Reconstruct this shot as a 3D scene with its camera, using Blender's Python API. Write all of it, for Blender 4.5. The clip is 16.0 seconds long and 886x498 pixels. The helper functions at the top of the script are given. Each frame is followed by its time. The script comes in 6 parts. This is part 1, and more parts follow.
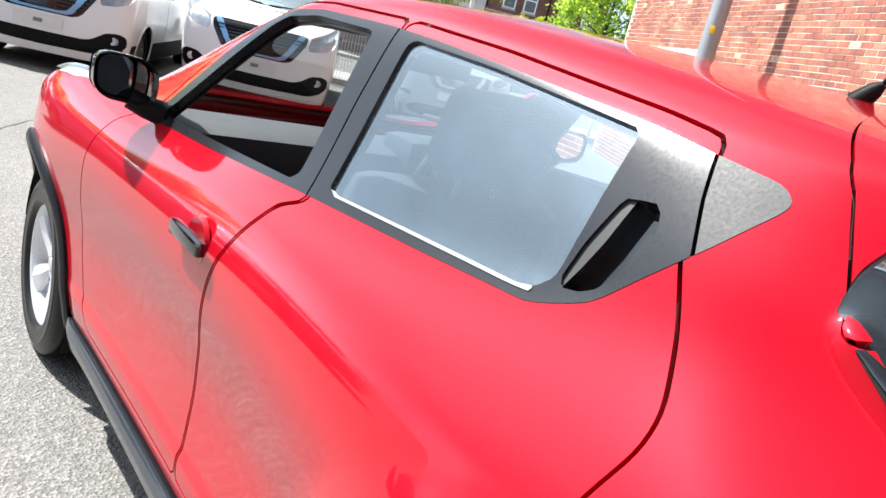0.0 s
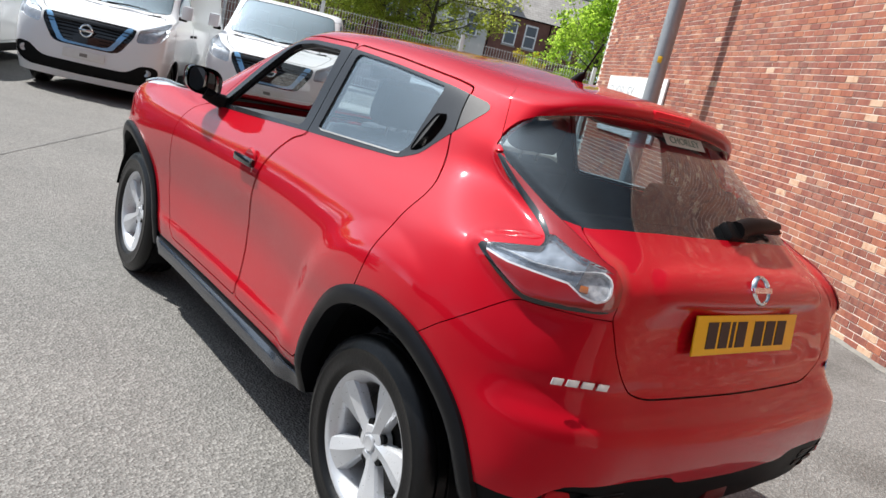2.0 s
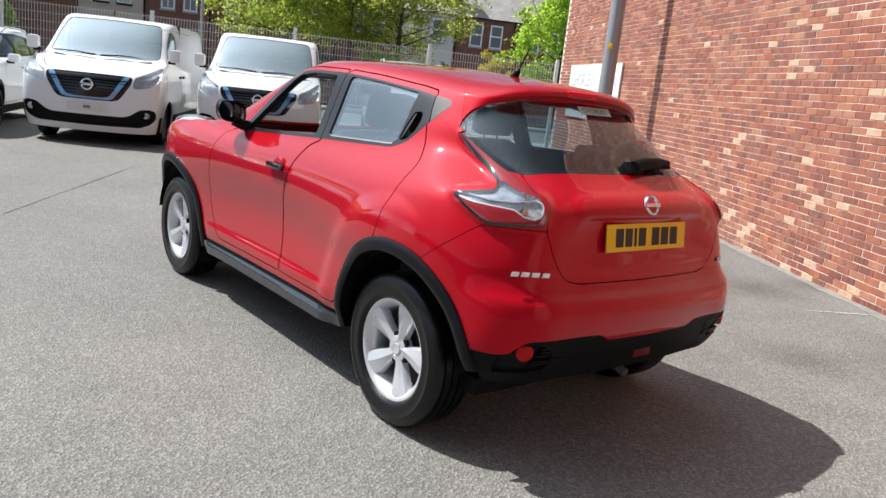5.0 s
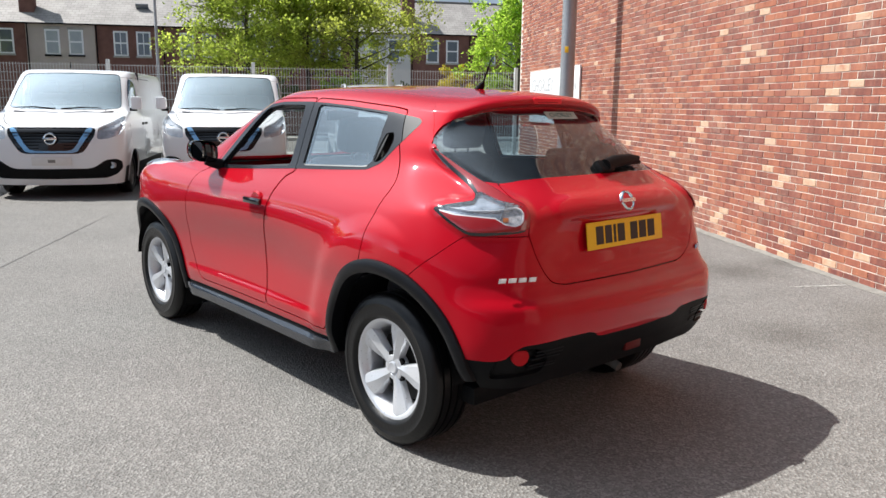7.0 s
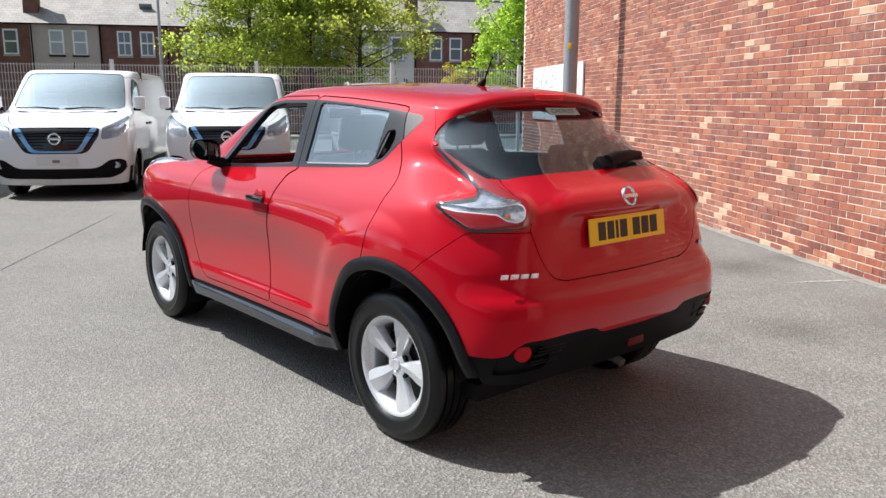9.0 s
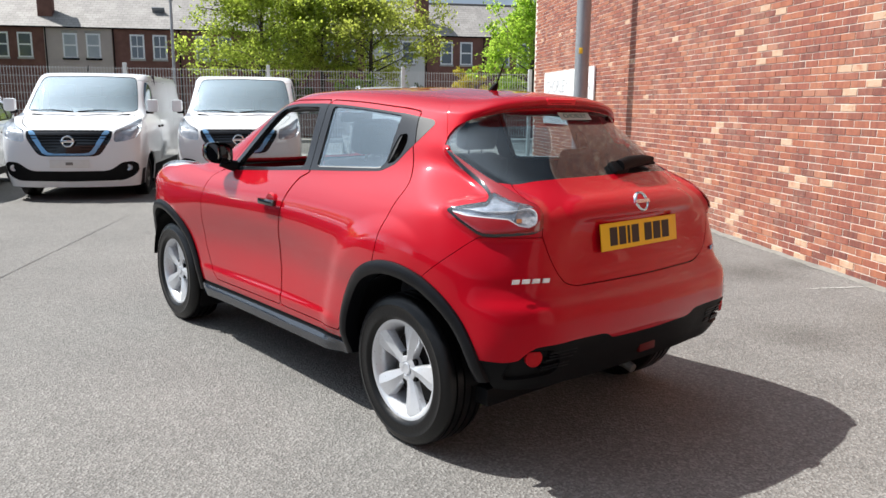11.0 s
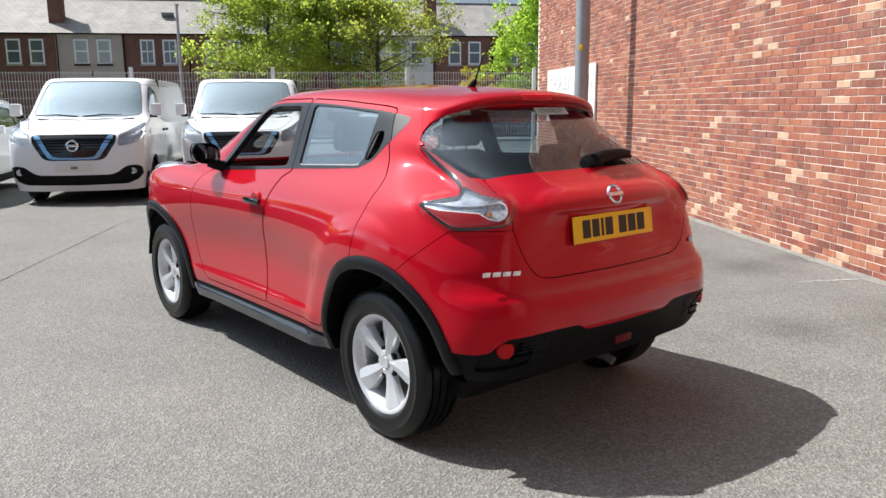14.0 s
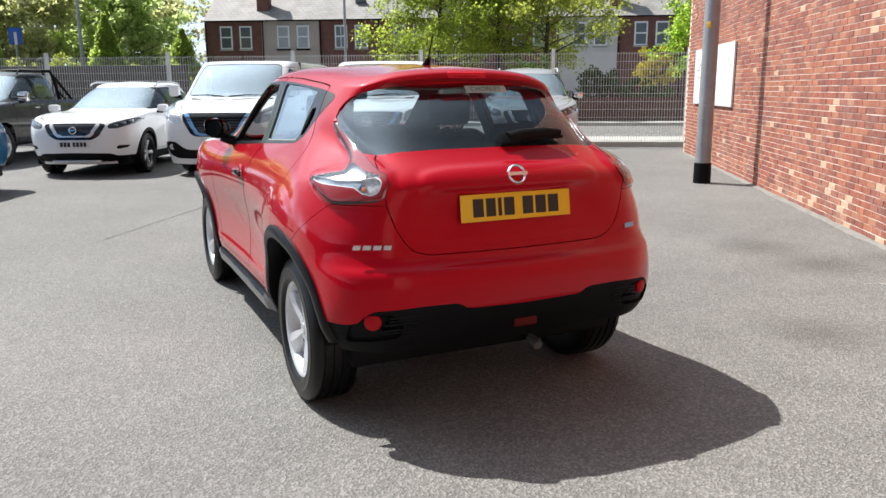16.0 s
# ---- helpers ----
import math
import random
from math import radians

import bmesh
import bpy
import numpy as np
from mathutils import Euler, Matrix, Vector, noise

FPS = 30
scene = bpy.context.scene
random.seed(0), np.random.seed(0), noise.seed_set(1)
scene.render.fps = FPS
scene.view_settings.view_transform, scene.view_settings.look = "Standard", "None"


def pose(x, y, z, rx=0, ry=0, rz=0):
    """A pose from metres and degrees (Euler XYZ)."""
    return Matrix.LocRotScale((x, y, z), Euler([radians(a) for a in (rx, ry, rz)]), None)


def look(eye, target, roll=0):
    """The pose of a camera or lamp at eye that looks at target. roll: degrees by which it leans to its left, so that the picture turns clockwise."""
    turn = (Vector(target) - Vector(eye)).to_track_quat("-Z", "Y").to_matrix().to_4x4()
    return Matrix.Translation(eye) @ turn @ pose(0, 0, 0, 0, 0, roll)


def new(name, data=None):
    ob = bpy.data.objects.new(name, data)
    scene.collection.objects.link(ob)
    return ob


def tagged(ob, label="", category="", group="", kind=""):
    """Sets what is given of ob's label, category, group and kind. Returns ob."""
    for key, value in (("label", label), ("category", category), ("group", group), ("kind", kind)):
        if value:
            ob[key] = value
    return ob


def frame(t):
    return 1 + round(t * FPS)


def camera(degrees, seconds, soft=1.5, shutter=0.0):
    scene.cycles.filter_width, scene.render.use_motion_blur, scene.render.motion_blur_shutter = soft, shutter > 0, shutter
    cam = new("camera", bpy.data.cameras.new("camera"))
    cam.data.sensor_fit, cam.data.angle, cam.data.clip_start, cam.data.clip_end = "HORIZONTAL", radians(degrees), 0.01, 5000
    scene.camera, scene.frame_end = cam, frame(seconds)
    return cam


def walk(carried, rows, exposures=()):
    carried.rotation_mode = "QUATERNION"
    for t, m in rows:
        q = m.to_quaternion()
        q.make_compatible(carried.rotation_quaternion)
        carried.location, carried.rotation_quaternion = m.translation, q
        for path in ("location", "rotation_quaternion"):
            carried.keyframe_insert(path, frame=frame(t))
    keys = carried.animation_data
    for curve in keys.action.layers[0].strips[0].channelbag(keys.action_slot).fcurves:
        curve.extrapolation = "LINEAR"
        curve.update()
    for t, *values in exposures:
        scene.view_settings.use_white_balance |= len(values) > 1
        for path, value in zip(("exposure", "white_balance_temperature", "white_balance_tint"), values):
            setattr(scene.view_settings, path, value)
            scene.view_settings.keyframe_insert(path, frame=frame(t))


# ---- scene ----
cam = camera(60.1, 16.0, 1.5, 0.0)
PATH = [
    (0, (-1.398, -0.358, 1.454), (-0.148, 1.114, 0.935), 14.1),
    (0.5, (-1.562, -0.762, 1.46), (-0.314, 0.745, 1.046), 14.0),
    (1, (-1.716, -1.111, 1.47), (-0.453, 0.386, 1.066), 13.1),
    (1.5, (-1.899, -1.381, 1.47), (-0.626, 0.102, 1.045), 13.8),
    (2, (-2.04, -1.689, 1.443), (-0.805, -0.178, 1.004), 13.5),
    (2.5, (-2.185, -1.864, 1.45), (-0.947, -0.352, 1.026), 13.1),
    (3, (-2.339, -2.009, 1.454), (-1.079, -0.514, 1.033), 12.7),
    (3.5, (-2.41, -2.145, 1.451), (-1.154, -0.643, 1.042), 12.6),
    (3.7, (-2.443, -2.224, 1.449), (-1.201, -0.707, 1.054), 12.5),
    (5.8, (-2.669, -2.501, 1.448), (-1.389, -1.015, 1.06), 1.7),
    (6, (-2.67, -2.502, 1.452), (-1.383, -1.014, 1.092), 0.8),
    (6.5, (-2.677, -2.495, 1.448), (-1.39, -1.011, 1.073), 0.8),
    (7, (-2.676, -2.5, 1.449), (-1.381, -1.023, 1.076), 0.7),
    (7.5, (-2.678, -2.501, 1.447), (-1.392, -1.016, 1.072), 0.4),
    (8, (-2.673, -2.505, 1.444), (-1.39, -1.019, 1.062), 0.3),
    (8.5, (-2.67, -2.508, 1.445), (-1.384, -1.024, 1.065), 0.3),
    (11, (-2.677, -2.505, 1.447), (-1.409, -1.003, 1.078), 0.5),
    (11.5, (-2.688, -2.501, 1.448), (-1.44, -0.983, 1.078), 0.7),
    (12, (-2.691, -2.497, 1.446), (-1.457, -0.968, 1.073), 0.7),
    (12.5, (-2.691, -2.495, 1.445), (-1.466, -0.961, 1.062), 0.0),
    (13, (-2.683, -2.495, 1.443), (-1.456, -0.963, 1.059), -0.0),
    (13.5, (-2.672, -2.508, 1.44), (-1.432, -0.988, 1.052), -0.1),
    (14, (-2.582, -2.633, 1.432), (-1.339, -1.11, 1.063), -0.4),
    (14.5, (-2.408, -2.827, 1.424), (-1.229, -1.255, 1.057), 0.9),
    (15, (-2.165, -2.964, 1.39), (-1.109, -1.315, 0.979), 0.5),
    (15.5, (-1.912, -3.122, 1.403), (-0.996, -1.386, 1.02), 1.1),
    (16, (-1.609, -3.329, 1.404), (-0.779, -1.556, 0.995), -0.3),
]
EXPOSURES = [(0.0, 1.34), (0.5, 1.00), (1.0, 0.72), (1.5, 0.53), (3.5, 0.53), (8.5, 0.61), (13.5, 0.59), (16.0, 0.63)]
walk(cam, [(t, look(eye, target, roll)) for t, eye, target, roll in PATH], EXPOSURES)

# world: hazy bright spring sky, and one sun high over the car's front left corner
SUN_WAY = Vector((0.382, -0.597, -1.0)).normalized()
world = bpy.data.worlds.new("sky")
scene.world = world
world.use_nodes = True
wn = world.node_tree.nodes
sky = wn.new("ShaderNodeTexSky")
sky.sky_type, sky.sun_disc = "NISHITA", False
sky.sun_elevation = math.asin(-SUN_WAY.z)
sky.sun_rotation = math.atan2(-SUN_WAY.x, -SUN_WAY.y)
sky.air_density, sky.dust_density, sky.ozone_density = 1.0, 2.0, 1.0
# bright haze towards the horizon, with thin cloud that breaks it up
at, puffs, split, rise, drift, wisps, cover, blend, deep = (wn.new("ShaderNode" + k) for k in ("TexCoord", "TexNoise", "SeparateXYZ", "ValToRGB", "Math", "ValToRGB", "Math", "MixRGB", "MixRGB"))
puffs.inputs["Scale"].default_value, puffs.inputs["Detail"].default_value = 2.6, 7.0
stops = rise.color_ramp.elements
for spot, level in ((0.0, 0.95), (0.10, 0.62), (0.24, 0.30), (0.55, 0.13), (1.0, 0.04)):
    stop = stops[0] if spot == 0.0 else stops[-1] if spot == 1.0 else stops.new(spot)
    stop.position, stop.color = spot, (level, level, level, 1)
wisps.color_ramp.elements[0].position, wisps.color_ramp.elements[1].position = 0.42, 0.64
wisps.color_ramp.elements[0].color = (0.32, 0.32, 0.32, 1)
drift.operation = "ABSOLUTE"
cover.operation = "MULTIPLY"
blend.inputs["Color2"].default_value = (29.0, 36.0, 46.0, 1)
deep.blend_type, deep.inputs["Fac"].default_value = "MULTIPLY", 1.0
deep.inputs["Color2"].default_value = (0.12, 0.135, 0.16, 1)
wl = world.node_tree.links
wl.new(at.outputs["Generated"], puffs.inputs["Vector"])
wl.new(at.outputs["Generated"], split.inputs[0])
wl.new(split.outputs["Z"], drift.inputs[0])
wl.new(drift.outputs[0], rise.inputs["Fac"])
wl.new(puffs.outputs["Fac"], wisps.inputs["Fac"])
wl.new(rise.outputs["Color"], cover.inputs[0])
wl.new(wisps.outputs["Color"], cover.inputs[1])
wl.new(sky.outputs[0], deep.inputs["Color1"])
wl.new(deep.outputs["Color"], blend.inputs["Color1"])
# the haze glows round the sun
near, ahead, fade, gain, glare, lean, share = (wn.new("ShaderNode" + k) for k in ("VectorMath", "Math", "Math", "MixRGB", "MixRGB", "Math", "Math"))
near.operation, ahead.operation, fade.operation = "DOT_PRODUCT", "MAXIMUM", "POWER"
near.inputs[1].default_value, ahead.inputs[1].default_value, fade.inputs[1].default_value = -SUN_WAY, 0.0, 7.0
gain.blend_type, glare.blend_type = "MULTIPLY", "ADD"
gain.inputs["Fac"].default_value = glare.inputs["Fac"].default_value = 1.0
gain.inputs["Color1"].default_value = (27.5, 30.5, 34.5, 1)
wl.new(at.outputs["Generated"], near.inputs[0])
wl.new(near.outputs["Value"], ahead.inputs[0])
wl.new(ahead.outputs[0], fade.inputs[0])
wl.new(fade.outputs[0], gain.inputs["Color2"])
lean.operation, lean.inputs[1].default_value, lean.inputs[2].default_value = "MULTIPLY_ADD", 0.50, 0.60
share.operation = "MULTIPLY"
wl.new(near.outputs["Value"], lean.inputs[0])
wl.new(cover.outputs[0], share.inputs[0])
wl.new(lean.outputs[0], share.inputs[1])
wl.new(share.outputs[0], blend.inputs["Fac"])
wl.new(blend.outputs["Color"], glare.inputs["Color1"])
wl.new(gain.outputs["Color"], glare.inputs["Color2"])
wl.new(glare.outputs["Color"], wn["Background"].inputs["Color"])
wn["Background"].inputs["Strength"].default_value = 0.05
sun = new("sun", bpy.data.lights.new("sun", "SUN"))
sun.data.energy, sun.data.angle, sun.data.color = 5.0, radians(0.55), (1.0, 0.965, 0.915)
sun.matrix_world = look((0, 0, 30), Vector((0, 0, 30)) + SUN_WAY)

# ---- materials ----
def material(name, colour=(0.5, 0.5, 0.5), rough=0.5, metal=0.0, **more):
    m = bpy.data.materials.new(name)
    m.use_nodes = True
    b = m.node_tree.nodes["Principled BSDF"]
    b.inputs["Base Color"].default_value = (*colour, 1)
    b.inputs["Roughness"].default_value = rough
    b.inputs["Metallic"].default_value = metal
    for key, value in more.items():
        b.inputs[key.replace("_", " ")].default_value = value
    return m


class Nodes:
    """Short hand for the node tree of a material."""

    def __init__(self, m):
        self.t = m.node_tree
        self.out = self.t.nodes["Principled BSDF"]

    def add(self, kind, **values):
        n = self.t.nodes.new("ShaderNode" + kind)
        for key, value in values.items():
            if key in n.inputs:
                n.inputs[key].default_value = value
        return n

    def join(self, a, b):
        self.t.links.new(a, b)
        return self

    def coords(self, which="Object"):
        return self.add("TexCoord").outputs[which]

    def noise(self, at, scale, detail=4.0, rough=0.6):
        n = self.add("TexNoise", Scale=scale, Detail=detail, Roughness=rough)
        self.join(at, n.inputs["Vector"])
        return n.outputs["Fac"]

    def ramp(self, fac, *stops):
        n = self.add("ValToRGB")
        e = n.color_ramp.elements
        for i, (p, c) in enumerate(stops):
            el = e[i] if i < 2 else e.new(p)
            el.position, el.color = p, (*c, 1) if len(c) == 3 else c
        self.join(fac, n.inputs["Fac"])
        return n.outputs["Color"]

    def mix(self, fac, a, b, how="MIX"):
        n = self.t.nodes.new("ShaderNodeMix")
        n.data_type, n.blend_type = "RGBA", how
        for v, s in ((fac, n.inputs["Factor"]), (a, n.inputs["A"]), (b, n.inputs["B"])):
            if hasattr(v, "is_linked"):
                self.join(v, s)
            elif isinstance(v, (int, float)):
                s.default_value = v if s.name == "Factor" else (v, v, v, 1)
            else:
                s.default_value = (*v, 1)
        return n.outputs["Result"]

    def bump(self, height, strength=0.3, distance=0.01):
        n = self.add("Bump", Strength=strength, Distance=distance)
        self.join(height, n.inputs["Height"]).join(n.outputs["Normal"], self.out.inputs["Normal"])
        return self

    def set(self, name, value):
        return self.join(value, self.out.inputs[name])


def mottled(name, a, b, rough, scale, metal=0.0, bump=0.0, fine=None, **more):
    """A surface whose colour wanders between a and b at one scale and whose relief follows a finer one."""
    m = material(name, a, rough, metal, **more)
    n = Nodes(m)
    at = n.coords()
    big = n.noise(at, scale, 5)
    small = n.noise(at, fine or scale * 9, 3)
    n.set("Base Color", n.mix(0.35, n.ramp(big, (0.32, a), (0.68, b)), n.ramp(small, (0.3, a), (0.7, b))))
    n.set("Roughness", n.ramp(small, (0.2, (rough * 0.85,) * 3), (0.8, (min(1, rough * 1.15),) * 3)))
    if bump:
        n.bump(small, bump, 0.01)
    return m


def paint(name, colour, flake=0.08, metal=0.0, gleam=0.03):
    m = material(name, colour, 0.5, metal, Coat_Weight=1.0, Coat_Roughness=0.05, Coat_IOR=1.72, Specular_IOR_Level=gleam)
    n = Nodes(m)
    at = n.coords()
    # thin patchy dust over the paint
    veil = n.noise(at, 3.0, 6)
    n.set("Base Color", n.mix(n.ramp(veil, (0.45, (0, 0, 0)), (0.9, (flake,) * 3)), colour, (0.45, 0.42, 0.38)))
    n.set("Roughness", n.ramp(n.noise(at, 60, 2), (0.3, (0.33,) * 3), (0.7, (0.40,) * 3)))
    n.set("Coat Weight", n.ramp(n.add("LayerWeight", Blend=0.5).outputs["Facing"], (0.08, (0.12,) * 3), (0.34, (0.46,) * 3), (0.56, (1, 1, 1))))
    return m


def glazing(name, tint, gloss=0.01, veil=0.03, mirror=0.08, film_colour=(0.60, 0.63, 0.64)):
    """Thin glass: what is behind shows through its tint, and the surroundings mirror in it, most at a low angle. A pale
    film over it holds dust and painted sky glare.
    """
    m = bpy.data.materials.new(name)
    m.use_nodes = True
    t = m.node_tree
    t.nodes.remove(t.nodes["Principled BSDF"])
    out = t.nodes["Material Output"]
    see, gl, mix, lw, power, part_ = (t.nodes.new("ShaderNode" + k) for k in ("BsdfTransparent", "BsdfGlossy", "MixShader", "LayerWeight", "Math", "Math"))
    see.inputs["Color"].default_value = (*tint, 1)
    gl.inputs["Roughness"].default_value = gloss
    # bluish mirror colour puts sky blue into the reflections
    gl.inputs["Color"].default_value = (0.86, 0.95, 1.0, 1)
    lw.inputs["Blend"].default_value = 0.5
    power.operation, power.inputs[1].default_value = "POWER", 4.0
    part_.operation, part_.inputs[1].default_value, part_.inputs[2].default_value = "MULTIPLY_ADD", 1.0 - mirror, mirror
    t.links.new(lw.outputs["Facing"], power.inputs[0])
    t.links.new(power.outputs[0], part_.inputs[0])
    t.links.new(part_.outputs[0], mix.inputs[0])
    t.links.new(see.outputs[0], mix.inputs[1])
    t.links.new(gl.outputs[0], mix.inputs[2])
    # diffuse film: slight dust on most panes, painted sky glare where it is strong
    film, dust_and_glare = t.nodes.new("ShaderNodeMixShader"), t.nodes.new("ShaderNodeBsdfDiffuse")
    dust_and_glare.inputs["Color"].default_value = (*film_colour, 1)
    film.inputs[0].default_value = veil
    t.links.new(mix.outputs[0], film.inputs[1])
    t.links.new(dust_and_glare.outputs[0], film.inputs[2])
    t.links.new(film.outputs[0], out.inputs["Surface"])
    return m


RED = paint("red_paint", (0.42, 0.004, 0.014), 0.0, 0.12, 0.02)
WHITE = paint("white_paint", (0.80, 0.82, 0.84), 0.03)
DARK = paint("dark_grey_paint", (0.035, 0.037, 0.042), 0.10)
BLUE = paint("blue_paint", (0.02, 0.16, 0.36), 0.05)
SILVER = paint("silver_paint", (0.36, 0.37, 0.38), 0.05)
GLASS = glazing("clear_glass", (0.88, 0.92, 0.92), veil=0.008, mirror=0.06)
# the bluish film paints sky reflection onto the rear door panes
TINTED = glazing("tinted_glass", (0.62, 0.75, 0.82), veil=0.035, mirror=0.21, film_colour=(0.44, 0.66, 0.80))
REAR = glazing("rear_glass", (0.62, 0.72, 0.76), veil=0.010, mirror=0.12)
# the strong film paints pale sky glare onto the windscreens
SCREEN = glazing("windscreen_glass", (0.80, 0.88, 0.88), veil=0.24, mirror=0.36, film_colour=(0.50, 0.66, 0.72))
PRIVACY = glazing("dark_glass", (0.42, 0.48, 0.51), mirror=0.16)
BLACK = mottled("black_plastic", (0.004, 0.0043, 0.005), (0.008, 0.0083, 0.0092), 0.5, 6, bump=0.08, fine=240, Specular_IOR_Level=0.10)
CLAD = mottled("clad_plastic", (0.0035, 0.004, 0.0055), (0.006, 0.0066, 0.0085), 0.36, 6, bump=0.06, fine=240, Specular_IOR_Level=0.20)
GLOSSY = material("gloss_black", (0.008, 0.008, 0.009), 0.08, Coat_Weight=0.6)
SATIN = mottled("satin_black", (0.011, 0.012, 0.014), (0.018, 0.019, 0.022), 0.22, 8, fine=200)
DULL_BLACK = mottled("dull_black_plastic", (0.016, 0.017, 0.019), (0.026, 0.027, 0.029), 0.55, 9, bump=0.04, fine=200)
SILL = mottled("sill_plastic", (0.020, 0.025, 0.034), (0.030, 0.036, 0.046), 0.16, 5, fine=160, Specular_IOR_Level=0.9)
RUBBER = mottled("tyre_rubber", (0.003, 0.0031, 0.0035), (0.006, 0.0061, 0.0066), 0.36, 7, bump=0.12, fine=90, Specular_IOR_Level=0.32)
ALLOY = mottled("alloy", (0.60, 0.62, 0.65), (0.68, 0.70, 0.73), 0.30, 4, metal=0.5, fine=120)
DULL_STEEL = mottled("dull_steel", (0.20, 0.19, 0.18), (0.30, 0.28, 0.26), 0.45, 12, metal=0.8)
DARK_STEEL = mottled("dark_steel", (0.035, 0.033, 0.032), (0.07, 0.066, 0.062), 0.5, 12, metal=0.6)
CHROME = material("chrome", (0.82, 0.83, 0.85), 0.07, 1.0)
CABIN = mottled("cabin_plastic", (0.035, 0.037, 0.042), (0.055, 0.057, 0.062), 0.65, 10, bump=0.1, fine=150)
CLOTH = mottled("seat_cloth", (0.022, 0.024, 0.030), (0.045, 0.047, 0.055), 0.9, 14, bump=0.3, fine=350)
LINING = mottled("roof_lining", (0.30, 0.30, 0.29), (0.36, 0.36, 0.35), 0.9, 10, bump=0.2, fine=300)
CLEAR_LENS = glazing("clear_lens", (0.95, 0.96, 0.97), 0.02, 0.02, 0.08, (0.85, 0.86, 0.88))
RED_LENS = material("red_lens", (0.24, 0.004, 0.006), 0.12, 0.0, Coat_Weight=1.0)
DIM_RED = material("dim_red_lens", (0.09, 0.003, 0.004), 0.4, 0.0, Specular_IOR_Level=0.15)
REFLEX = material("red_reflex", (0.40, 0.006, 0.012), 0.4, 0.0, Specular_IOR_Level=0.15)
BRAKE = material("brake_lens", (0.75, 0.012, 0.03), 0.3, 0.0, Specular_IOR_Level=0.25)
# pale colour that carries the weatherstrip's bright reflection
WAIST = mottled("waist_strip", (0.34, 0.34, 0.33), (0.42, 0.42, 0.41), 0.35, 12, metal=0.3)
DASH = mottled("grey_dash", (0.16, 0.17, 0.175), (0.22, 0.23, 0.235), 0.6, 6)
AMBER = material("amber_lens", (0.45, 0.13, 0.02), 0.2, Coat_Weight=1.0)
REFLECTOR = mottled("lamp_reflector", (0.16, 0.18, 0.21), (0.72, 0.75, 0.80), 0.18, 18, metal=0.8, bump=0.05, fine=60)
FACETS = mottled("lamp_facets", (0.18, 0.19, 0.21), (0.78, 0.78, 0.80), 0.24, 40, metal=0.3, bump=0.3, fine=70)
BOWL = mottled("bright_bowl", (0.34, 0.36, 0.39), (0.66, 0.68, 0.71), 0.25, 16, metal=0.4, bump=0.15, fine=40)
SILVERY = mottled("silver_letters", (0.66, 0.67, 0.69), (0.74, 0.75, 0.77), 0.25, 20, metal=0.35)
YELLOW = mottled("yellow_plate", (0.86, 0.50, 0.01), (0.80, 0.46, 0.012), 0.35, 20)
PLATE_INK = material("plate_ink", (0.015, 0.013, 0.012), 0.5)
WHITE_PLATE = mottled("white_plate", (0.75, 0.75, 0.73), (0.68, 0.68, 0.66), 0.4, 12)
# on the van's V bar this blue is painted sky reflection; the side mark is blue
PALE_BLUE = material("blue_chrome", (0.26, 0.52, 0.82), 0.18, 0.5)
GALVANISED = mottled("galvanised_steel", (0.27, 0.285, 0.30), (0.37, 0.385, 0.40), 0.45, 3, metal=0.4, fine=40)
FENCE_PAINT = mottled("fence_steel", (0.60, 0.62, 0.62), (0.72, 0.74, 0.73), 0.55, 4, metal=0.2)
PAPER = mottled("paper", (0.75, 0.76, 0.74), (0.8, 0.8, 0.79), 0.7, 20)


# ---- building tools ----
def smooth_mesh(name, verts, faces, flat=False):
    me = bpy.data.meshes.new(name)
    me.from_pydata([tuple(v) for v in verts], [], faces)
    me.validate()
    if not flat:
        me.shade_smooth()
    return me


def child(name, me, mat, parent, label="", m=None):
    me.materials.clear()
    me.materials.append(mat)
    ob = new(name, me)
    ob.parent = parent
    if m is not None:
        ob.matrix_basis = m
    if label:
        tagged(ob, label)
    return ob


def part(name, bm, mat, parent, label="", smooth=True, m=None):
    me = bpy.data.meshes.new(name)
    bmesh.ops.recalc_face_normals(bm, faces=bm.faces)
    bm.to_mesh(me)
    bm.free()
    if smooth:
        me.shade_smooth()
        me.set_sharp_from_angle(angle=radians(38))
    return child(name, me, mat, parent, label, m)


def thing(name, label, category, group="", m=None, kind=""):
    e = new(name)
    e.empty_display_size = 0.2
    tagged(e, label, category, group, kind)
    if m is not None:
        e.matrix_basis = m
    return e


def box(bm, x0, x1, y0, y1, z0, z1, bevel=0.0, m=None):
    made = bmesh.ops.create_cube(bm, size=1.0)["verts"]
    for v in made:
        v.co = Vector(((x0 + x1) / 2 + v.co.x * (x1 - x0), (y0 + y1) / 2 + v.co.y * (y1 - y0), (z0 + z1) / 2 + v.co.z * (z1 - z0)))
    if bevel:
        edges = list({e for v in made for e in v.link_edges})
        made = list({v for f in bmesh.ops.bevel(bm, geom=edges, offset=bevel, segments=2, affect="EDGES", profile=0.6)["faces"] for v in f.verts} | {v for v in made if v.is_valid})
    if m is not None:
        bmesh.ops.transform(bm, matrix=m, verts=[v for v in made if v.is_valid])
    return bm


def boxed(*args, **kw):
    return box(bmesh.new(), *args, **kw)


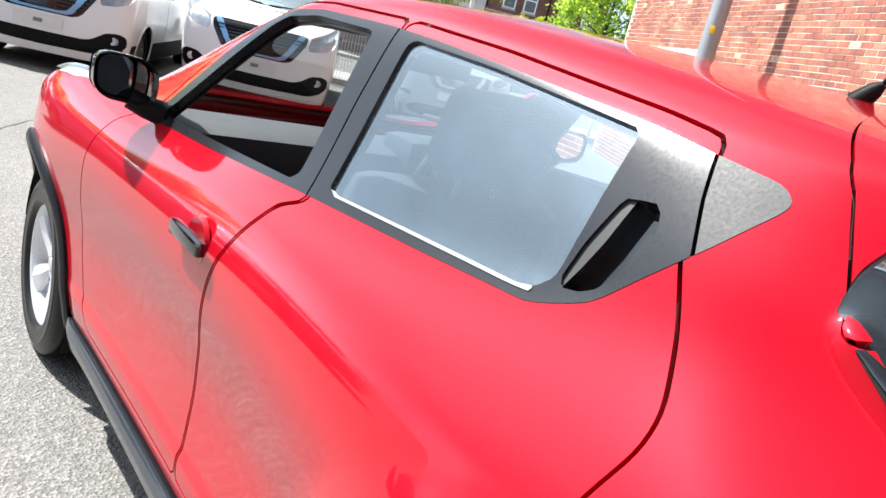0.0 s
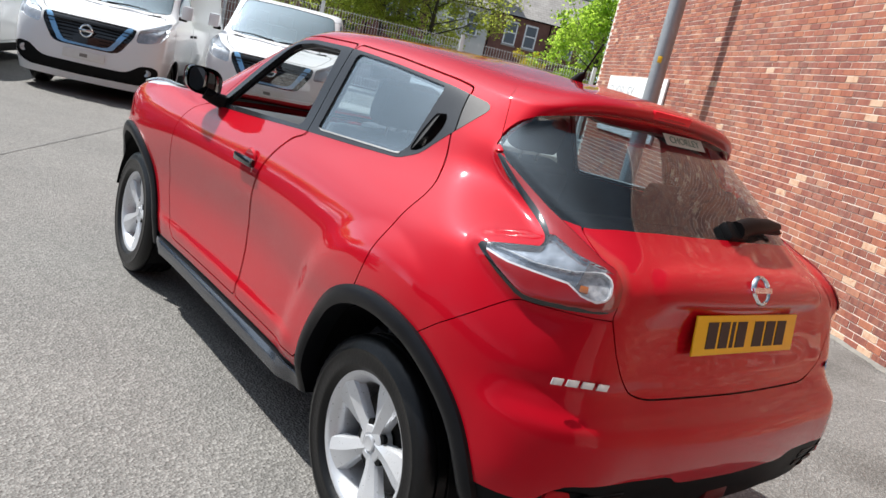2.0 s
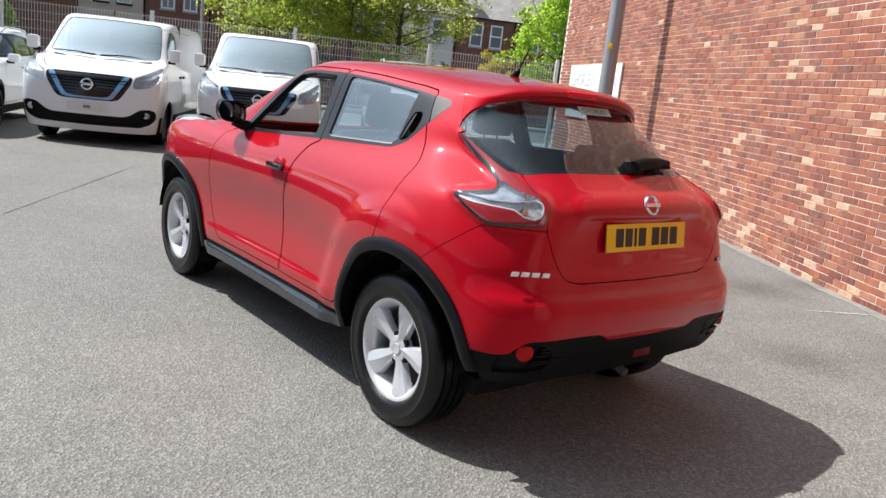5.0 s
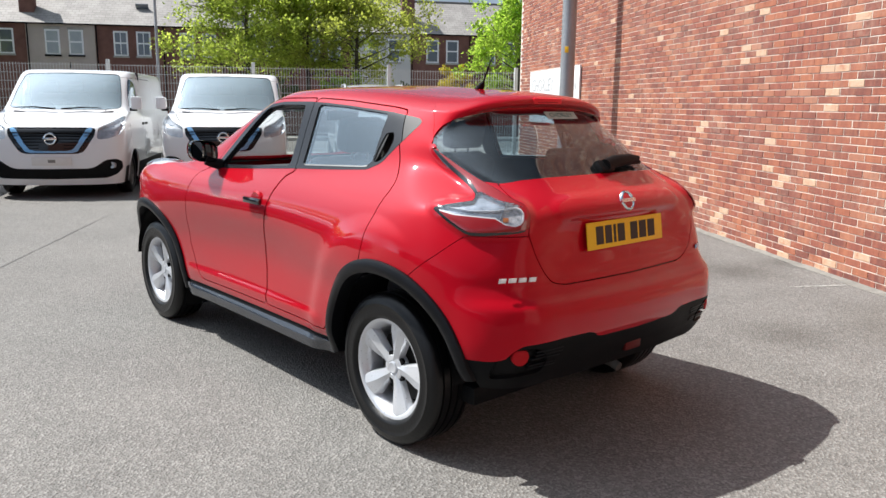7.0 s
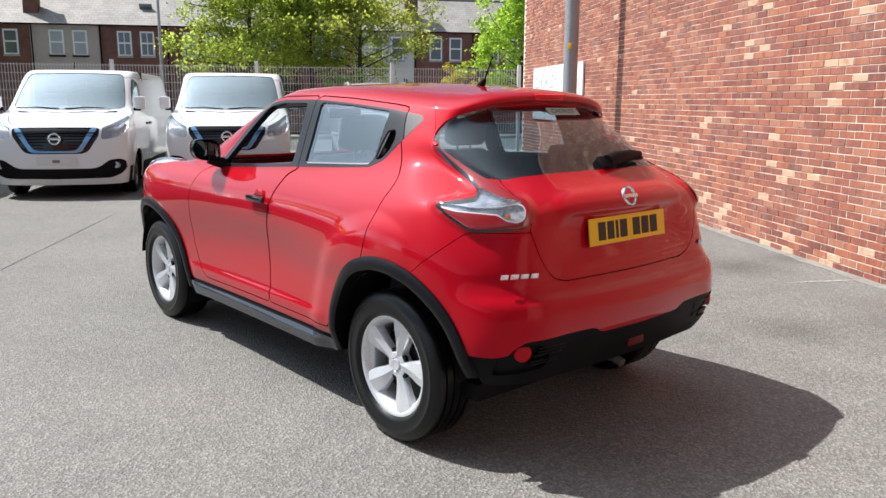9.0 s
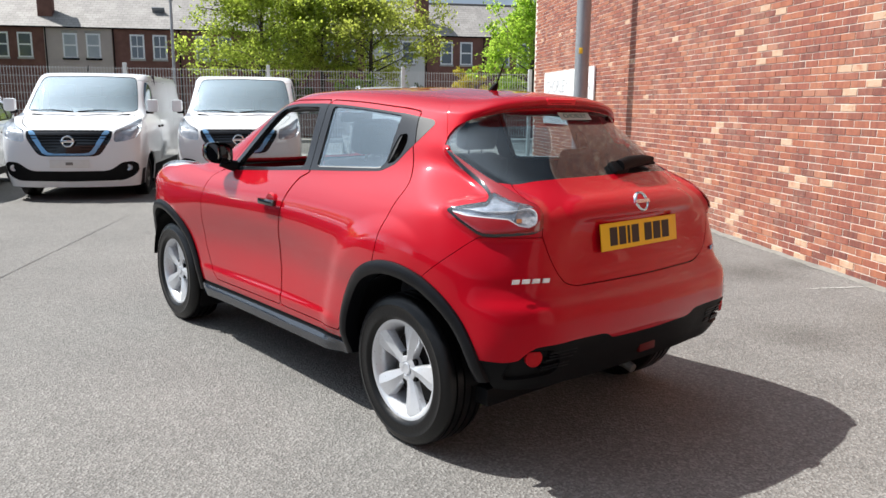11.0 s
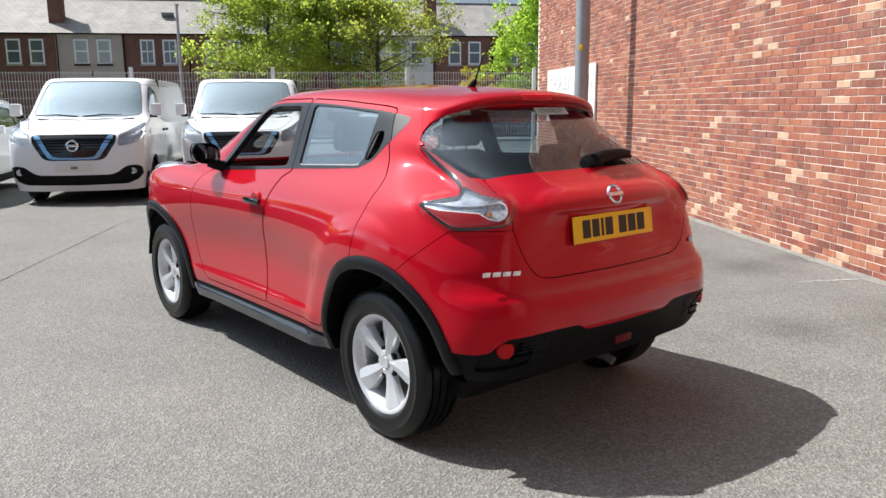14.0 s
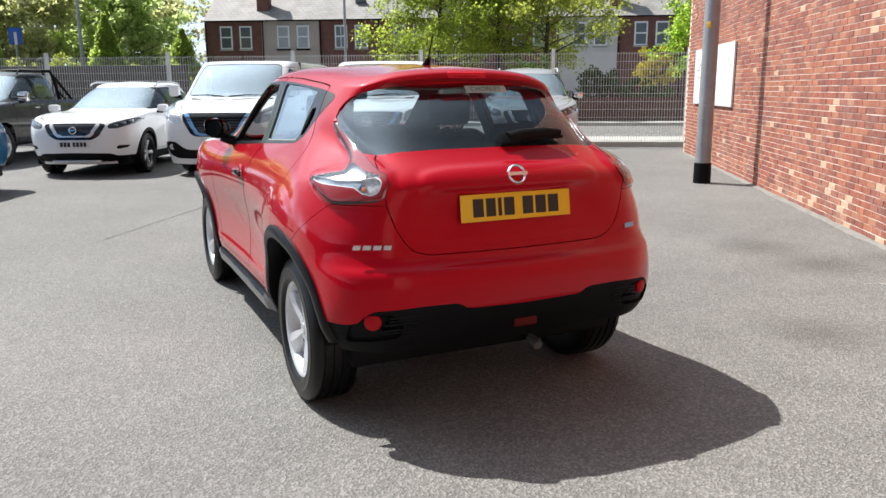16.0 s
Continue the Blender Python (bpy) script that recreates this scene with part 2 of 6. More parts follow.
def tube(bm, points, radius, sides=10):
    """A round bar along points; radius may be one number or one for each point."""
    pts = [Vector(p) for p in points]
    rad = radius if isinstance(radius, (list, tuple)) else [radius] * len(pts)
    rings, side = [], None
    for i, p in enumerate(pts):
        way = (pts[min(i + 1, len(pts) - 1)] - pts[max(i - 1, 0)]).normalized()
        if side is None:
            side = way.cross(Vector((0, 0, 1)) if abs(way.z) < 0.9 else Vector((1, 0, 0))).normalized()
        side = (side - way * side.dot(way)).normalized()
        up = way.cross(side)
        rings.append([bm.verts.new(p + rad[i] * (math.cos(a) * side + math.sin(a) * up)) for a in (2 * math.pi * k / sides for k in range(sides))])
    for a, b in zip(rings, rings[1:]):
        for k in range(sides):
            bm.faces.new((a[k], a[(k + 1) % sides], b[(k + 1) % sides], b[k]))
    bm.faces.new(rings[0])
    bm.faces.new(rings[-1][::-1])
    return bm


def lathe(bm, profile, steps, axis="X"):
    """Turns a profile of (along the axis, radius) round the axis."""
    rings = []
    for k in range(steps):
        c, s = math.cos(2 * math.pi * k / steps), math.sin(2 * math.pi * k / steps)
        rings.append([bm.verts.new((a, r * c, r * s) if axis == "X" else (r * c, r * s, a)) for a, r in profile])
    for k in range(steps):
        a, b = rings[k], rings[(k + 1) % steps]
        for i in range(len(profile) - 1):
            bm.faces.new((a[i], a[i + 1], b[i + 1], b[i]))
    return bm


def lettering(name, text, size, mat, parent, m, depth=0.001, label="", spread=1.0):
    """Raised letters of the built-in font as a mesh."""
    cu = bpy.data.curves.new(name, "FONT")
    cu.body, cu.size, cu.extrude, cu.align_x, cu.align_y, cu.space_character = text, size, depth, "CENTER", "CENTER", spread
    ob = bpy.data.objects.new(name, cu)
    scene.collection.objects.link(ob)
    me = bpy.data.meshes.new_from_object(ob.evaluated_get(bpy.context.evaluated_depsgraph_get()))
    bpy.data.objects.remove(ob)
    return child(name, me, mat, parent, label, m)


def round_off(poly, r=0.02):
    """A closed outline with its corners turned to arcs that begin r before each corner."""
    p = np.array(poly, float)
    out = []
    for a, b, c in zip(np.roll(p, 1, 0), p, np.roll(p, -1, 0)):
        da, dc = np.linalg.norm(a - b), np.linalg.norm(c - b)
        u = b + (a - b) * min(0.45, r / da)
        w = b + (c - b) * min(0.45, r / dc)
        out += [(1 - t) ** 2 * u + 2 * t * (1 - t) * b + t * t * w for t in (0, 0.25, 0.5, 0.75, 1)]
    return np.array(out)


def within(points, poly):
    """The signed distance of points in a plane from a closed outline; inside it is below zero."""
    poly = np.asarray(poly, float)
    low, high = poly.min(0) - 0.12, poly.max(0) + 0.12
    near = ((points > low) & (points < high)).all(1)
    if not near.all():
        out = np.full(len(points), 0.12)
        if near.any():
            out[near] = within(points[near], poly)
        return out
    best, odd = np.full(len(points), 1e9), np.zeros(len(points), bool)
    for a, b in zip(poly, np.roll(poly, -1, 0)):
        e, w = b - a, points - a
        h = np.clip((w @ e) / max(e @ e, 1e-12), 0, 1)
        best = np.minimum(best, ((w - h[:, None] * e) ** 2).sum(1))
        cross = (a[1] > points[:, 1]) != (b[1] > points[:, 1])
        if cross.any():
            at = a[0] + (points[:, 1] - a[1]) / (b[1] - a[1] if b[1] != a[1] else 1e-12) * e[0]
            odd ^= cross & (points[:, 0] < at)
    return np.where(odd, -1, 1) * np.sqrt(best)


def spline(knots, steps):
    """A smooth curve through rows of knots (Catmull-Rom), with that many steps between two."""
    k = np.asarray(knots, float)
    first, last = 2 * k[:1] - k[1:2], 2 * k[-1:] - k[-2:-1]
    p = np.concatenate([first, k, last])
    t = (np.arange(steps) / steps).reshape((-1,) + (1,) * (k.ndim - 1))
    out = []
    for i in range(len(k) - 1):
        a, b, c, d = p[i : i + 4]
        out.append(0.5 * (2 * b + (c - a) * t + (2 * a - 5 * b + 4 * c - d) * t**2 + (3 * b - a - 3 * c + d) * t**3))
    return np.concatenate(out + [k[-1:]])


def fair(grid, down, across):
    """Evens out a grid of points, mirrored over the car's middle at both ends of each row."""
    def blur(g, s, flip):
        r = int(3 * s)
        k = np.exp(-0.5 * (np.arange(-r, r + 1) / s) ** 2)
        k /= k.sum()
        head, tail = g[1 : r + 1][::-1], g[-r - 1 : -1][::-1]
        if flip:
            head, tail = head * [-1, 1, 1], tail * [-1, 1, 1]
        else:
            head, tail = 2 * g[:1] - head, 2 * g[-1:] - tail
        p = np.concatenate([head, g, tail])
        return sum(w * p[i : i + len(g)] for i, w in enumerate(k))
    both = lambda g: blur(blur(g, down, False).transpose(1, 0, 2), across, True).transpose(1, 0, 2)
    out = both(2 * grid - both(grid))  # smooth without pulling the corners in
    out[:, [0, -1], 0] = 0.0
    return out


class Sheet:
    """A car's outer skin, lofted through loops that run from the middle of its nose round one side to the middle
    of its tail and are mirrored to the other; outlines are then cut into it, each side of a cut keeping its own tag."""

    def __init__(self, loops, across=8, along=8):
        rows = [spline(np.array(l), across) for l in loops]
        for r, l in zip(rows, loops):
            for end, n in ((0, 1), (-1, -2)):
                r[end][0] = 0.0
        grid = fair(spline(np.array(rows), along), along * 0.34, across * 0.42)
        nr, nc = grid.shape[:2]
        index, verts, faces = {}, [], []

        def vert(p):
            key = tuple(np.round(p, 5) + 0.0)
            if key not in index:
                index[key] = len(verts)
                verts.append(p)
            return index[key]

        for side in (-1, 1):
            ids = [[vert((side * max(p[0], 0.0), p[1], p[2])) for p in row] for row in grid]
            for i in range(nr - 1):
                for j in range(nc - 1):
                    f = (ids[i][j], ids[i + 1][j], ids[i + 1][j + 1], ids[i][j + 1])
                    f = tuple(dict.fromkeys(f))
                    if len(f) > 2:
                        faces.append((f if side > 0 else f[::-1], "body"))
        self.V, self.F, self.D = verts, faces, None

    def swell(self, fn):
        """Moves the skin along its normal by what fn gives for its points."""
        self.settle()
        v, d = np.array(self.V, float), np.array(self.D)
        self.V = [tuple(q) for q in v + d * fn(v)[:, None]]
        self.D = None
        return self

    def settle(self):
        """The normals of the whole skin, before anything is cut."""
        v = np.array(self.V)
        n = np.zeros_like(v)
        for f, _ in self.F:
            w = np.cross(v[f[1]] - v[f[0]], v[f[2]] - v[f[0]])
            if len(f) > 3:
                w = w + np.cross(v[f[2]] - v[f[0]], v[f[3]] - v[f[0]])
            for i in f:
                n[i] += w
        self.D = [tuple(q) for q in n / np.maximum(np.linalg.norm(n, axis=1, keepdims=True), 1e-12)]

    def cut(self, fn, tag, where=None):
        if self.D is None:
            self.settle()
        used = set()
        for f, old in self.F:
            if not where or old in where:
                used.update(f)
        used = np.array(sorted(used), int)
        val = np.ones(len(self.V))
        if len(used):
            val[used] = fn(np.array([self.V[i] for i in used]))
        val[np.abs(val) < 1e-6] = 1e-6
        val = val.tolist()
        made, out = {}, []

        def middle(a, b):
            key = (a, b) if a < b else (b, a)
            if key not in made:
                a, b = key
                k = val[a] / (val[a] - val[b])
                made[key] = len(self.V)
                pa, pb = self.V[a], self.V[b]
                self.V.append(tuple(pa[i] + k * (pb[i] - pa[i]) for i in range(3)))
                na, nb = self.D[a], self.D[b]
                self.D.append(tuple(na[i] + k * (nb[i] - na[i]) for i in range(3)))
            return made[key]

        for f, old in self.F:
            if where and old not in where:
                out.append((f, old))
                continue
            low = [val[i] < 0 for i in f]
            if not any(low):
                out.append((f, old))
            elif all(low):
                out.append((f, tag))
            else:
                inn, rest = [], []
                for i, a in enumerate(f):
                    b = f[(i + 1) % len(f)]
                    (inn if low[i] else rest).append(a)
                    if low[i] != low[(i + 1) % len(f)]:
                        m = middle(a, b)
                        inn.append(m), rest.append(m)
                if len(inn) > 2:
                    out.append((tuple(inn), tag))
                if len(rest) > 2:
                    out.append((tuple(rest), old))
        self.F = out
        return self

    def panel(self, fn, tag, where=None, gap=0.003):
        """Cuts a panel out with an open joint round it."""
        self.cut(lambda p: fn(p) - gap, "new_joint", where)
        self.cut(lambda p: fn(p) + gap, tag, ("new_joint",))
        self.F = [(f, "joint" if t == "new_joint" else t) for f, t in self.F]
        return self

    def normals(self):
        if self.D is None:
            self.settle()
        n = np.array(self.D)
        self.N = n / np.maximum(np.linalg.norm(n, axis=1, keepdims=True), 1e-12)
        self.P = np.array(self.V)
        return self

    def tail(self, x, z, out=0.0):
        """The point of the tail's skin at x and z, and its normal."""
        d = np.hypot(self.P[:, 0] - x, self.P[:, 2] - z) + (self.P[:, 1] > -0.2) * 9
        i = int(d.argmin())
        return Vector(self.P[i] + self.N[i] * out), Vector(self.N[i])

    def take(self, tags, out=0.0, flange=0.016, keep=None, flip=False, move=None):
        """The mesh of some panels, moved out along the normal, with an edge turned inwards."""
        faces = [f for f, t in self.F if t in tags and (keep is None or keep(self.P[list(f)].mean(0)))]
        ids, verts, turned = {}, [], []
        shift = self.N * out

        def put(i):
            if i not in ids:
                ids[i] = len(verts)
                p = self.P[i] + shift[i]
                verts.append(tuple(move(p) if move else p))
                turned.append(tuple(-self.N[i] if flip else self.N[i]))
            return ids[i]

        new_faces = [tuple(put(i) for i in f) for f in faces]
        if flip:
            new_faces = [f[::-1] for f in new_faces]
        if flange:
            count = {}
            for f in faces:
                for a, b in zip(f, f[1:] + f[:1]):
                    key = (min(a, b), max(a, b))
                    count[key] = None if key in count else (a, b)
            top, low = {}, {}
            for e in count.values():
                if e is None:
                    continue
                for i in e:
                    if i not in top:
                        top[i] = len(verts)
                        verts.append(tuple(self.P[i] + shift[i]))
                        low[i] = len(verts)
                        verts.append(tuple(self.P[i] + shift[i] - self.N[i] * flange))
                a, b = e
                new_faces.append((top[b], top[a], low[a], low[b]))
        turned += [(0, 0, 0)] * (len(verts) - len(turned))
        return verts, new_faces, turned

    def make(self, name, tags, mat, parent, label="", **kw):
        v, f, n = self.take(tags, **kw)
        if not f:
            return None
        me = smooth_mesh(name, v, f)
        if len(me.vertices) == len(n):
            me.normals_split_custom_set_from_vertices(n)
        return child(name, me, mat, parent, label)


def arch_strip(s, mat, parent, yc, zc, r0, r1, side, first, last, label):
    """A rounded plastic strip round a wheel arch, lying on the skin s, from angle first to last in degrees."""
    skin = s.P[(side * s.P[:, 0] > 0.45) & (np.abs(s.P[:, 1] - yc) < 0.7) & (s.P[:, 2] < 1.0)]
    steps, rows = 72, 9
    verts, faces = [], []
    for i in range(steps + 1):
        a = math.radians(first + (last - first) * i / steps)
        for k in range(-1, rows + 1):
            t = min(max(k / (rows - 1), 0.0), 1.0)
            r = r0 + (r1 - r0) * t
            y, z = yc + r * math.cos(a), zc + r * math.sin(a)
            d = np.hypot(skin[:, 1] - yc - r1 * 0.97 * math.cos(a), skin[:, 2] - zc - r1 * 0.97 * math.sin(a))
            near = np.argsort(d)[:8]
            w = 1.0 / (d[near] + 0.006) ** 2
            x = float((np.abs(skin[near, 0]) * w).sum() / w.sum())
            lift = -0.055 if k < 0 else -0.010 if k == rows else 0.004 + 0.016 * math.sin(math.pi * (0.12 + 0.80 * t)) ** 0.7
            verts.append((side * (x + lift), y, z))
    n = rows + 2
    for i in range(steps):
        for k in range(n - 1):
            f = (i * n + k, i * n + k + 1, i * n + n + k + 1, i * n + n + k)
            faces.append(f if side < 0 else f[::-1])
    me = smooth_mesh("arch_cladding", verts, faces)
    me.set_sharp_from_angle(angle=radians(50))
    return child("arch_cladding", me, mat, parent, label)


def wheel(radius, rim, width, mat, style, parent, at, outward, label="", rim_mat=None, turn=0.0):
    """A wheel on its axle: tyre with grooved tread, rim with spokes, brake disc. outward: -1 or 1 along x."""
    w = new("wheel")
    w.parent = parent
    w.empty_display_size = 0.1
    w.matrix_basis = Matrix.Translation(at) @ Matrix.Rotation(0 if outward > 0 else math.pi, 4, "Z")
    if label:
        tagged(w, label)
    h = width / 2
    bm = bmesh.new()
    groove, r = 0.008, radius
    prof = [(-h * 0.72, rim - 0.004), (-h * 0.92, rim + 0.012), (-h, rim + (r - rim) * 0.45), (-h * 0.97, r - 0.028), (-h * 0.86, r - 0.008)]
    tread = []
    for a in (-0.55, -0.18, 0.18, 0.55):
        tread += [(h * (a - 0.05), r), (h * (a - 0.04), r - groove), (h * (a + 0.04), r - groove), (h * (a + 0.05), r)]
    prof += [(-h * 0.78, r - 0.002)] + tread + [(h * 0.78, r - 0.002), (h * 0.86, r - 0.008), (h * 0.97, r - 0.028), (h * 0.995, rim + (r - rim) * 0.64), (h * 1.015, rim + (r - rim) * 0.62), (h * 1.015, rim + (r - rim) * 0.59), (h, rim + (r - rim) * 0.57), (h, rim + (r - rim) * 0.45), (h * 0.985, rim + (r - rim) * 0.3), (h * 1.0, rim + (r - rim) * 0.22), (h * 0.98, rim + (r - rim) * 0.18), (h * 0.92, rim + 0.012), (h * 0.72, rim - 0.004)]
    steps = 96
    lathe(bm, prof, steps)
    for v in bm.verts:
        rr = math.hypot(v.co.y, v.co.z)
        k = round(math.atan2(v.co.z, v.co.y) / (2 * math.pi) * steps)
        if rr > r - 0.03 and abs(v.co.x) > h * 0.6 and k % 2 == 0:
            v.co.y *= 1 - 0.0025 / rr
            v.co.z *= 1 - 0.0025 / rr
    part("tyre", bm, RUBBER, w)
    bm = bmesh.new()
    lathe(bm, [(-h * 0.8, rim - 0.005), (-h * 0.7, rim - 0.02), (0.0, rim - 0.035), (h * 0.55, rim - 0.03), (h * 0.78, rim - 0.012), (h * 0.84, rim - 0.002), (h * 0.84, rim + 0.006), (h * 0.78, rim + 0.004)], 64)
    part("rim", bm, rim_mat or mat, w)
    count, inner, outer = style
    for k in range(count):
        bm = bmesh.new()
        rot = Matrix.Rotation(2 * math.pi * k / count + radians(turn) * -outward, 4, "X")
        rows = []
        for s, half, front, back in ((0.10, inner * 0.95, h * 0.58, h * 0.22), (0.34, inner, h * 0.62, h * 0.26), (0.55, inner * 0.60 + outer * 0.40, h * 0.68, h * 0.32), (0.74, outer * 0.90, h * 0.74, h * 0.36), (0.94, outer, h * 0.80, h * 0.40), (1.0, outer * 1.03, h * 0.78, h * 0.44)):
            y = s * (rim - 0.003)
            ridge = half * (0.45 - 0.75 * s)
            rows.append([bm.verts.new(rot @ Vector(p)) for p in ((back, y, -half * 1.06), (front - 0.017, y, -half), (front - 0.007, y, -half * 0.90), (front, y, ridge), (front - 0.009, y, half * 0.88), (front - 0.019, y, half), (back, y, half * 1.06))])
        for a, b in zip(rows, rows[1:]):
            for i in range(7):
                bm.faces.new((a[i], a[(i + 1) % 7], b[(i + 1) % 7], b[i]))
        bm.faces.new(rows[0]), bm.faces.new(rows[-1])
        spoke = part("spoke", bm, mat, w)
        spoke.data.set_sharp_from_angle(angle=radians(14))
    bm = bmesh.new()
    lathe(bm, [(h * 0.2, 0.066), (h * 0.47, 0.064), (h * 0.56, 0.054), (h * 0.58, 0.034), (h * 0.56, 0.032)], 32)
    part("hub", bm, mat, w)
    bm = bmesh.new()
    lathe(bm, [(h * 0.5, 0.028), (h * 0.605, 0.027), (h * 0.625, 0.022), (h * 0.615, 0.019), (h * 0.62, 0.0001)], 24)
    part("centre_cap", bm, mat, w)
    # steel nuts on six spokes; on five, black stubs paint the dark nut holes
    for k in range(5):
        a = 2 * math.pi * (k + 0.5) / 5 + radians(turn) * -outward
        r_, d_ = (0.060, 0.0145) if count == 5 else (0.052, 0.009)
        bm = tube(bmesh.new(), [(h * 0.4, r_ * math.cos(a), r_ * math.sin(a)), (h * (0.535 if count == 5 else 0.615), r_ * math.cos(a), r_ * math.sin(a))], d_, 12 if count == 5 else 6)
        part("wheel_nut", bm, DULL_STEEL if count == 6 else BLACK, w)
    bm = bmesh.new()
    lathe(bm, [(h * 0.02, 0.05), (h * 0.02, rim * 0.72), (-h * 0.12, rim * 0.72), (-h * 0.12, 0.05)], 40)
    part("brake_disc", bm, DARK_STEEL, w)
    bm = bmesh.new()
    lathe(bm, [(-h * 0.55, 0.0001), (-h * 0.55, rim - 0.03)], 40)
    part("back_plate", bm, BLACK, w)
    return w


# ---- ground and walls ----
def asphalt():
    m = material("asphalt", (0.12, 0.12, 0.12), 0.85)
    n = Nodes(m)
    at = n.coords()
    big = n.noise(at, 0.35, 6)
    mid = n.noise(at, 3.0, 5)
    v = n.add("TexVoronoi", Scale=95.0)
    n.join(at, v.inputs["Vector"])
    stones = n.ramp(v.outputs["Color"], (0.16, (0.030, 0.028, 0.026)), (0.55, (0.172, 0.168, 0.160)), (0.92, (0.45, 0.44, 0.42)))
    grit = n.ramp(n.noise(at, 170, 3), (0.38, (0.045, 0.044, 0.041)), (0.64, (0.320, 0.312, 0.298)))
    col = n.mix(0.5, stones, grit)
    col = n.mix(0.35, col, n.ramp(mid, (0.3, (0.13, 0.127, 0.121)), (0.7, (0.222, 0.216, 0.206))))
    stain = n.ramp(big, (0.30, (0.76, 0.76, 0.76)), (0.62, (1.0, 1.0, 0.99)))
    col = n.mix(1.0, col, stain, "MULTIPLY")
    # oil and damp stains near the wall, and one wide, slightly darker patch
    for x, y, r in ((3.3, -1.0, 2.6), (3.9, 1.0, .55), (2.3, -.2, .45), (3.95, 1.75, .5), (4.6, .9, .4)):
        far = n.add("VectorMath")
        far.operation = "DISTANCE"
        far.inputs[1].default_value = (x, y, 0)
        n.join(n.mix(0.30, at, n.add("TexNoise", Scale=2.5).outputs["Color"], "ADD"), far.inputs[0])
        spot = n.ramp(far.outputs["Value"], (r * .25, (.62, .61, .60) if r < 1 else (.84, .83, .81)), (r, (1, 1, 1)))
        col = n.mix(1.0, col, spot, "MULTIPLY")
    n.set("Base Color", col)
    n.set("Roughness", n.ramp(mid, (0.2, (0.72,) * 3), (0.8, (0.92,) * 3)))
    n.bump(v.outputs["Distance"], 0.9, 0.006)
    return m


ASPHALT = asphalt()
FAR = 900.0
bm = bmesh.new()
bm.faces.new([bm.verts.new(p) for p in ((-FAR, -FAR, 0), (FAR, -FAR, 0), (FAR, FAR, 0), (-FAR, FAR, 0))])
ground = part("ground", bm, ASPHALT, None, smooth=False)
tagged(ground, "worn grey asphalt yard with pale grit and stains", "ground", kind="structure")

WALL_FOOT, WALL_TURN = Vector((5.248, 1.756, 0)), math.degrees(math.atan2(1.55, 1.0))
WALL = Matrix.Translation(WALL_FOOT) @ Matrix.Rotation(radians(WALL_TURN), 4, "Z")


def brick_material(name, single):
    m = material(name, (0.301, 0.096, 0.064), 0.88)
    n = Nodes(m)
    info = n.add("ObjectInfo" if single else "NewGeometry")
    pick = info.outputs["Random" if single else "Random Per Island"]
    at = n.add("NewGeometry").outputs["Position"]
    hue = n.ramp(pick, (0.0, (0.103, 0.036, 0.035)), (0.18, (0.172, 0.050, 0.042)), (0.45, (0.267, 0.076, 0.053)), (0.70, (0.353, 0.112, 0.061)), (0.90, (0.430, 0.160, 0.080)), (1.0, (0.447, 0.232, 0.152)))
    grain = n.noise(at, 26, 5)
    scaled = n.add("VectorMath")
    scaled.operation = "MULTIPLY"
    scaled.inputs[1].default_value = (20, 20, 2.0)
    n.join(at, scaled.inputs[0])
    bands = n.noise(scaled.outputs["Vector"], 1.0, 3)
    hue = n.mix(0.32, hue, n.ramp(bands, (0.36, (0.103, 0.036, 0.034)), (0.5, (0.275, 0.080, 0.053)), (0.62, (0.482, 0.184, 0.096))))
    col = n.mix(0.22, hue, n.ramp(grain, (0.3, (0.172, 0.056, 0.042)), (0.7, (0.430, 0.176, 0.112))))
    # pale salts bloom in patches low on the wall
    bloom = n.mix(1.0, n.ramp(n.noise(at, 1.6, 6, .7), (0.50, (0, 0, 0)), (0.70, (0.8,) * 3)), n.ramp(n.noise(at, 22, 3), (0.35, (0, 0, 0)), (0.65, (1, 1, 1))), "MULTIPLY")
    low = n.add("SeparateXYZ")
    n.join(at, low.inputs[0])
    bloom = n.mix(1.0, bloom, n.ramp(low.outputs["Z"], (0.15, (1, 1, 1)), (0.9, (0.45,) * 3)), "MULTIPLY")
    col = n.mix(bloom, col, (0.516, 0.384, 0.288))
    wash = n.noise(at, 0.55, 4)
    n.set("Base Color", n.mix(n.ramp(wash, (0.42, (0, 0, 0)), (0.75, (0.22,) * 3)), col, (0.413, 0.176, 0.100)))
    n.bump(n.noise(at, 85, 4), 0.6, 0.008)
    return m


def buff_material():
    m = material("buff_brick", (0.6, 0.42, 0.30), 0.9)
    n = Nodes(m)
    at = n.add("NewGeometry").outputs["Position"]
    n.set("Base Color", n.ramp(n.noise(at, 14, 5), (0.30, (0.46, 0.20, 0.12)), (0.45, (0.56, 0.36, 0.24)), (0.75, (0.60, 0.43, 0.31))))
    n.bump(n.noise(at, 60, 4), 0.8, 0.01)
    return m


